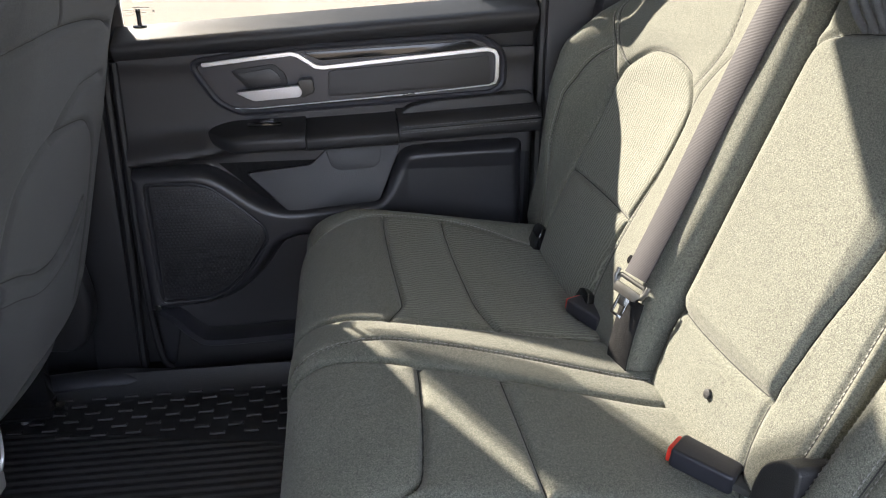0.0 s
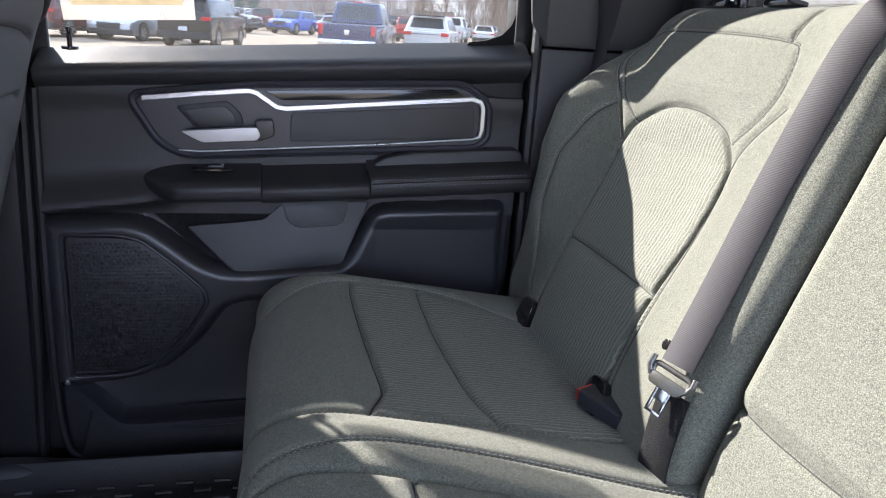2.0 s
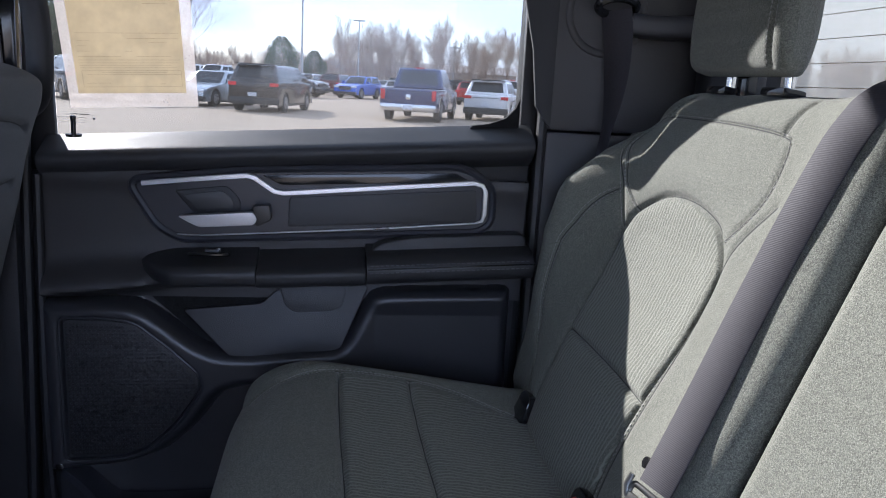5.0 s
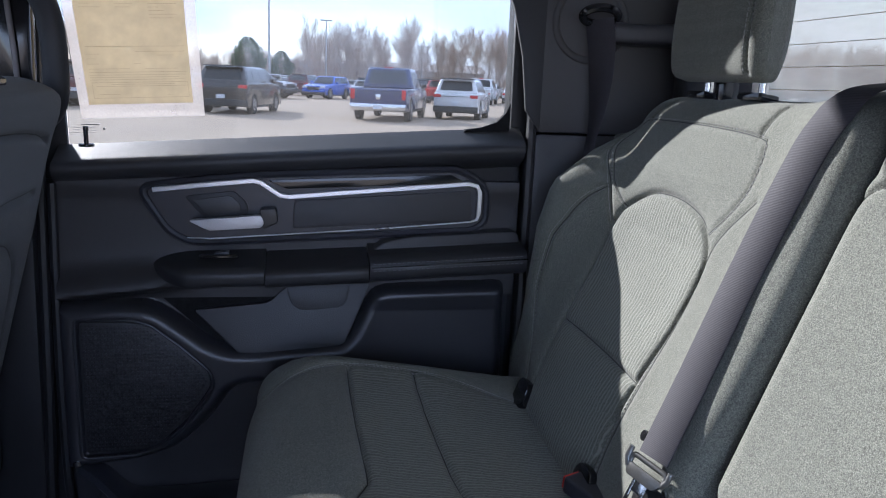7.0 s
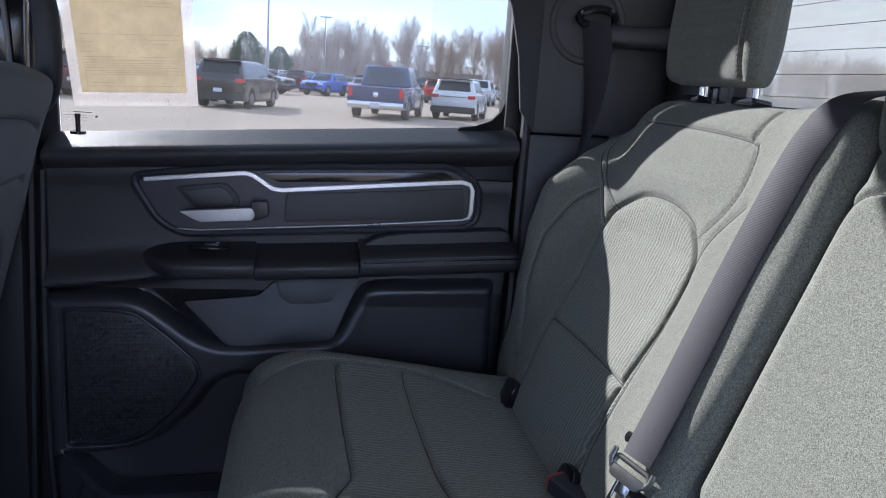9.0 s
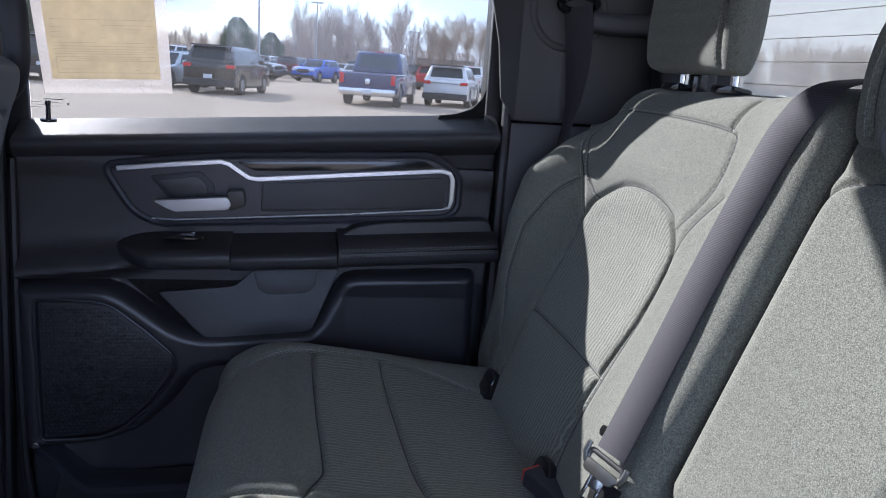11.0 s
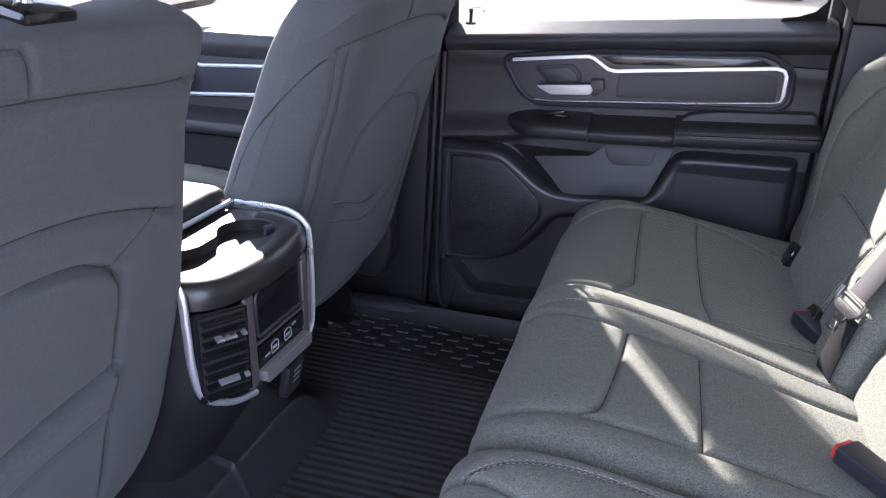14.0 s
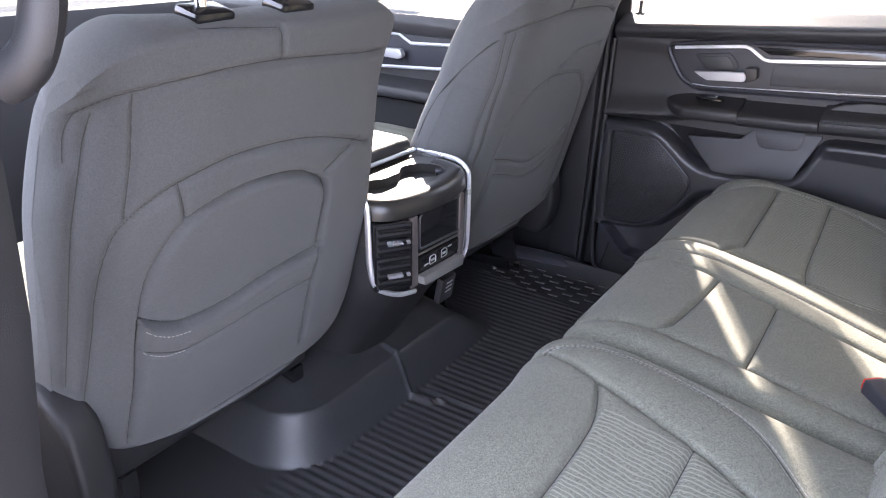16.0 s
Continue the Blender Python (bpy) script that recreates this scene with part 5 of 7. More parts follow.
def front_seat(cy, side, label, half=0.275, lean=False):
    """side: +1 where the outer edge lies at greater y."""
    st = thing("front_seat", label, "seat", "front seats")

    def swell(S, K, Y, to_s):
        d = np.abs(Y - cy)
        wrap = np.clip((d - 0.13) / 0.14, 0, 1) ** 2 * np.where(((Y - cy) * side > 0) & (not lean), 0.35, 1.0)
        rear = np.clip((S - to_s(0.752)) / 0.14, 0, 1)
        b = -0.036 * wrap * rear + 0.012 * np.clip((d - 0.12) / 0.10, 0, 1) * np.clip((to_s(0.752) - S) / 0.10, 0, 1)
        return b + 0.006 * np.exp(-(d / 0.13) ** 4) * np.exp(-((K - 0.36) / 0.12) ** 2) * rear

    def warp(P):
        up = np.clip((P[..., 2] - 0.54) / 0.24, 0, 1) ** 1.4
        low = 0.10 * np.clip((0.30 - P[..., 2]) / 0.12, 0, 1) ** 2
        outer = (P[..., 1] - cy) * side > 0
        if lean:
            f = np.where(outer, 0.915 - 0.15 * up, 1.045 - 0.27 * np.clip((P[..., 2] - 0.44) / 0.32, 0, 1)) - low
        else:
            f = np.where(outer, 1.06 - 0.14 * up, 1.09 - 0.22 * np.clip((P[..., 2] - 0.42) / 0.15, 0, 1) - 0.24 * up) - low
        P[..., 1] = cy + (P[..., 1] - cy) * f
        return P

    def flat(line):
        """Turn places on the finished back, (height, y), into places on the unshaped cover."""
        out = []
        for z, y in line:
            up = min(1, max(0, (z - 0.54) / 0.24)) ** 1.4
            low = 0.10 * min(1, max(0, (0.30 - z) / 0.12)) ** 2
            outer = (y - cy) * side > 0
            if lean:
                f = 0.915 - 0.15 * up if outer else 1.045 - 0.27 * min(1, max(0, (z - 0.44) / 0.32))
            else:
                f = 1.06 - 0.14 * up if outer else 1.09 - 0.22 * min(1, max(0, (z - 0.42) / 0.15)) - 0.24 * up
            out.append((z, cy + (y - cy) / (f - low)))
        return out
    if lean:
        yoke = flat([(0.606, 0.034), (0.645, 0.038), (0.667, 0.046), (0.682, 0.062), (0.688, 0.085), (0.694, 0.115), (0.699, 0.170), (0.699, 0.251), (0.693, 0.342), (0.684, 0.452)])
        mouth = flat([(0.408, 0.092), (0.390, 0.136), (0.392, 0.199), (0.407, 0.295), (0.412, 0.384)])
        hem = flat([(0.366, 0.092), (0.349, 0.140), (0.353, 0.199), (0.362, 0.293), (0.362, 0.380)])
        pocket = flat([(0.21, 0.091), (0.30, 0.090), (0.372, 0.090), (0.444, 0.094), (0.484, 0.105), (0.529, 0.138), (0.547, 0.193), (0.551, 0.253), (0.544, 0.316), (0.530, 0.352), (0.515, 0.374), (0.490, 0.383), (0.453, 0.381), (0.410, 0.380), (0.340, 0.378), (0.238, 0.386)])
        lines = [(yoke, 0.006, 0.007), (pocket, 0.009, 0.008), (mouth, 0.011, 0.005), (hem, 0.003, 0.004),
                 (flat([(0.698, 0.255), (0.720, 0.255), (0.740, 0.253)]), 0.005, 0.005), (flat([(0.748, 0.150), (0.745, 0.20), (0.740, 0.252)]), 0.003, 0.005),
                 (flat([(0.684, 0.076), (0.621, 0.077), (0.547, 0.071)]), 0.006, 0.005),
                 (flat([(0.664, 0.050), (0.601, 0.041), (0.522, 0.034), (0.432, 0.032), (0.315, 0.030)]), 0.005, 0.005), (flat([(0.286, 0.042), (0.385, 0.047), (0.464, 0.051), (0.521, 0.061), (0.547, 0.076), (0.563, 0.095), (0.580, 0.126), (0.592, 0.177), (0.596, 0.234), (0.590, 0.321), (0.572, 0.40), (0.550, 0.462)]), 0.006, 0.012),
                 (flat([(0.580, 0.126), (0.553, 0.134), (0.532, 0.138)]), 0.005, 0.005), (flat([(0.527, 0.359), (0.546, 0.395), (0.566, 0.432)]), 0.004, 0.008)]
        sewn = [(flat([(0.396, 0.094), (0.384, 0.120), (0.381, 0.150)]), 0.0), (flat([(0.362, 0.094), (0.350, 0.120), (0.346, 0.150)]), 0.0)]
    else:
        yoke = flat([(0.655, 0.881), (0.662, 0.889), (0.674, 0.911), (0.684, 0.959), (0.691, 1.055), (0.690, 1.16), (0.684, 1.24), (0.676, 1.28)])
        mouth = flat([(0.412, 0.908), (0.399, 0.965), (0.380, 1.02), (0.372, 1.079), (0.386, 1.15), (0.420, 1.225)])
        hem = flat([(0.382, 0.905), (0.368, 0.965), (0.350, 1.02), (0.342, 1.079), (0.352, 1.15), (0.385, 1.22)])
        pocket = flat([(0.22, 0.885), (0.30, 0.890), (0.394, 0.901), (0.485, 0.921), (0.528, 0.954), (0.555, 1.035), (0.556, 1.12), (0.540, 1.215), (0.48, 1.262), (0.36, 1.27), (0.24, 1.25)])
        strap_a = flat([(0.652, 0.879), (0.606, 0.874), (0.551, 0.862), (0.491, 0.843), (0.425, 0.828), (0.30, 0.815)])
        strap_b = flat([(0.659, 0.889), (0.613, 0.884), (0.551, 0.873), (0.488, 0.859), (0.433, 0.850), (0.30, 0.838)])
        lines = [(yoke, 0.006, 0.006), (pocket, 0.004, 0.008), (mouth, 0.0035, 0.005), (hem, 0.0015, 0.004), (strap_a, 0.0025, 0.005), (strap_b, 0.0025, 0.005),
                 (flat([(0.554, 1.040), (0.580, 1.090), (0.602, 1.16), (0.605, 1.27)]), 0.005, 0.008), (flat([(0.694, 1.03), (0.72, 1.033), (0.742, 1.034)]), 0.004, 0.005)]
        sewn = []

    def lip(S, K, Y, to_s):
        """The pocket's mouth stands a little off the seat."""
        ls = [(to_s(a), b) for a, b in smooth_line(mouth, 8)]
        arr = np.array(sorted(ls, key=lambda q: q[1]))
        sm = np.interp(Y, arr[:, 1], arr[:, 0], left=10, right=10)
        below = np.clip(S - sm, 0, 1)
        near = (Y > arr[0, 1]) & (Y < arr[-1, 1])
        return swell(S, K, Y, to_s) + np.where(near & (below > 0), (0.011 if lean else 0.005) * np.exp(-below / 0.05) * np.clip(below / 0.004, 0, 1), 0.0)
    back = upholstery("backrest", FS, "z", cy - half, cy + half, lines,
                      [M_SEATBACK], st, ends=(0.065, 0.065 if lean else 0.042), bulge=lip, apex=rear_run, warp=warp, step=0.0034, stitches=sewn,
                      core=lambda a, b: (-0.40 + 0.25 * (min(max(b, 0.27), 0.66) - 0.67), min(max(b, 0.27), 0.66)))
    if not lean:
        # a dark tube paints the side seam's crease shade, without a groove
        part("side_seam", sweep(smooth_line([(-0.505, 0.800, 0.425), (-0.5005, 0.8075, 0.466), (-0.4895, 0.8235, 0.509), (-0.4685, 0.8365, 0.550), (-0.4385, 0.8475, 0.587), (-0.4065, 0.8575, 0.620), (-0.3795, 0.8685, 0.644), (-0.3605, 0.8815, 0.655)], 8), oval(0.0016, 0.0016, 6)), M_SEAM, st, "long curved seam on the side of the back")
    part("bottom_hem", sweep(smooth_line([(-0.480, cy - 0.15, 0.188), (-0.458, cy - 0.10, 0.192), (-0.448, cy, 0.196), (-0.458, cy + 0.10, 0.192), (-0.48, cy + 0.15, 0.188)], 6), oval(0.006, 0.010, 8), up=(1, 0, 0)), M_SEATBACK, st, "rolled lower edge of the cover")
    hz, hy = 0.755, 0.238 if lean else cy
    for dy in (-0.061, 0.061):
        part("headrest_guide", turned(box(-0.018, 0.018, -0.026, 0.026, 0, 0.014, 0.005), pose(-0.335, hy + dy, hz - 0.006, 0, 15, 0)), M_GLOSS, st, "black headrest guide")
        part("headrest_post", cylinder((-0.335, hy + dy, hz - 0.02), (-0.350, hy + dy, hz + 0.13), 0.0065, 14), M_STEEL, st, "chrome headrest post")
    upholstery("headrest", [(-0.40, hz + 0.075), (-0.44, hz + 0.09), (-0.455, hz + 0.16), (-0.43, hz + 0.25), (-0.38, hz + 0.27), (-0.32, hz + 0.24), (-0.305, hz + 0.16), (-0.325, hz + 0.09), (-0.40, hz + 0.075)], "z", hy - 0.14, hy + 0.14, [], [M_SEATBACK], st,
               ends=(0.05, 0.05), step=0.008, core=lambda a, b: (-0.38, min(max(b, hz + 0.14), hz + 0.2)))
    upholstery("seat_cushion", [(-1.03, 0.16), (-1.06, 0.22), (-1.02, 0.292), (-0.90, 0.304), (-0.72, 0.286), (-0.58, 0.280), (-0.52, 0.30), (-0.50, 0.24)], "x", cy - 0.26, cy + 0.26,
               [([(-1.05, cy - 0.16), (-0.80, cy - 0.17), (-0.52, cy - 0.16)], 0.008, 0.012), ([(-1.05, cy + 0.16), (-0.80, cy + 0.17), (-0.52, cy + 0.16)], 0.008, 0.012)], [M_SEAT, M_RIB], st, ends=(0.05, 0.05), step=0.008,
               bulge=lambda S, K, Y, to_s: 0.02 * np.exp(-((np.abs(Y - cy) - 0.21) / 0.05) ** 2), ribs=[[(-1.0, cy - 0.15), (-0.55, cy - 0.15), (-0.55, cy + 0.15), (-1.0, cy + 0.15)]],
               stitches=[([(-1.0, cy - 0.165), (-0.80, cy - 0.175), (-0.56, cy - 0.165)], 0.0)])
    part("seat_base", box(-1.0, -0.50, cy - 0.205, cy + 0.205, 0.12, 0.225, 0.03, 3), M_BLACK, st, "black seat pan")
    for dy in (-0.17, 0.17):
        part("seat_rail", join(box(-1.05, -0.50, cy + dy - 0.022, cy + dy + 0.022, 0.015, 0.045, 0.006), box(-0.56, -0.50, cy + dy - 0.014, cy + dy + 0.014, 0.04, 0.13, 0.006)), M_GLOSS, st, "black steel seat rail")
        part("rail_bolt", cylinder((-0.495, cy + dy, 0.03), (-0.480, cy + dy, 0.03), 0.009, 6), M_STEEL, st, "bright rail bolt")
    part("recliner_cover", plate(rounded([(-0.62, 0.12), (-0.455, 0.10), (-0.425, 0.18), (-0.44, 0.29), (-0.50, 0.33), (-0.64, 0.28)], 0.035), cy + side * 0.225, cy + side * 0.275, "y", 0.012, 3), M_BLACK, st, "black side cover of the recliner")
    return st


front_seat(0.274, -1, "grey cloth driver seat seen from behind with map pocket", 0.280, True)
front_seat(1.075, 1, "grey cloth front passenger seat seen from behind with map pocket", 0.270)

# ---- centre console ----
con = thing("center_console", "black centre console with rear vents and twin cup holders", "console")
KX = 0.650
plan = rounded([(-1.10, KX - 0.135), (-0.412, KX - 0.135), (-0.362, KX - 0.095), (-0.352, KX), (-0.362, KX + 0.095), (-0.412, KX + 0.135), (-1.10, KX + 0.135)], 0.03, 6)
body = bmesh.new()
rings = []
for z, f, dx in ((-0.01, 0.80, 0.16), (0.10, 0.84, 0.115), (0.20, 0.90, 0.05), (0.255, 0.955, 0.010), (0.275, 0.965, 0.0), (0.395, 0.985, 0.0), (0.418, 0.985, 0.0)):
    rings.append([body.verts.new((x - dx, KX + (y - KX) * f, z)) for x, y in plan])
for r, q in zip(rings[:-1], rings[1:]):
    for i in range(len(r)):
        body.faces.new((r[i], r[(i + 1) % len(r)], q[(i + 1) % len(q)], q[i]))
body.faces.new(rings[0][::-1]), body.faces.new(rings[-1])
part("body", body, M_BLACK, con)
# cup tray: a flat deck with two round wells joined by a neck
deck = bmesh.new()
rim_ = rounded([(-0.500, KX - 0.132), (-0.410, KX - 0.132), (-0.366, KX - 0.098), (-0.356, KX), (-0.366, KX + 0.098), (-0.410, KX + 0.132), (-0.500, KX + 0.132)], 0.03, 6)


def well_half(y):
    """Half the wells' width across, at y."""
    a = [math.sqrt(max(0.0, 0.0405 ** 2 - (y - c) ** 2)) for c in (KX - 0.056, KX + 0.060)]
    return max(*a, 0.024 if KX - 0.056 < y < KX + 0.060 else 0.0)


wy = [KX + 0.002 - 0.0985 * math.cos(math.pi * k / 40) for k in range(41)]
wh = np.convolve(np.pad([well_half(y) for y in wy], 1, mode="edge"), [0.25, 0.5, 0.25], "valid")
well = [(-0.426 + w, y) for y, w in zip(wy, wh)] + [(-0.426 - w, y) for y, w in list(zip(wy, wh))[::-1] if w > 0.002]
top_o, top_i = [deck.verts.new((x, y, 0.434)) for x, y in rim_], [deck.verts.new((x, y, 0.434)) for x, y in well]
low_o, low_i = [deck.verts.new((x, y, 0.352)) for x, y in rim_], [deck.verts.new((-0.426 + (x + 0.426) * 0.90, y, 0.366)) for x, y in well]
loops = []
for ring_ in (top_o, top_i):
    loops += [deck.edges.new((ring_[k], ring_[(k + 1) % len(ring_)])) for k in range(len(ring_))]
bmesh.ops.triangle_fill(deck, use_beauty=True, edges=loops)
for a, b in ((top_o, low_o), (top_i, low_i)):
    for k in range(len(a)):
        deck.faces.new((a[k], a[(k + 1) % len(a)], b[(k + 1) % len(b)], b[k]))
deck.faces.new(low_i)
tray = part("cup_tray", deck, M_TRAY, con, "glossy black tray with two joined cup wells", 45)
for wy_ in (KX - 0.056, KX + 0.060):
    part("well_ring", sweep([(-0.426 + 0.018 * math.cos(a), wy_ + 0.018 * math.sin(a), 0.3665) for a in np.linspace(0, 2 * math.pi, 25)[:-1]], oval(0.0016, 0.0016, 6), up=(0, 0, 1), closed=True), M_SATIN, tray)
part("cup_grip", turned(box(-0.010, 0.010, -0.006, 0.006, -0.030, 0.0, 0.003), pose(-0.404, KX + 0.090, 0.433, 0, 0, 45)), M_SATIN, tray, "small springy cup grip")
part("rear_brow", sweep(smooth_line([(-0.440, KX - 0.128, 0.434), (-0.412, KX - 0.126, 0.434), (-0.372, KX - 0.098, 0.434), (-0.354, KX, 0.434), (-0.372, KX + 0.098, 0.434), (-0.412, KX + 0.126, 0.434), (-0.440, KX + 0.128, 0.434)], 8),
                        [(0.020, 0.0005), (0.008, 0.0030), (-0.002, 0.0028), (-0.009, -0.001), (-0.0135, -0.009), (-0.0155, -0.019), (-0.0150, -0.030), (0.014, -0.032)], up=(0, 0, 1)), M_TRAY, con, "rounded black brow over the vents")
ring_r = smooth_line([(-0.492, KX + 0.142, 0.441), (-0.43, KX + 0.142, 0.441), (-0.395, KX + 0.134, 0.440), (-0.362, KX + 0.113, 0.434), (-0.352, KX + 0.104, 0.416), (-0.349, KX + 0.101, 0.35), (-0.350, KX + 0.100, 0.295), (-0.350, KX + 0.088, 0.273), (-0.352, KX + 0.064, 0.268)], 7)
ring_l = smooth_line([(-0.492, KX - 0.142, 0.441), (-0.43, KX - 0.143, 0.441), (-0.402, KX - 0.142, 0.439), (-0.392, KX - 0.142, 0.425), (-0.390, KX - 0.142, 0.38), (-0.388, KX - 0.141, 0.325), (-0.380, KX - 0.134, 0.288), (-0.360, KX - 0.104, 0.270), (-0.348, KX - 0.070, 0.266)], 7)
part("chrome_trim", sweep(ring_r, oval(0.0032, 0.0046, 8), up=(0.7, 0.0, 0.7)), M_CHROME, con, "satin silver trim line")
part("chrome_trim", sweep(ring_l, oval(0.0042, 0.0058, 10), up=(0.7, 0.0, 0.7)), M_CHROME, con, "satin silver trim line")
part("front_trim", sweep([(-0.497, KX - 0.140, 0.443), (-0.497, KX + 0.140, 0.443)], oval(0.004, 0.004, 8), up=(0, 0, 1)), M_CHROME, con, "silver line before the armrest lid")
part("face_panel", plate(rounded([(KX - 0.088, 0.405), (KX + 0.101, 0.405), (KX + 0.099, 0.285), (KX + 0.05, 0.270), (KX - 0.08, 0.274)], 0.010), -0.372, -0.350, "x", 0.004), M_GLOSS, con, "glossy black rear face")
for y0, y1, a in ((KX - 0.088, KX - 0.068, 0), (KX + 0.062, KX + 0.076, 0)):
    part("upright_bar", plate([(y0, 0.405), (y1, 0.405), (y1 + 0.003, 0.278), (y0 + 0.003, 0.275)], -0.3495, -0.3440, "x", 0.0025), M_BEZEL, con, "grey upright bar")
corner = pose(-0.366, KX - 0.110, 0, 0, 0, -33)
part("vent_well", turned(box(-0.020, 0.006, -0.034, 0.034, 0.282, 0.402, 0.004), corner), M_GLOSS, con, "glossy black vent surround")
for z0, z1 in ((0.346, 0.398), (0.288, 0.340)):
    vent = part("air_vent", turned(box(0.0065, 0.0080, -0.029, 0.029, z0, z1, 0.0), corner), M_BLACK, con, "black air vent")
    for i in range(4):
        part("vane", turned(box(-0.002, 0.008, -0.028, 0.028, -0.0014, 0.0014, 0.0006), corner @ pose(0.009, 0, z0 + 0.006 + i * 0.0135, 0, 18, 0)), M_GLOSS, vent)
    part("vent_slider", turned(box(0.004, 0.013, -0.013, 0.013, -0.0022, 0.0022, 0.001), corner @ pose(0.006, 0, (z0 + z1) / 2, 0, 18, 0)), M_CHROME, vent, "silver vent slider")
    part("slider_mark", turned(box(0.006, 0.0125, 0.020, 0.026, -0.002, 0.002, 0.0005), corner @ pose(0.006, 0, (z0 + z1) / 2, 0, 18, 0)), M_SILVER, vent)
scr = part("rear_bin", plate(rounded([(KX - 0.060, 0.400), (KX + 0.072, 0.400), (KX + 0.072, 0.334), (KX - 0.060, 0.340)], 0.008), -0.3500, -0.3470, "x", 0.001), M_GLOSS, con, "glossy black storage bin front")
part("bin_rim", sweep([(-0.3468, y, z) for y, z in rounded([(KX - 0.060, 0.400), (KX + 0.072, 0.400), (KX + 0.072, 0.334), (KX - 0.060, 0.340)], 0.008)], oval(0.0022, 0.0022, 8), closed=True), M_SATIN, scr)
part("panel_line", plate([(KX - 0.062, 0.329), (KX + 0.074, 0.323), (KX + 0.074, 0.326), (KX - 0.062, 0.332)], -0.3497, -0.3470, "x", 0), M_BEZEL, con)
usb = part("socket_plate", plate(rounded([(KX - 0.060, 0.326), (KX + 0.074, 0.320), (KX + 0.074, 0.296), (KX - 0.060, 0.300)], 0.004), -0.3499, -0.3460, "x", 0.002), M_GLOSS, con, "glossy socket plate")
for y in (KX - 0.022, KX + 0.014):
    sock = part("usb_socket", box(-0.3462, -0.3448, y - 0.012, y + 0.012, 0.3005, 0.3185, 0.001), M_GLOSS, usb, "dark data socket with a pale outline")
    part("socket_outline", sweep([(-0.3446, a, z) for a, z in rounded([(y - 0.009, 0.302), (y + 0.009, 0.302), (y + 0.009, 0.314), (y + 0.003, 0.3175), (y - 0.009, 0.3165)], 0.002, 3)], oval(0.0008, 0.0008, 6), up=(1, 0, 0), closed=True), M_SILVER, sock)
    part("socket_slot", box(-0.3450, -0.3443, y - 0.005, y + 0.005, 0.3065, 0.3110, 0), M_SILVER, sock)
part("marking_bar", box(-0.3462, -0.3452, KX - 0.046, KX - 0.034, 0.304, 0.3065, 0), M_SILVER, usb)
part("marking_bar", box(-0.3462, -0.3452, KX + 0.028, KX + 0.040, 0.314, 0.3165, 0), M_SILVER, usb)
M_LIP = material("pale_grey_painted_lip", (0.22, 0.216, 0.21), 0.45, 0.2, 0.5, 0.06, 15)
part("lower_lip", plate(rounded([(KX - 0.063, 0.293), (KX + 0.066, 0.289), (KX + 0.064, 0.270), (KX - 0.060, 0.276)], 0.004), -0.3490, -0.3340, "x", 0.004), M_LIP, con, "pale grey lower lip")
flap = part("power_flap", turned(box(-0.006, 0.008, -0.022, 0.022, -0.030, 0.022, 0.004), pose(-0.352, KX + 0.030, 0.236, 0, 10, 0)), M_BLACK, con, "black power socket flap")
part("flap_print", turned(join(*[box(0.0082, 0.0088, -0.008 + 0.0, 0.012, 0.004 - k * 0.009, 0.008 - k * 0.009, 0) for k in range(3)]), pose(-0.352, KX + 0.030, 0.240, 0, 10, 0)), M_SILVER, flap)
part("trim_clip", box(-0.351, -0.346, KX + 0.098, KX + 0.104, 0.392, 0.402, 0.001), M_SILVER, con)
lid = upholstery("armrest_lid", [(-0.86, 0.40), (-0.872, 0.445), (-0.845, 0.462), (-0.70, 0.467), (-0.56, 0.467), (-0.518, 0.465), (-0.505, 0.455), (-0.5035, 0.435), (-0.512, 0.41)], "x", KX - 0.145, KX + 0.145, [([(-0.86, KX + 0.125), (-0.52, KX + 0.125)], 0.002, 0.004)], [M_VINYL], con, "black padded armrest lid",
                 ends=(0.016, 0.016), step=0.006)

# ---- floor ----
mat = thing("floor_mat", "ribbed black rubber floor mat with studs toned paler for sheen", "floor mat")


def hump(x, y):
    """The tunnel and toe wall under the front seats."""
    ax, ay = x + 0.390 + 0.12, 0.322 + 0.12 - y
    edge = 0.12 - np.hypot(np.maximum(ax, 0), np.maximum(ay, 0)) - np.minimum(np.maximum(ax, ay), 0)
    t = np.clip(edge / 0.040, 0, 1)
    t = 0.6 * t + 0.4 * t * t * (3 - 2 * t)
    m = 1 / (1 + np.exp((y - 0.90) / 0.025))
    u = np.clip((-0.43 - x) / 0.20, 0, 1) * np.clip((edge - 0.04) / 0.06, 0, 1)
    return m * (0.085 * t + 0.05 * u)


mx, my = np.concatenate([np.linspace(-0.66, -0.45, 34), np.linspace(-0.446, -0.37, 26), np.linspace(-0.363, 0.06, 62)]), np.linspace(-0.10, 1.335, 720)
MX, MY = np.meshgrid(mx, my, indexing="ij")
MZ = hump(MX, MY)
ribzone = np.clip((0.003 - MZ) / 0.003, 0, 1) * np.clip((1.14 + 0.35 * (MX + 0.15) * -1 * 0.6 - MY) / 0.02, 0, 1) * np.clip((MX + 0.62) / 0.02, 0, 1) * np.where(MY < 0.5, np.clip((MX + 0.45) / 0.04, 0, 1), 1)
wave_ = 0.5 + 0.5 * np.tanh(3.0 * np.sin(2 * np.pi * MY / 0.0185))
MZ = MZ + 0.0035 * wave_ * ribzone + 0.0045 * np.exp(-((MY - 0.668) / 0.004) ** 2) * np.clip((MX + 0.40) / 0.03, 0, 1)
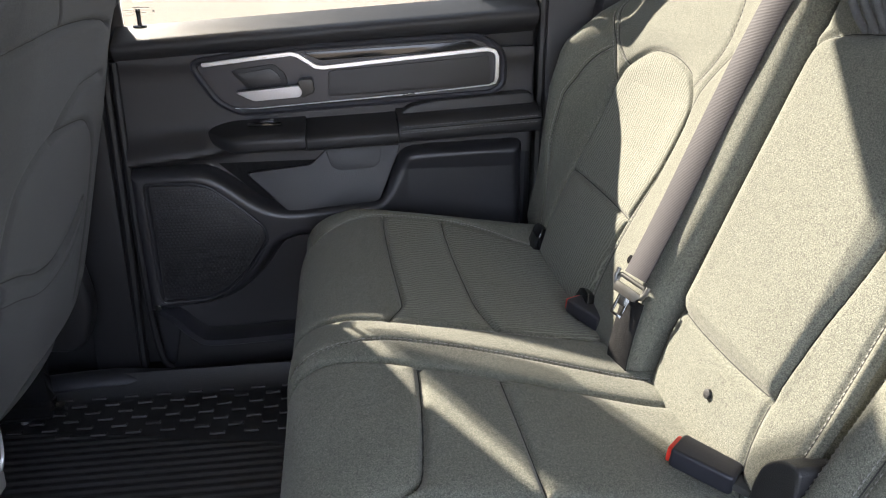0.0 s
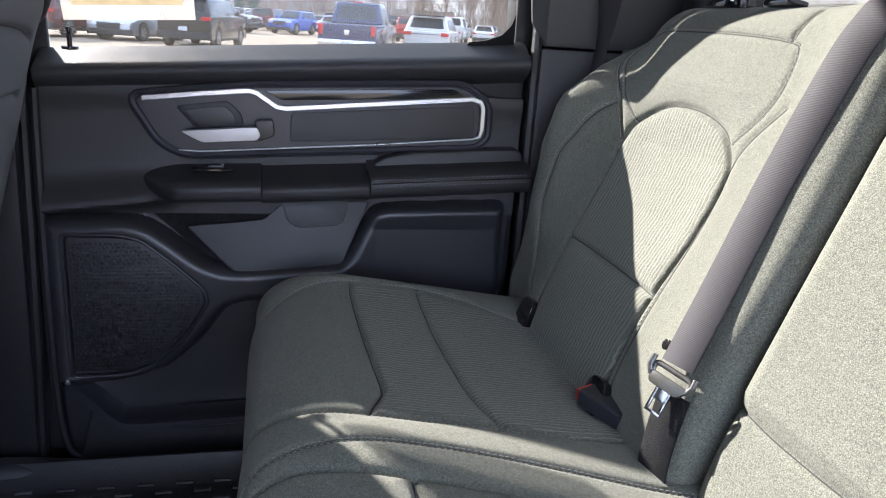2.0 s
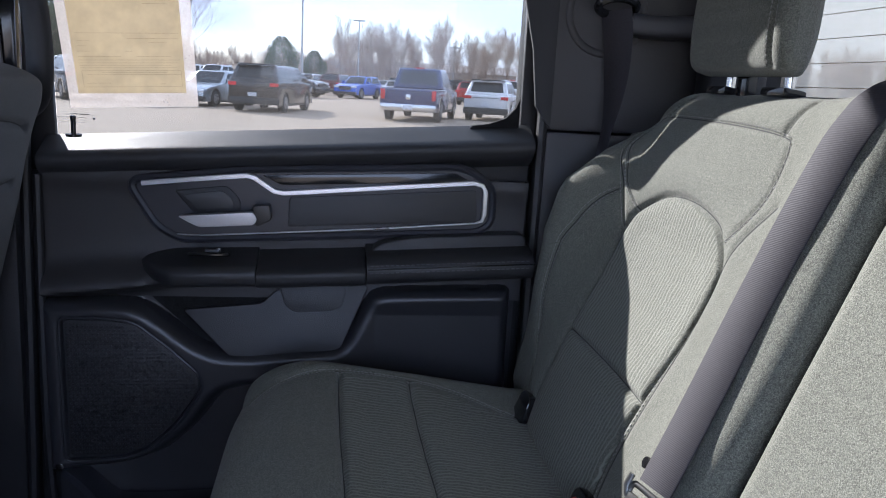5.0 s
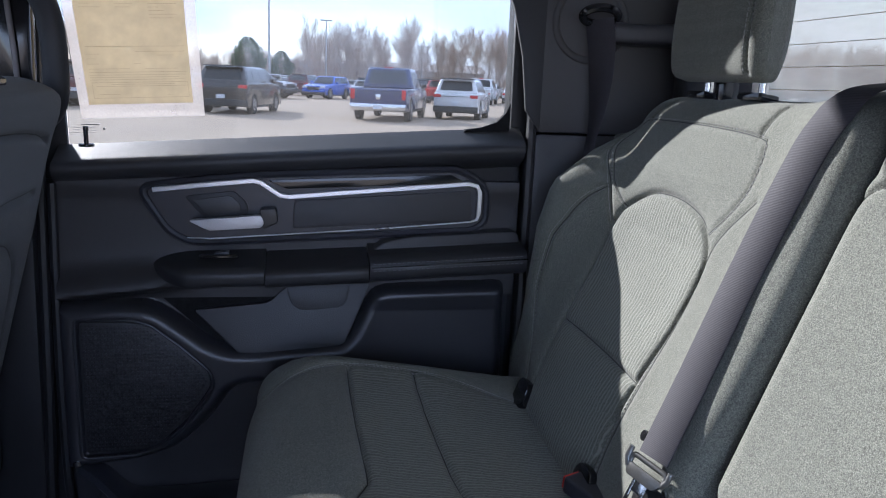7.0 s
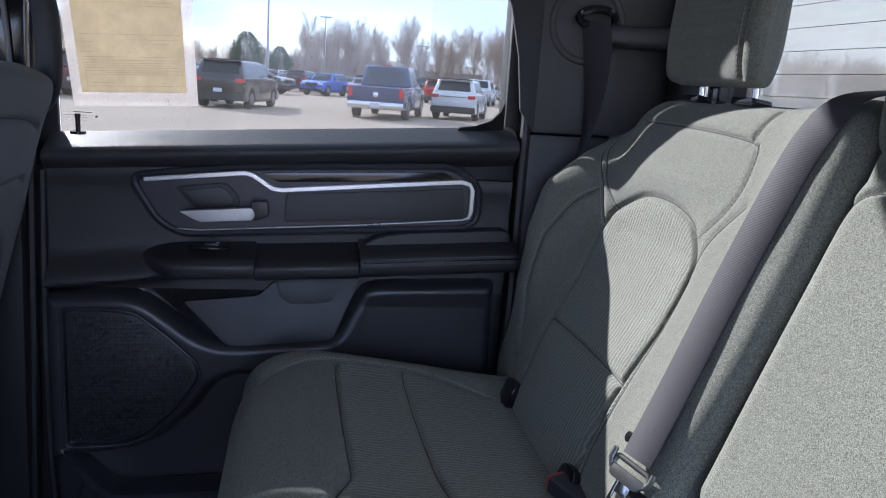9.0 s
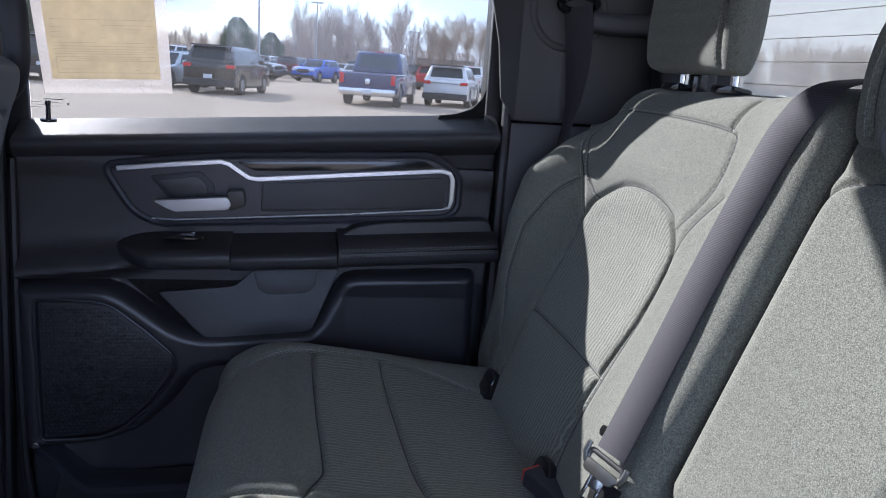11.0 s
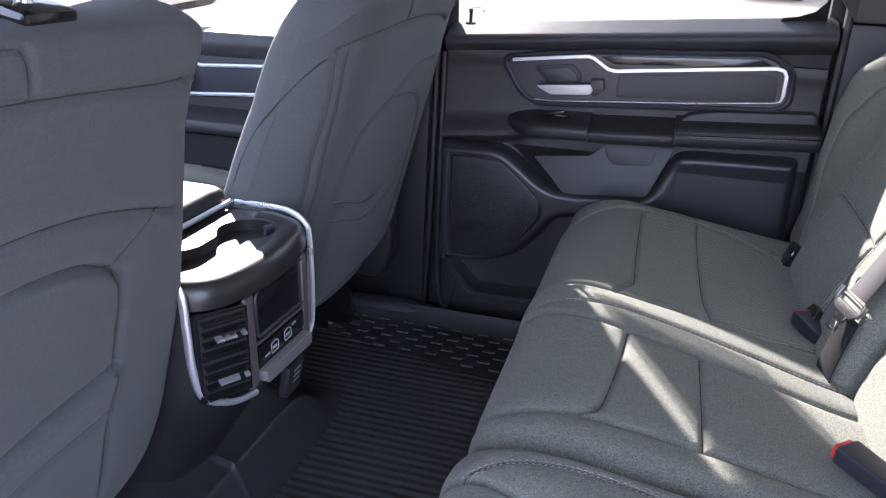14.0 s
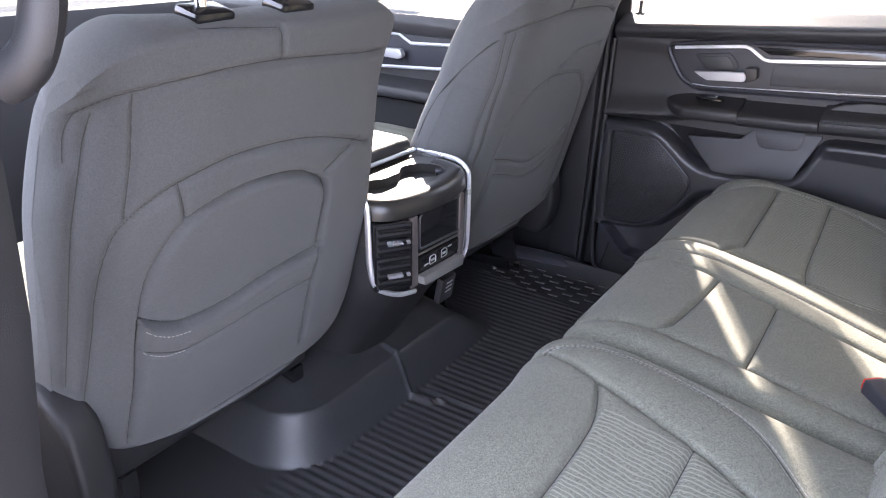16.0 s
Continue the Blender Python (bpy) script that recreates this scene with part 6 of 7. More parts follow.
MZ = MZ + 0.035 * np.clip((MY - 1.29) / 0.045, 0, 1) ** 2 + 0.05 * np.clip((-0.02 - MY) / 0.08, 0, 1) ** 2
ridge = away(MX, MY, [(-0.46, 0.640), (-0.42, 0.635), (-0.357, 0.634), (-0.335, 0.655)])
MZ = MZ + 0.009 * np.exp(-(ridge / 0.005) ** 2)
a_, b_ = MX.shape
Vm = np.stack([MX, MY, MZ], -1).reshape(-1, 3)
Fm = [(i * b_ + j, (i + 1) * b_ + j, (i + 1) * b_ + j + 1, i * b_ + j + 1) for i in range(a_ - 1) for j in range(b_ - 1)]
rimm = [i * b_ for i in range(a_)] + [(a_ - 1) * b_ + j for j in range(1, b_)] + [i * b_ + b_ - 1 for i in range(a_ - 2, -1, -1)] + [j for j in range(b_ - 2, 0, -1)]
base_ = len(Vm)
Vm = np.vstack([Vm, [(Vm[r][0], Vm[r][1], -0.0118) for r in rimm]])
Fm += [(rimm[i], base_ + i, base_ + (i + 1) % len(rimm), rimm[(i + 1) % len(rimm)]) for i in range(len(rimm))]
link("mat_sheet", Vm, Fm, M_RUBBER, mat, "", None, True, 50)
stud = bevelled(box(-0.013, 0.013, -0.0045, 0.0045, 0, 0.004, 0.0), 0.0015, 1)
stud_me = bpy.data.meshes.new("stud")
stud.to_mesh(stud_me), stud.free()
stud_me.materials.append(M_STUD_SHEEN)
for r in range(7):
    for c in range(11):
        x, y = -0.56 + c * 0.058 + (0.029 if r % 2 else 0), 1.165 + r * 0.0235
        if y > 1.16 + 0.16 * (-0.15 - x) * 0.5 and x < 0.02:
            o = new("stud", stud_me)
            o.parent = mat
            o.location = (x, y, 0.001)
sillstrip = thing("sill_plate", "black moulded door sill strip", "sill plate", kind="structure")
part("strip", sweep(smooth_line([(-0.58, 1.335, 0.018), (-0.42, 1.345, 0.020), (-0.30, 1.352, 0.006), (0.0, 1.356, 0.004), (0.38, 1.356, 0.004)], 6), oval(0.024, 0.018, 12), up=(0, 0, 1)), M_SATIN, sillstrip)
part("hook", cylinder((-0.555, 1.245, 0.0), (-0.555, 1.245, 0.045), 0.006, 12, None, 0.001), M_SILVER, sillstrip, "small silver floor hook")

# ---- front passenger door, seen past the seats ----
fd = thing("door_2", "closed black front passenger door with silver trim", "door", kind="structure")
part("door_shell", plate([(-1.74, -0.02), (-0.472, -0.02), (-0.472, 0.60), (-1.74, 0.57)], 1.455, 1.53, "y", 0.004), M_BLACK, fd)
part("sill_cap", plate(rounded([(1.405, 0.555), (1.395, 0.585), (1.405, 0.607), (1.46, 0.612), (1.46, 0.54)], 0.012), -1.74, -0.472, "x", 0.004), M_SOFT, fd, "soft charcoal window sill cap")
part("upper_panel", box(-1.74, -0.472, 1.432, 1.4548, 0.36, 0.548, 0.004), M_SOFT, fd, "charcoal door panel")
part("bezel_insert", plate(rounded([(-1.25, 0.556), (-0.70, 0.566), (-0.66, 0.545), (-0.66, 0.47), (-1.20, 0.445)], 0.02), 1.424, 1.4315, "y", 0.003), M_SATIN, fd, "dark inset panel")
part("silver_strip", sweep([(-1.26, 1.42, 0.541), (-1.05, 1.42, 0.549), (-0.998, 1.42, 0.550), (-0.955, 1.42, 0.527), (-0.80, 1.42, 0.535), (-0.68, 1.42, 0.541), (-0.668, 1.42, 0.53), (-0.668, 1.42, 0.49), (-0.68, 1.42, 0.474), (-0.85, 1.42, 0.466), (-1.20, 1.42, 0.444)],
                             oval(0.005, 0.004, 8)), M_CHROME, fd, "satin silver trim strip")
part("upper_line", sweep([(-0.99, 1.421, 0.560), (-0.68, 1.421, 0.568)], oval(0.004, 0.004, 8)), M_CHROME, fd, "satin silver line")
part("door_handle", plate(rounded([(-1.09, 0.508), (-0.975, 0.512), (-0.965, 0.492), (-0.98, 0.484), (-1.08, 0.488)], 0.006), 1.39, 1.41, "y", 0.005), M_SILVER, fd, "silver door release lever")
part("armrest", plate(rounded([(1.44, 0.375), (1.36, 0.378), (1.352, 0.39), (1.356, 0.408), (1.38, 0.414), (1.44, 0.43)], 0.008), -1.25, -0.50, "x", 0.004), M_VINYL, fd, "black armrest")
part("lower_panel", box(-1.74, -0.472, 1.44, 1.4549, -0.01, 0.355, 0.006), M_BLACK, fd)
part("pocket_lip", sweep([(-1.2, 1.41, 0.262), (-0.9, 1.41, 0.272), (-0.6, 1.41, 0.28)], oval(0.012, 0.03, 8)), M_SATIN, fd)
# unseen header and rear edge are widened to block sun patches on the bench
part("window_frame", join(plate([(-0.530, 0.60), (-0.472, 0.60), (-0.455, 1.15), (-0.95, 1.15), (-1.06, 1.03), (-0.62, 1.03), (-0.575, 1.0), (-0.558, 0.92)], 1.46, 1.50, "y", 0.003), plate([(-1.74, 0.59), (-1.70, 0.59), (-0.98, 1.10), (-1.03, 1.11)], 1.46, 1.50, "y", 0.004)), M_BLACK, fd, "black window surround")
fp = part("window_pane", plate([(-1.69, 0.59), (-0.506, 0.59), (-0.535, 1.04), (-1.06, 1.04)], 1.478, 1.482, "y", 0), M_GLASS, fd, "clear window glass")
fp.visible_shadow = False
mir = thing("door_mirror", "black door mirror outside the front window", "mirror")
part("housing", turned(plate(rounded([(-0.14, -0.10), (0.12, -0.07), (0.14, 0.02), (0.13, 0.14), (-0.13, 0.15)], 0.035), -0.015, 0.09, "y", 0.02, 3), pose(-1.215, 1.735, 0.700, 0, 0, 67)), M_GLOSS, mir)
part("arm", box(-1.34, -1.24, 1.5305, 1.72, 0.62, 0.68, 0.02), M_GLOSS, mir, "black mirror arm")
M_MIRROR = material("mirror_glass", (0.9, 0.9, 0.9), 0.02, 1.0, 0.5, 0.0)
part("mirror_glass", turned(plate(rounded([(-0.118, -0.076), (0.104, -0.050), (0.120, 0.02), (0.110, 0.122), (-0.112, 0.130)], 0.030), -0.0175, -0.0145, "y", 0.0), pose(-1.215, 1.735, 0.700, 0, 0, 67)), M_MIRROR, mir, "mirror glass")

# ---- outside ----
M_GROUND = material("sun_bleached_asphalt", (0.36, 0.283, 0.205), 0.92, 0, 0.3, 0.22, 0.35, 0.3, 60)
M_LINE = material("worn_white_road_paint", (0.55, 0.54, 0.50), 0.9, 0, 0.3, 0.3, 6)
tagged(part("ground", box(-600, 600, -500, 700, GROUND - 0.3, GROUND, 0), M_GROUND), "pale sun-bleached asphalt car park", "ground", kind="structure")
for i in range(16):
    x = -36 + i * 5.6
    tagged(part("parking_line", turned(box(-0.06, 0.06, -2.6, 2.6, 0, 0.004, 0), pose(x, 43.0, GROUND + 0.001, 0, 0, -15)), M_LINE), "worn white parking bay line", "road marking", "parking lines", "structure")

PAINTS = {}


def paint(name, color, metal=0.25):
    if name not in PAINTS:
        PAINTS[name] = material(name + "_car_paint", color, 0.22, metal, 0.5, 0.05, 3, 0, 400, 0.8)
    return PAINTS[name]


M_TYRE = material("tyre_rubber", (0.022, 0.022, 0.023), 0.85)
M_RIM = material("alloy_rim", (0.35, 0.35, 0.36), 0.35, 0.8)
M_CARGLASS = material("dark_car_glass", (0.020, 0.024, 0.028), 0.10, 0, 0.35, 0.05, 2)
M_TAIL = material("red_tail_lamp", (0.55, 0.015, 0.02), 0.2, 0, 0.5, 0.05, 5)
M_LAMP = material("clear_head_lamp", (0.75, 0.76, 0.78), 0.12, 0.3, 0.5, 0.05, 5)
M_TRIM = material("black_car_trim", (0.025, 0.025, 0.026), 0.55)
M_BUMPER = material("chrome_bumper", (0.65, 0.66, 0.68), 0.18, 1.0)
M_PLATE = material("plain_number_plate", (0.60, 0.62, 0.66), 0.5)


def arc(cx, cz, r, a0, a1, n=9):
    return [(cx + r * math.cos(radians(a0 + (a1 - a0) * i / (n - 1))), cz + r * math.sin(radians(a0 + (a1 - a0) * i / (n - 1)))) for i in range(n)]


def vehicle(kind, colour, label, length, width, height, metal=0.25, chrome=False):
    """A parked vehicle at the origin that faces +x: body with wheel arches, glasshouse with pillars and roof, wheels, lamps, bumpers."""
    pt = paint(*colour) if isinstance(colour, tuple) else colour
    name = {"pickup": "pickup_truck", "suv": "suv", "sedan": "sedan_car"}[kind]
    v = thing(name, label, {"pickup": "pickup truck", "suv": "car", "sedan": "car"}[kind], "parked vehicles")
    L2, W2 = length / 2, width / 2
    r = 0.40 if kind == "pickup" else 0.36 if kind == "suv" else 0.32
    clear = 0.36 if kind == "pickup" else 0.27 if kind == "suv" else 0.20
    fx, rx = L2 - (0.98 if kind == "pickup" else 0.90), -L2 + (1.20 if kind == "pickup" else 0.92)
    belt_z = height * (0.60 if kind == "pickup" else 0.64 if kind == "suv" else 0.62)
    hood = belt_z - (0.04 if kind != "sedan" else 0.10)
    deck_ = {"pickup": belt_z - 0.02, "suv": belt_z, "sedan": belt_z - 0.02}[kind]
    ra = r + 0.07
    a_f = math.degrees(math.asin(min(0.95, (clear - r) / ra)))
    outline = [(-L2 + 0.04, clear + 0.10), (-L2, clear + 0.25), (-L2 + 0.02, deck_ - 0.05), (-L2 + 0.08, deck_)]
    outline += [(L2 - 1.25, belt_z), (L2 - 0.45, hood - 0.03), (L2 - 0.12, hood - 0.14), (L2 - 0.01, clear + 0.35), (L2, clear + 0.18), (L2 - 0.10, clear)]
    outline += arc(fx, r, ra, a_f, 180 - a_f)
    outline += arc(rx, r, ra, a_f, 180 - a_f)
    outline += [(-L2 + 0.25, clear)]
    shell = plate(outline, -W2, W2, "y", 0.075 if kind != "pickup" else 0.055, 3)
    nose = 0.055 if kind != "pickup" else 0.02
    for q in shell.verts:
        end = min(1.0, max(0.0, (abs(q.co.x) - (L2 - 0.55)) / 0.55))
        q.co.y *= (1 - nose * end * end) * (1 - 0.05 * max(0.0, (q.co.z - clear - 0.45) / height))
    part("body", shell, pt, v)
    cab0, cab1 = {"pickup": (-L2 + 1.95, L2 - 1.55), "suv": (-L2 + 0.10, L2 - 1.40), "sedan": (-L2 + 0.55, L2 - 1.45)}[kind]
    top0, top1 = {"pickup": (cab0 + 0.18, cab1 - 0.75), "suv": (cab0 + 0.30, cab1 - 0.70), "sedan": (cab0 + 0.75, cab1 - 0.75)}[kind]
    wb, wt = W2 - 0.05, W2 - 0.24
    zt = height - 0.05
    lower = [(cab0, -wb, belt_z - 0.02), (cab1, -wb, belt_z - 0.04), (cab1, wb, belt_z - 0.04), (cab0, wb, belt_z - 0.02)]
    upper = [(top0, -wt, zt), (top1, -wt, zt), (top1, wt, zt), (top0, wt, zt)]
    g = bmesh.new()
    lo, up_ = [g.verts.new(p) for p in lower], [g.verts.new(p) for p in upper]
    g.faces.new(lo[::-1]), g.faces.new(up_)
    for i in range(4):
        j = (i + 1) % 4
        g.faces.new((lo[i], lo[j], up_[j], up_[i]))
    cage = [lo[3].co.copy(), lo[0].co.copy(), lo[1].co.copy(), lo[2].co.copy()], [up_[3].co.copy(), up_[0].co.copy(), up_[1].co.copy(), up_[2].co.copy()]
    part("cab", bevelled(g, 0.09, 3), pt, v, "painted roof and pillars")

    def pane(side, u0, u1, v0, v1, slant=0.0, slant1=0.0):
        """A dark window that lies a little proud of one side of the cab: 0 rear, 1 and 3 flanks, 2 front."""
        j = (side + 1) % 4
        a, b, c, d = cage[0][side], cage[0][j], cage[1][j], cage[1][side]
        nrm = (b - a).cross(d - a).normalized()
        ring = rounded([(u0, v0), (u1, v0), (u1 - slant1, v1), (u0 + slant, v1)], 0.05, 3)
        w = bmesh.new()
        pts = [(a * (1 - u) + b * u) * (1 - k) + (d * (1 - u) + c * u) * k for u, k in ring]
        fr, bk = [w.verts.new(p + nrm * 0.006) for p in pts], [w.verts.new(p - nrm * 0.03) for p in pts]
        w.faces.new(fr), w.faces.new(bk[::-1])
        for i in range(len(fr)):
            m_ = (i + 1) % len(fr)
            w.faces.new((fr[i], bk[i], bk[m_], fr[m_]))
        bmesh.ops.recalc_face_normals(w, faces=w.faces)
        part("window", w, M_CARGLASS, v, "dark tinted car window")
    pane(0, 0.10, 0.90, 0.20, 0.86)
    pane(2, 0.07, 0.93, 0.10, 0.92)
    cuts = {"pickup": ((0.05, 0.44), (0.49, 0.94)), "suv": ((0.07, 0.27), (0.30, 0.58), (0.62, 0.95)), "sedan": ((0.10, 0.47), (0.51, 0.93))}[kind]
    for a_, b_ in cuts:
        pane(1, a_, b_, 0.14, 0.84)
        pane(3, 1 - b_, 1 - a_, 0.14, 0.84)
    for s in (-1, 1):
        part("door_line", box(-0.32, -0.31, s * W2 - 0.004, s * W2 + 0.004, clear + 0.12, belt_z - 0.06, 0), M_TRIM, v)
        part("side_sill", box(rx + ra, fx - ra, s * (W2 - 0.03) - 0.03, s * (W2 - 0.03) + 0.03, clear - 0.03, clear + 0.08, 0.015), M_TRIM, v)
        part("door_mirror", box(cab1 - 0.42, cab1 - 0.24, s * (W2 + 0.10) - 0.09, s * (W2 + 0.10) + 0.09, belt_z + 0.02, belt_z + 0.19, 0.04), pt if kind != "pickup" else M_TRIM, v)
        part("head_lamp", box(L2 - 0.17, L2 - 0.015, s * (W2 - 0.24) - 0.20, s * (W2 - 0.24) + 0.20, hood - 0.27, hood - 0.13, 0.03), M_LAMP, v, "clear head lamp")
        zz0, zz1 = (belt_z - 0.40, belt_z - 0.06) if kind == "pickup" else (belt_z - 0.19, belt_z - 0.06)
        half = 0.075 if kind == "pickup" else 0.15
        part("tail_lamp", box(-L2 - 0.012, -L2 + 0.16, s * (W2 - half - 0.045) - half, s * (W2 - half - 0.045) + half, zz0, zz1, 0.02), M_TAIL, v, "red tail lamp")
        for x in (fx, rx):
            w = part("wheel", cylinder((x, s * (W2 - 0.24), r), (x, s * (W2 - 0.005), r), r, 28, None, 0.03), M_TYRE, v)
            part("rim", cylinder((x, s * (W2 - 0.03), r), (x, s * (W2 + 0.004), r), r * 0.66, 20, r * 0.60), M_RIM, w, "alloy rim")
            for k in range(5):
                a = radians(72 * k)
                part("spoke_gap", plate([(x + r * 0.50 * math.cos(a - 0.28), r + r * 0.50 * math.sin(a - 0.28)), (x + r * 0.50 * math.cos(a + 0.28), r + r * 0.50 * math.sin(a + 0.28)), (x + r * 0.20 * math.cos(a), r + r * 0.20 * math.sin(a))],
                                         s * (W2 + 0.003), s * (W2 + 0.008), "y", 0), M_TYRE, w)
    part("grille", box(L2 - 0.06, L2 + 0.012, -W2 + 0.45, W2 - 0.45, hood - 0.42, hood - 0.16, 0.03), M_TRIM, v, "black grille")
    part("front_bumper", box(L2 - 0.30, L2 + 0.03, -W2 + 0.03, W2 - 0.03, clear + 0.0, clear + 0.22, 0.05), M_BUMPER if chrome else M_TRIM, v)
    part("rear_bumper", box(-L2 - 0.07, -L2 + 0.30, -W2 + 0.03, W2 - 0.03, clear + 0.02, clear + 0.27, 0.05), M_BUMPER if chrome else M_TRIM, v, "chrome rear bumper" if chrome else "dark rear bumper")
    part("number_plate", box(-L2 - 0.085, -L2 - 0.068, -0.16, 0.16, clear + 0.08 if kind == "pickup" else clear + 0.30, clear + 0.22 if kind == "pickup" else clear + 0.44, 0.004), M_PLATE, v)
    if kind == "pickup":
        part("tailgate_badge", plate(rounded([(-0.10, belt_z - 0.22), (0.10, belt_z - 0.22), (0.07, belt_z - 0.40), (-0.07, belt_z - 0.40)], 0.03), -L2 - 0.012, -L2 + 0.02, "x", 0.004), M_BUMPER, v, "plain bright tailgate badge")
        part("tailgate_line", box(-L2 - 0.003, -L2 + 0.02, -W2 + 0.20, W2 - 0.20, belt_z - 0.12, belt_z - 0.105, 0), M_TRIM, v)
        part("bed_floor", box(-L2 + 0.12, cab0 - 0.08, -W2 + 0.12, W2 - 0.12, deck_ - 0.02, deck_ + 0.004, 0.0), M_TRIM, v, "black bed cover")
        part("high_brake_lamp", box(cab0 + 0.10, cab0 + 0.16, -0.18, 0.18, zt - 0.01, zt + 0.03, 0.005), M_TAIL, v)
    else:
        part("rear_spoiler", box(top0 - 0.20, top0 + 0.02, -wt + 0.02, wt - 0.02, height - 0.06, height - 0.015, 0.015), M_TRIM if kind == "suv" else pt, v)
        part("tail_trim", box(-L2 - 0.010, -L2 + 0.03, -W2 + 0.40, W2 - 0.40, belt_z - 0.145, belt_z - 0.125, 0.004), M_TRIM, v)
    return v


def park(v, x, y, heading):
    """heading: degrees from +x, counter-clockwise, of the vehicle's nose."""
    v.matrix_basis = pose(x, y, GROUND, 0, 0, heading)
    return v


P_NAVY, P_BLACK, P_WHITE, P_BLUE = ("navy", (0.016, 0.030, 0.115), 0.1), ("black", (0.012, 0.012, 0.014)), ("white", (0.72, 0.72, 0.72), 0.0), ("bright_blue", (0.015, 0.10, 0.55))
P_SILVER, P_RED, P_GREY, P_TAN, P_MAROON = ("silver", (0.42, 0.45, 0.48), 0.6), ("red", (0.40, 0.02, 0.02)), ("dark_grey", (0.009, 0.009, 0.011), 0.0), ("pale_gold", (0.38, 0.34, 0.27), 0.5), ("maroon", (0.10, 0.012, 0.02))
park(vehicle("pickup", P_NAVY, "navy crew-cab pickup truck with chrome rear bumper", 5.85, 2.05, 1.95, chrome=True), 3.40, 29.9, 74)
park(vehicle("suv", P_WHITE, "white compact suv seen from behind", 4.45, 1.86, 1.65), 6.75, 32.4, 70)
park(vehicle("suv", P_GREY, "dark grey suv with red tail lamps", 4.80, 1.94, 1.76), -2.35, 31.3, 77)
park(vehicle("suv", P_BLUE, "bright blue compact suv facing the truck", 4.40, 1.82, 1.64), 1.75, 57.0, -118)
t_black = park(vehicle("pickup", P_BLACK, "black pickup truck parked among others", 5.80, 2.03, 1.95), -3.4, 54.0, -25)
s_dark = park(vehicle("suv", P_BLACK, "black suv parked in a row", 4.70, 1.92, 1.75), -10.2, 33.4, 118)
sed = park(vehicle("sedan", P_SILVER, "silver sedan parked in a row", 4.75, 1.83, 1.45), -4.9, 33.6, -112)
s_grey = park(vehicle("suv", P_MAROON, "maroon suv parked in a row", 4.60, 1.90, 1.70), -7.6, 33.4, 70)
s_silver = park(vehicle("suv", P_SILVER, "silver suv parked ahead of the truck", 4.70, 1.92, 1.75), -24.0, 27.0, 40)
s_red = park(vehicle("suv", P_RED, "red suv parked in a far row", 4.50, 1.86, 1.68), 10.0, 55.0, 68)
sed_w = park(vehicle("sedan", P_WHITE, "white sedan parked in a far row", 4.75, 1.83, 1.45), 5.0, 60.0, 70)
sed_t = park(vehicle("sedan", P_TAN, "pale gold sedan parked in a far row", 4.75, 1.83, 1.45), -8.4, 58.0, 65)
t_white = park(vehicle("pickup", P_WHITE, "white pickup truck parked in a far row", 5.85, 2.05, 1.95), 13.5, 58.0, 70)
s_white = park(vehicle("suv", P_WHITE, "white suv parked in a far row", 4.60, 1.90, 1.72), 16.5, 50.0, 70)
random.seed(11)
fleet = [t_black, s_dark, sed, s_grey, s_silver, s_red, sed_w, sed_t, t_white, s_white]
for row_y, x0, x1, gap in ((64.0, -34, 60, 3.3), (74.0, -38, 72, 3.2), (86.0, -42, 84, 3.3)):
    x = x0
    while x < x1:
        x += gap + random.uniform(-0.2, 0.5)
        if row_y < 70 and -1.0 < x - 3.5 < 1.0:
            continue
        if random.random() < 0.12:
            continue
        copy_thing(random.choice(fleet), pose(x + random.uniform(-0.3, 0.3), row_y + random.uniform(-0.6, 0.6), GROUND, 0, 0, random.choice((70, 70, -110)) + random.uniform(-4, 4)))
for x, y, h in ((22, 42, 70), (26, 43, 70), (31, 44, 70), (-31, 24, 40), (-27, 36, 40), (-17, 36, 75), (-20.5, 35, 75), (36, 46, 70), (42, 47, 70), (47, 48, -110), (52, 49, 70), (20, 55, 70)):
    copy_thing(random.choice(fleet), pose(x, y, GROUND, 0, 0, h))

# ---- trees ----
M_BARK = material("grey_brown_bark", (0.30, 0.25, 0.215), 0.95, 0, 0.2, 0.25, 3)
M_TWIG = material("bare_twigs", (0.44, 0.36, 0.30), 0.95, 0, 0.2, 0.2, 3)
M_NEEDLE = material("dark_evergreen_needles", (0.085, 0.115, 0.065), 0.9, 0, 0.2, 0.35, 4)


def twig_mesh(V, F, p, q, r0, r1):
    d = (q - p).normalized()
    a = d.orthogonal().normalized()
    b = d.cross(a)
    k = len(V)
    for c, r in ((p, r0), (q, r1)):
        for t in (0, 2.094, 4.189):
            V.append(tuple(c + a * (r * math.cos(t)) + b * (r * math.sin(t))))
    for i in range(3):
        j = (i + 1) % 3
        F.append((k + i, k + j, k + 3 + j, k + 3 + i))


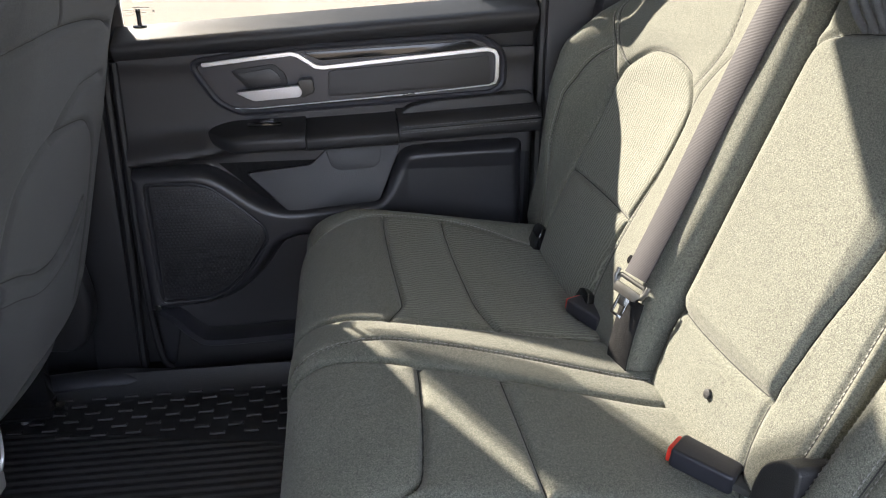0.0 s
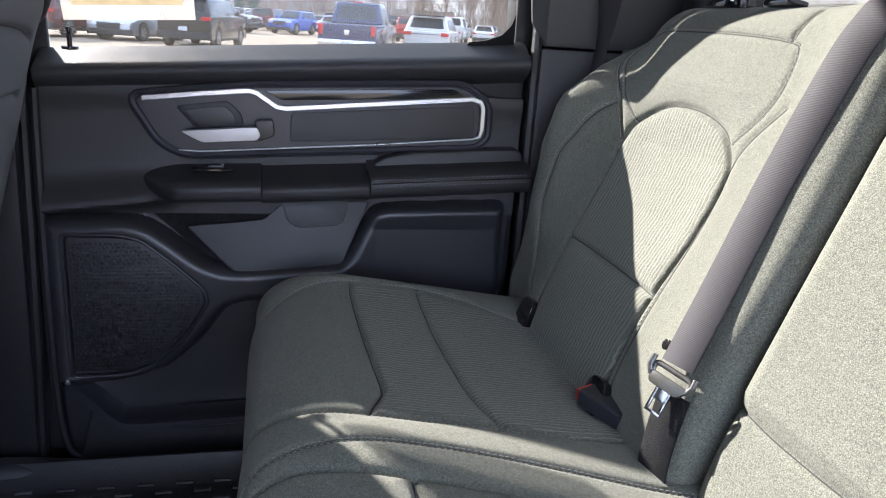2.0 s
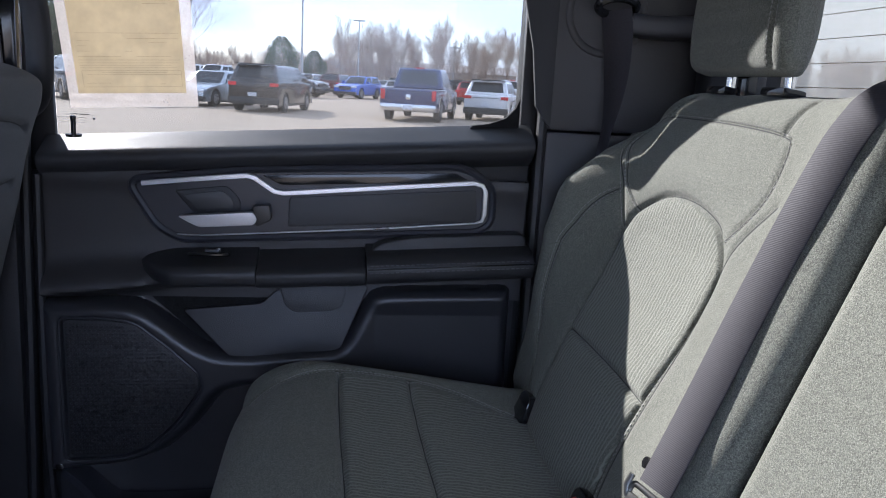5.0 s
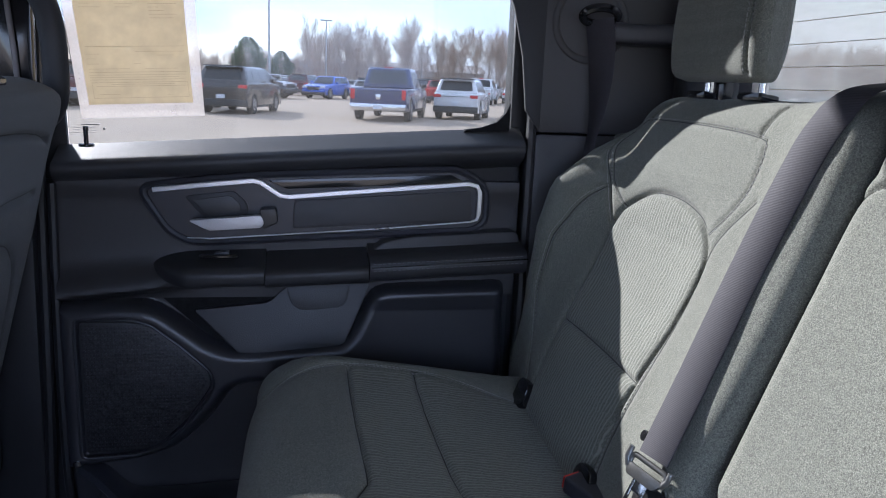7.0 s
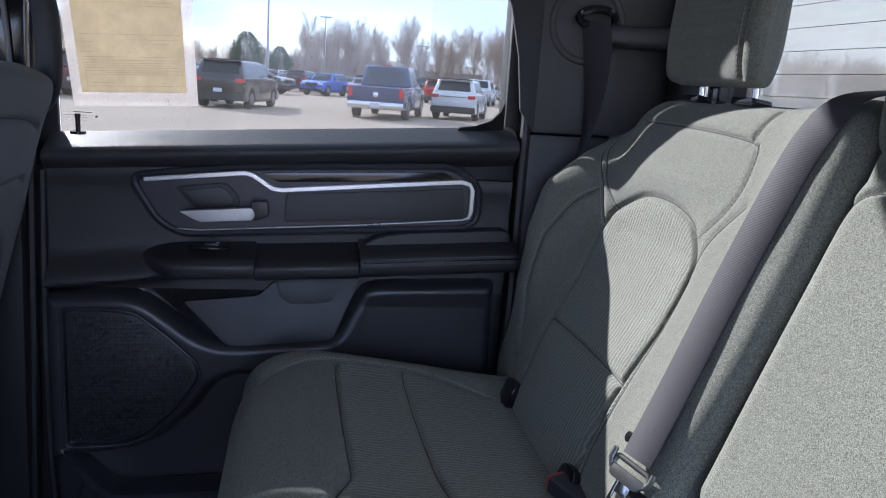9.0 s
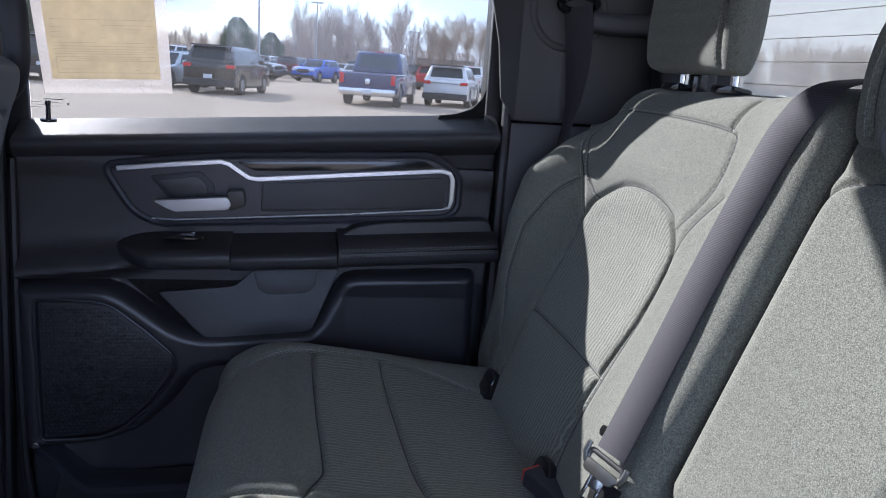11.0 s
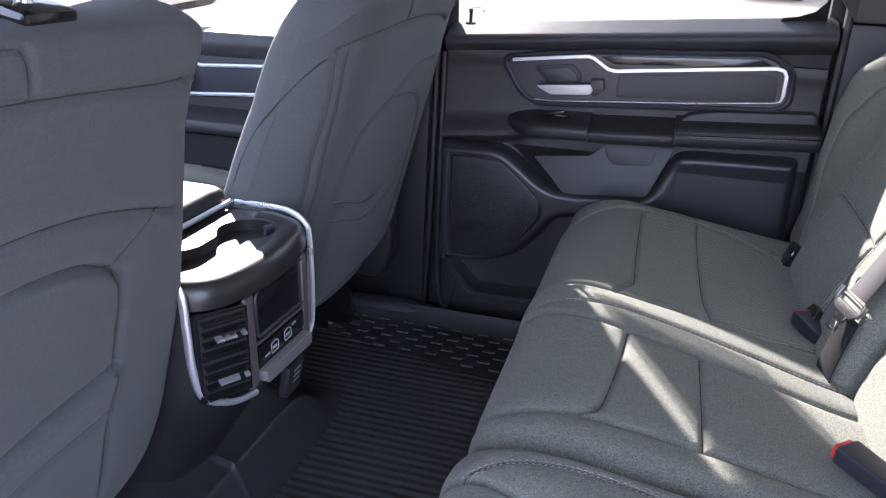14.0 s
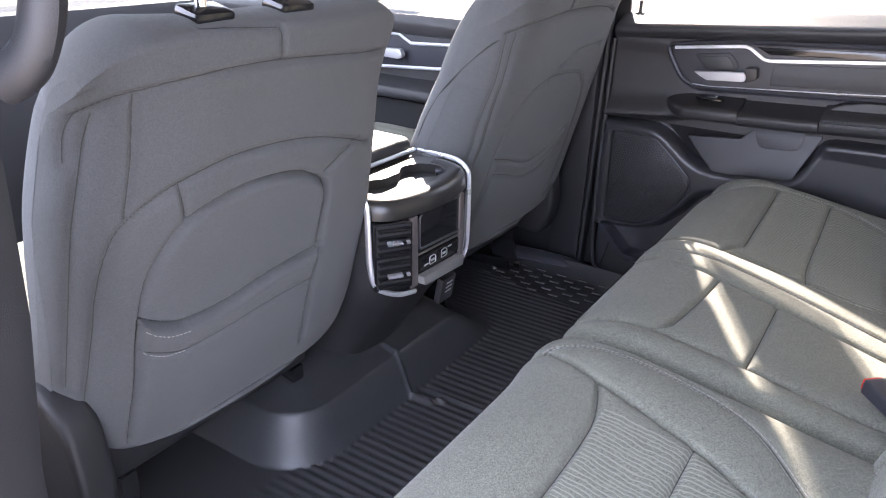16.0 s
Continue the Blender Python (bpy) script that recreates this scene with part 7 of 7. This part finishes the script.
def bare_tree(seed, height, spread, label):
    """A leafless tree: tapering trunk, limbs, and several orders of fine twigs."""
    random.seed(seed)
    tv, tf, cv, cf = [], [], [], []
    steps, kids, share = (8, 4, 3, 1), (3, 3, 2, 0), (1.0, 0.52, 0.48, 0.60)

    def grow(p, d, length, r, order):
        n = steps[order]
        for i in range(n):
            wob = 0.05 if order == 0 else 0.16
            d = (d + Vector((random.gauss(0, wob), random.gauss(0, wob), random.gauss(0.06, 0.05)))).normalized()
            q = p + d * (length / n)
            r1 = max(r * (0.86 if order == 0 else 0.78), 0.007)
            twig_mesh(tv if order < 2 else cv, tf if order < 2 else cf, p, q, r, r1)
            p, r = q, r1
            if order < 3 and not (order == 0 and i < 2):
                for _ in range(kids[order]):
                    turn = random.uniform(0, 2 * math.pi)
                    a = d.orthogonal().normalized()
                    side = a * math.cos(turn) + d.cross(a) * math.sin(turn)
                    nd = (d * random.uniform(0.8, 1.2) + side * spread * 0.9 * random.uniform(0.8, 1.3) + Vector((0, 0, 0.30))).normalized()
                    left = 1.0 - 0.38 * i / n
                    grow(p, nd, length * share[order + 1] * left * random.uniform(0.75, 1.15), max(r * 0.42, 0.009), order + 1)
    grow(Vector((0, 0, 0)), Vector((0, 0, 1)), height * 0.86, height * 0.012, 0)
    t = thing("bare_tree", label, "tree", "bare winter trees")
    link("trunk", tv, tf, M_BARK, t, "", None, True, 60)
    tagged(link("crown", cv, cf, M_TWIG, t, "fine leafless twigs", None, False), kind="stuff")
    return t


def evergreen(seed, height, width):
    random.seed(seed)
    t = thing("evergreen_tree", "dense dark green conifer at the car park edge", "tree", "conifers")
    part("trunk", cylinder((0, 0, 0), (0, 0, height * 0.9), 0.16, 8, 0.04), M_BARK, t)
    V, F = [], []
    for i in range(5200):
        u = random.random() ** 0.75
        z = height * (0.08 + 0.90 * (1 - u))
        rad = width / 2 * math.sin(math.pi * min(0.97, 0.06 + 0.84 * u)) ** 1.1 * (0.55 + 0.5 * random.random())
        a = random.uniform(0, 2 * math.pi)
        rad *= 1 + 0.13 * math.sin(3 * a + z * 2.2) + 0.10 * math.sin(7 * a - z * 3.4)
        c = Vector((rad * math.cos(a), rad * math.sin(a), z))
        o = Vector((math.cos(a), math.sin(a), 0.25)).normalized() * random.uniform(0.12, 0.24)
        s = Vector((-math.sin(a), math.cos(a), random.uniform(-0.4, 0.4))) * random.uniform(0.04, 0.08)
        k = len(V)
        V += [tuple(c - s), tuple(c + s), tuple(c + o), tuple(c + o * 0.5 + Vector((0, 0, 0.08)))]
        F += [(k, k + 1, k + 3), (k + 1, k + 2, k + 3), (k + 2, k, k + 3)]
    tagged(link("crown", V, F, M_NEEDLE, t, "dark needled branches", None, False), kind="stuff")
    return t


b1 = bare_tree(3, 11.5, 1.0, "tall leafless tree with grey-brown twigs")
b1.matrix_basis = pose(-15.0, 82.0, GROUND)
b2 = bare_tree(8, 8.2, 0.62, "slim leafless tree in a far row")
b2.matrix_basis = pose(14.0, 106.0, GROUND)
b3 = bare_tree(15, 7.8, 0.74, "leafless tree in a far row")
b3.matrix_basis = pose(24.0, 108.0, GROUND)
random.seed(21)
x = -48.0
while x < 112:
    x += random.uniform(0.45, 0.95)
    sc = random.uniform(0.70, 1.0)
    if -27 < x < 0:
        sc *= 0.55
    copy_thing(random.choice((b2, b3, b2)), pose(x, 108 + random.uniform(-7, 12), GROUND - 0.05, 0, 0, random.uniform(0, 360)) @ Matrix.Diagonal((sc, sc, sc, 1)))
e1 = evergreen(5, 5.4, 3.4)
e1.matrix_basis = pose(-5.6, 84.0, GROUND)
for x, y, s in ((-2.6, 98.0, 0.85), (-33.0, 88.0, 2.0), (-37.5, 92.0, 2.3), (-30.5, 95.0, 1.7), (-42.0, 90.0, 2.1)):
    copy_thing(e1, pose(x, y, GROUND, 0, 0, x * 7) @ Matrix.Diagonal((s, s, s, 1)))
# undergrowth along the far edge
random.seed(31)
V, F = [], []
for i in range(30000):
    p = Vector((random.uniform(-75, 150), 116 + random.uniform(-5, 14), GROUND))
    stand = 0.75 + 0.25 * math.sin(p.x * 0.31) * math.sin(p.x * 0.113 + 1.0)
    h = (random.uniform(0.8, 3.2) if i % 2 else random.uniform(2.6, 7.6)) * stand
    twig_mesh(V, F, p, p + Vector((random.gauss(0, 0.16), random.gauss(0, 0.16), 1)) * h, 0.036, 0.010)
tagged(link("undergrowth", V, F, M_TWIG, None, "tangled brown winter undergrowth behind the cars", None, False), "tangled brown winter undergrowth behind the cars", "undergrowth", kind="stuff")

# ---- light poles and far buildings ----
M_POLE = material("galvanised_pole", (0.42, 0.43, 0.44), 0.5, 0.6)


def light_pole(x, y, h):
    p = thing("light_pole", "slim grey car park light pole", "light pole", "light poles", at=(x, y, GROUND))
    part("post", cylinder((0, 0, 0.6), (0, 0, h), 0.11, 12, 0.07), M_POLE, p)
    part("footing", cylinder((0, 0, 0), (0, 0, 0.65), 0.3, 16, None, 0.03), M_GROUND, p, "concrete footing")
    part("lamp_head", box(-0.75, 0.75, -0.18, 0.18, h - 0.05, h + 0.12, 0.04), M_POLE, p)
    return p


light_pole(-2.9, 70.0, 9.3), light_pole(2.9, 101.0, 8.6), light_pole(17.0, 112.0, 6.5), light_pole(46.0, 80.0, 9.0)
M_SIDING = material("pale_metal_siding", (0.50, 0.52, 0.55), 0.6, 0, 0.4, 0.08, 0.5)
M_ROOF = material("tan_grey_roof", (0.34, 0.30, 0.27), 0.8, 0, 0.3, 0.15, 0.8)


def far_building(x, y, w, d, h, roof, label):
    b = thing("far_building", label, "building", "far buildings", at=(x, y, GROUND))
    part("wall", box(-w / 2, w / 2, -d / 2, d / 2, 0, h, 0), M_SIDING, b)
    part("roof", plate([(-d / 2 - 0.4, h), (d / 2 + 0.4, h), (0, h + roof)], -w / 2 - 0.4, w / 2 + 0.4, "x", 0), M_ROOF if roof > 0.6 else M_SIDING, b)
    n = int(w / 3)
    for i in range(n):
        part("window", box(-w / 2 + 1.0 + i * 3.0, -w / 2 + 2.4 + i * 3.0, -d / 2 - 0.03, -d / 2 + 0.05, h * 0.40, h * 0.75, 0), M_CARGLASS, b)


far_building(19.0, 128.0, 20, 9, 3.2, 1.3, "low pale building with a tan roof")
far_building(5.5, 130.0, 16, 9, 4.0, 0.3, "low pale flat-roofed building")
far_building(-62.0, 62.0, 26, 12, 3.4, 1.6, "low building with a tan roof beside the car park")
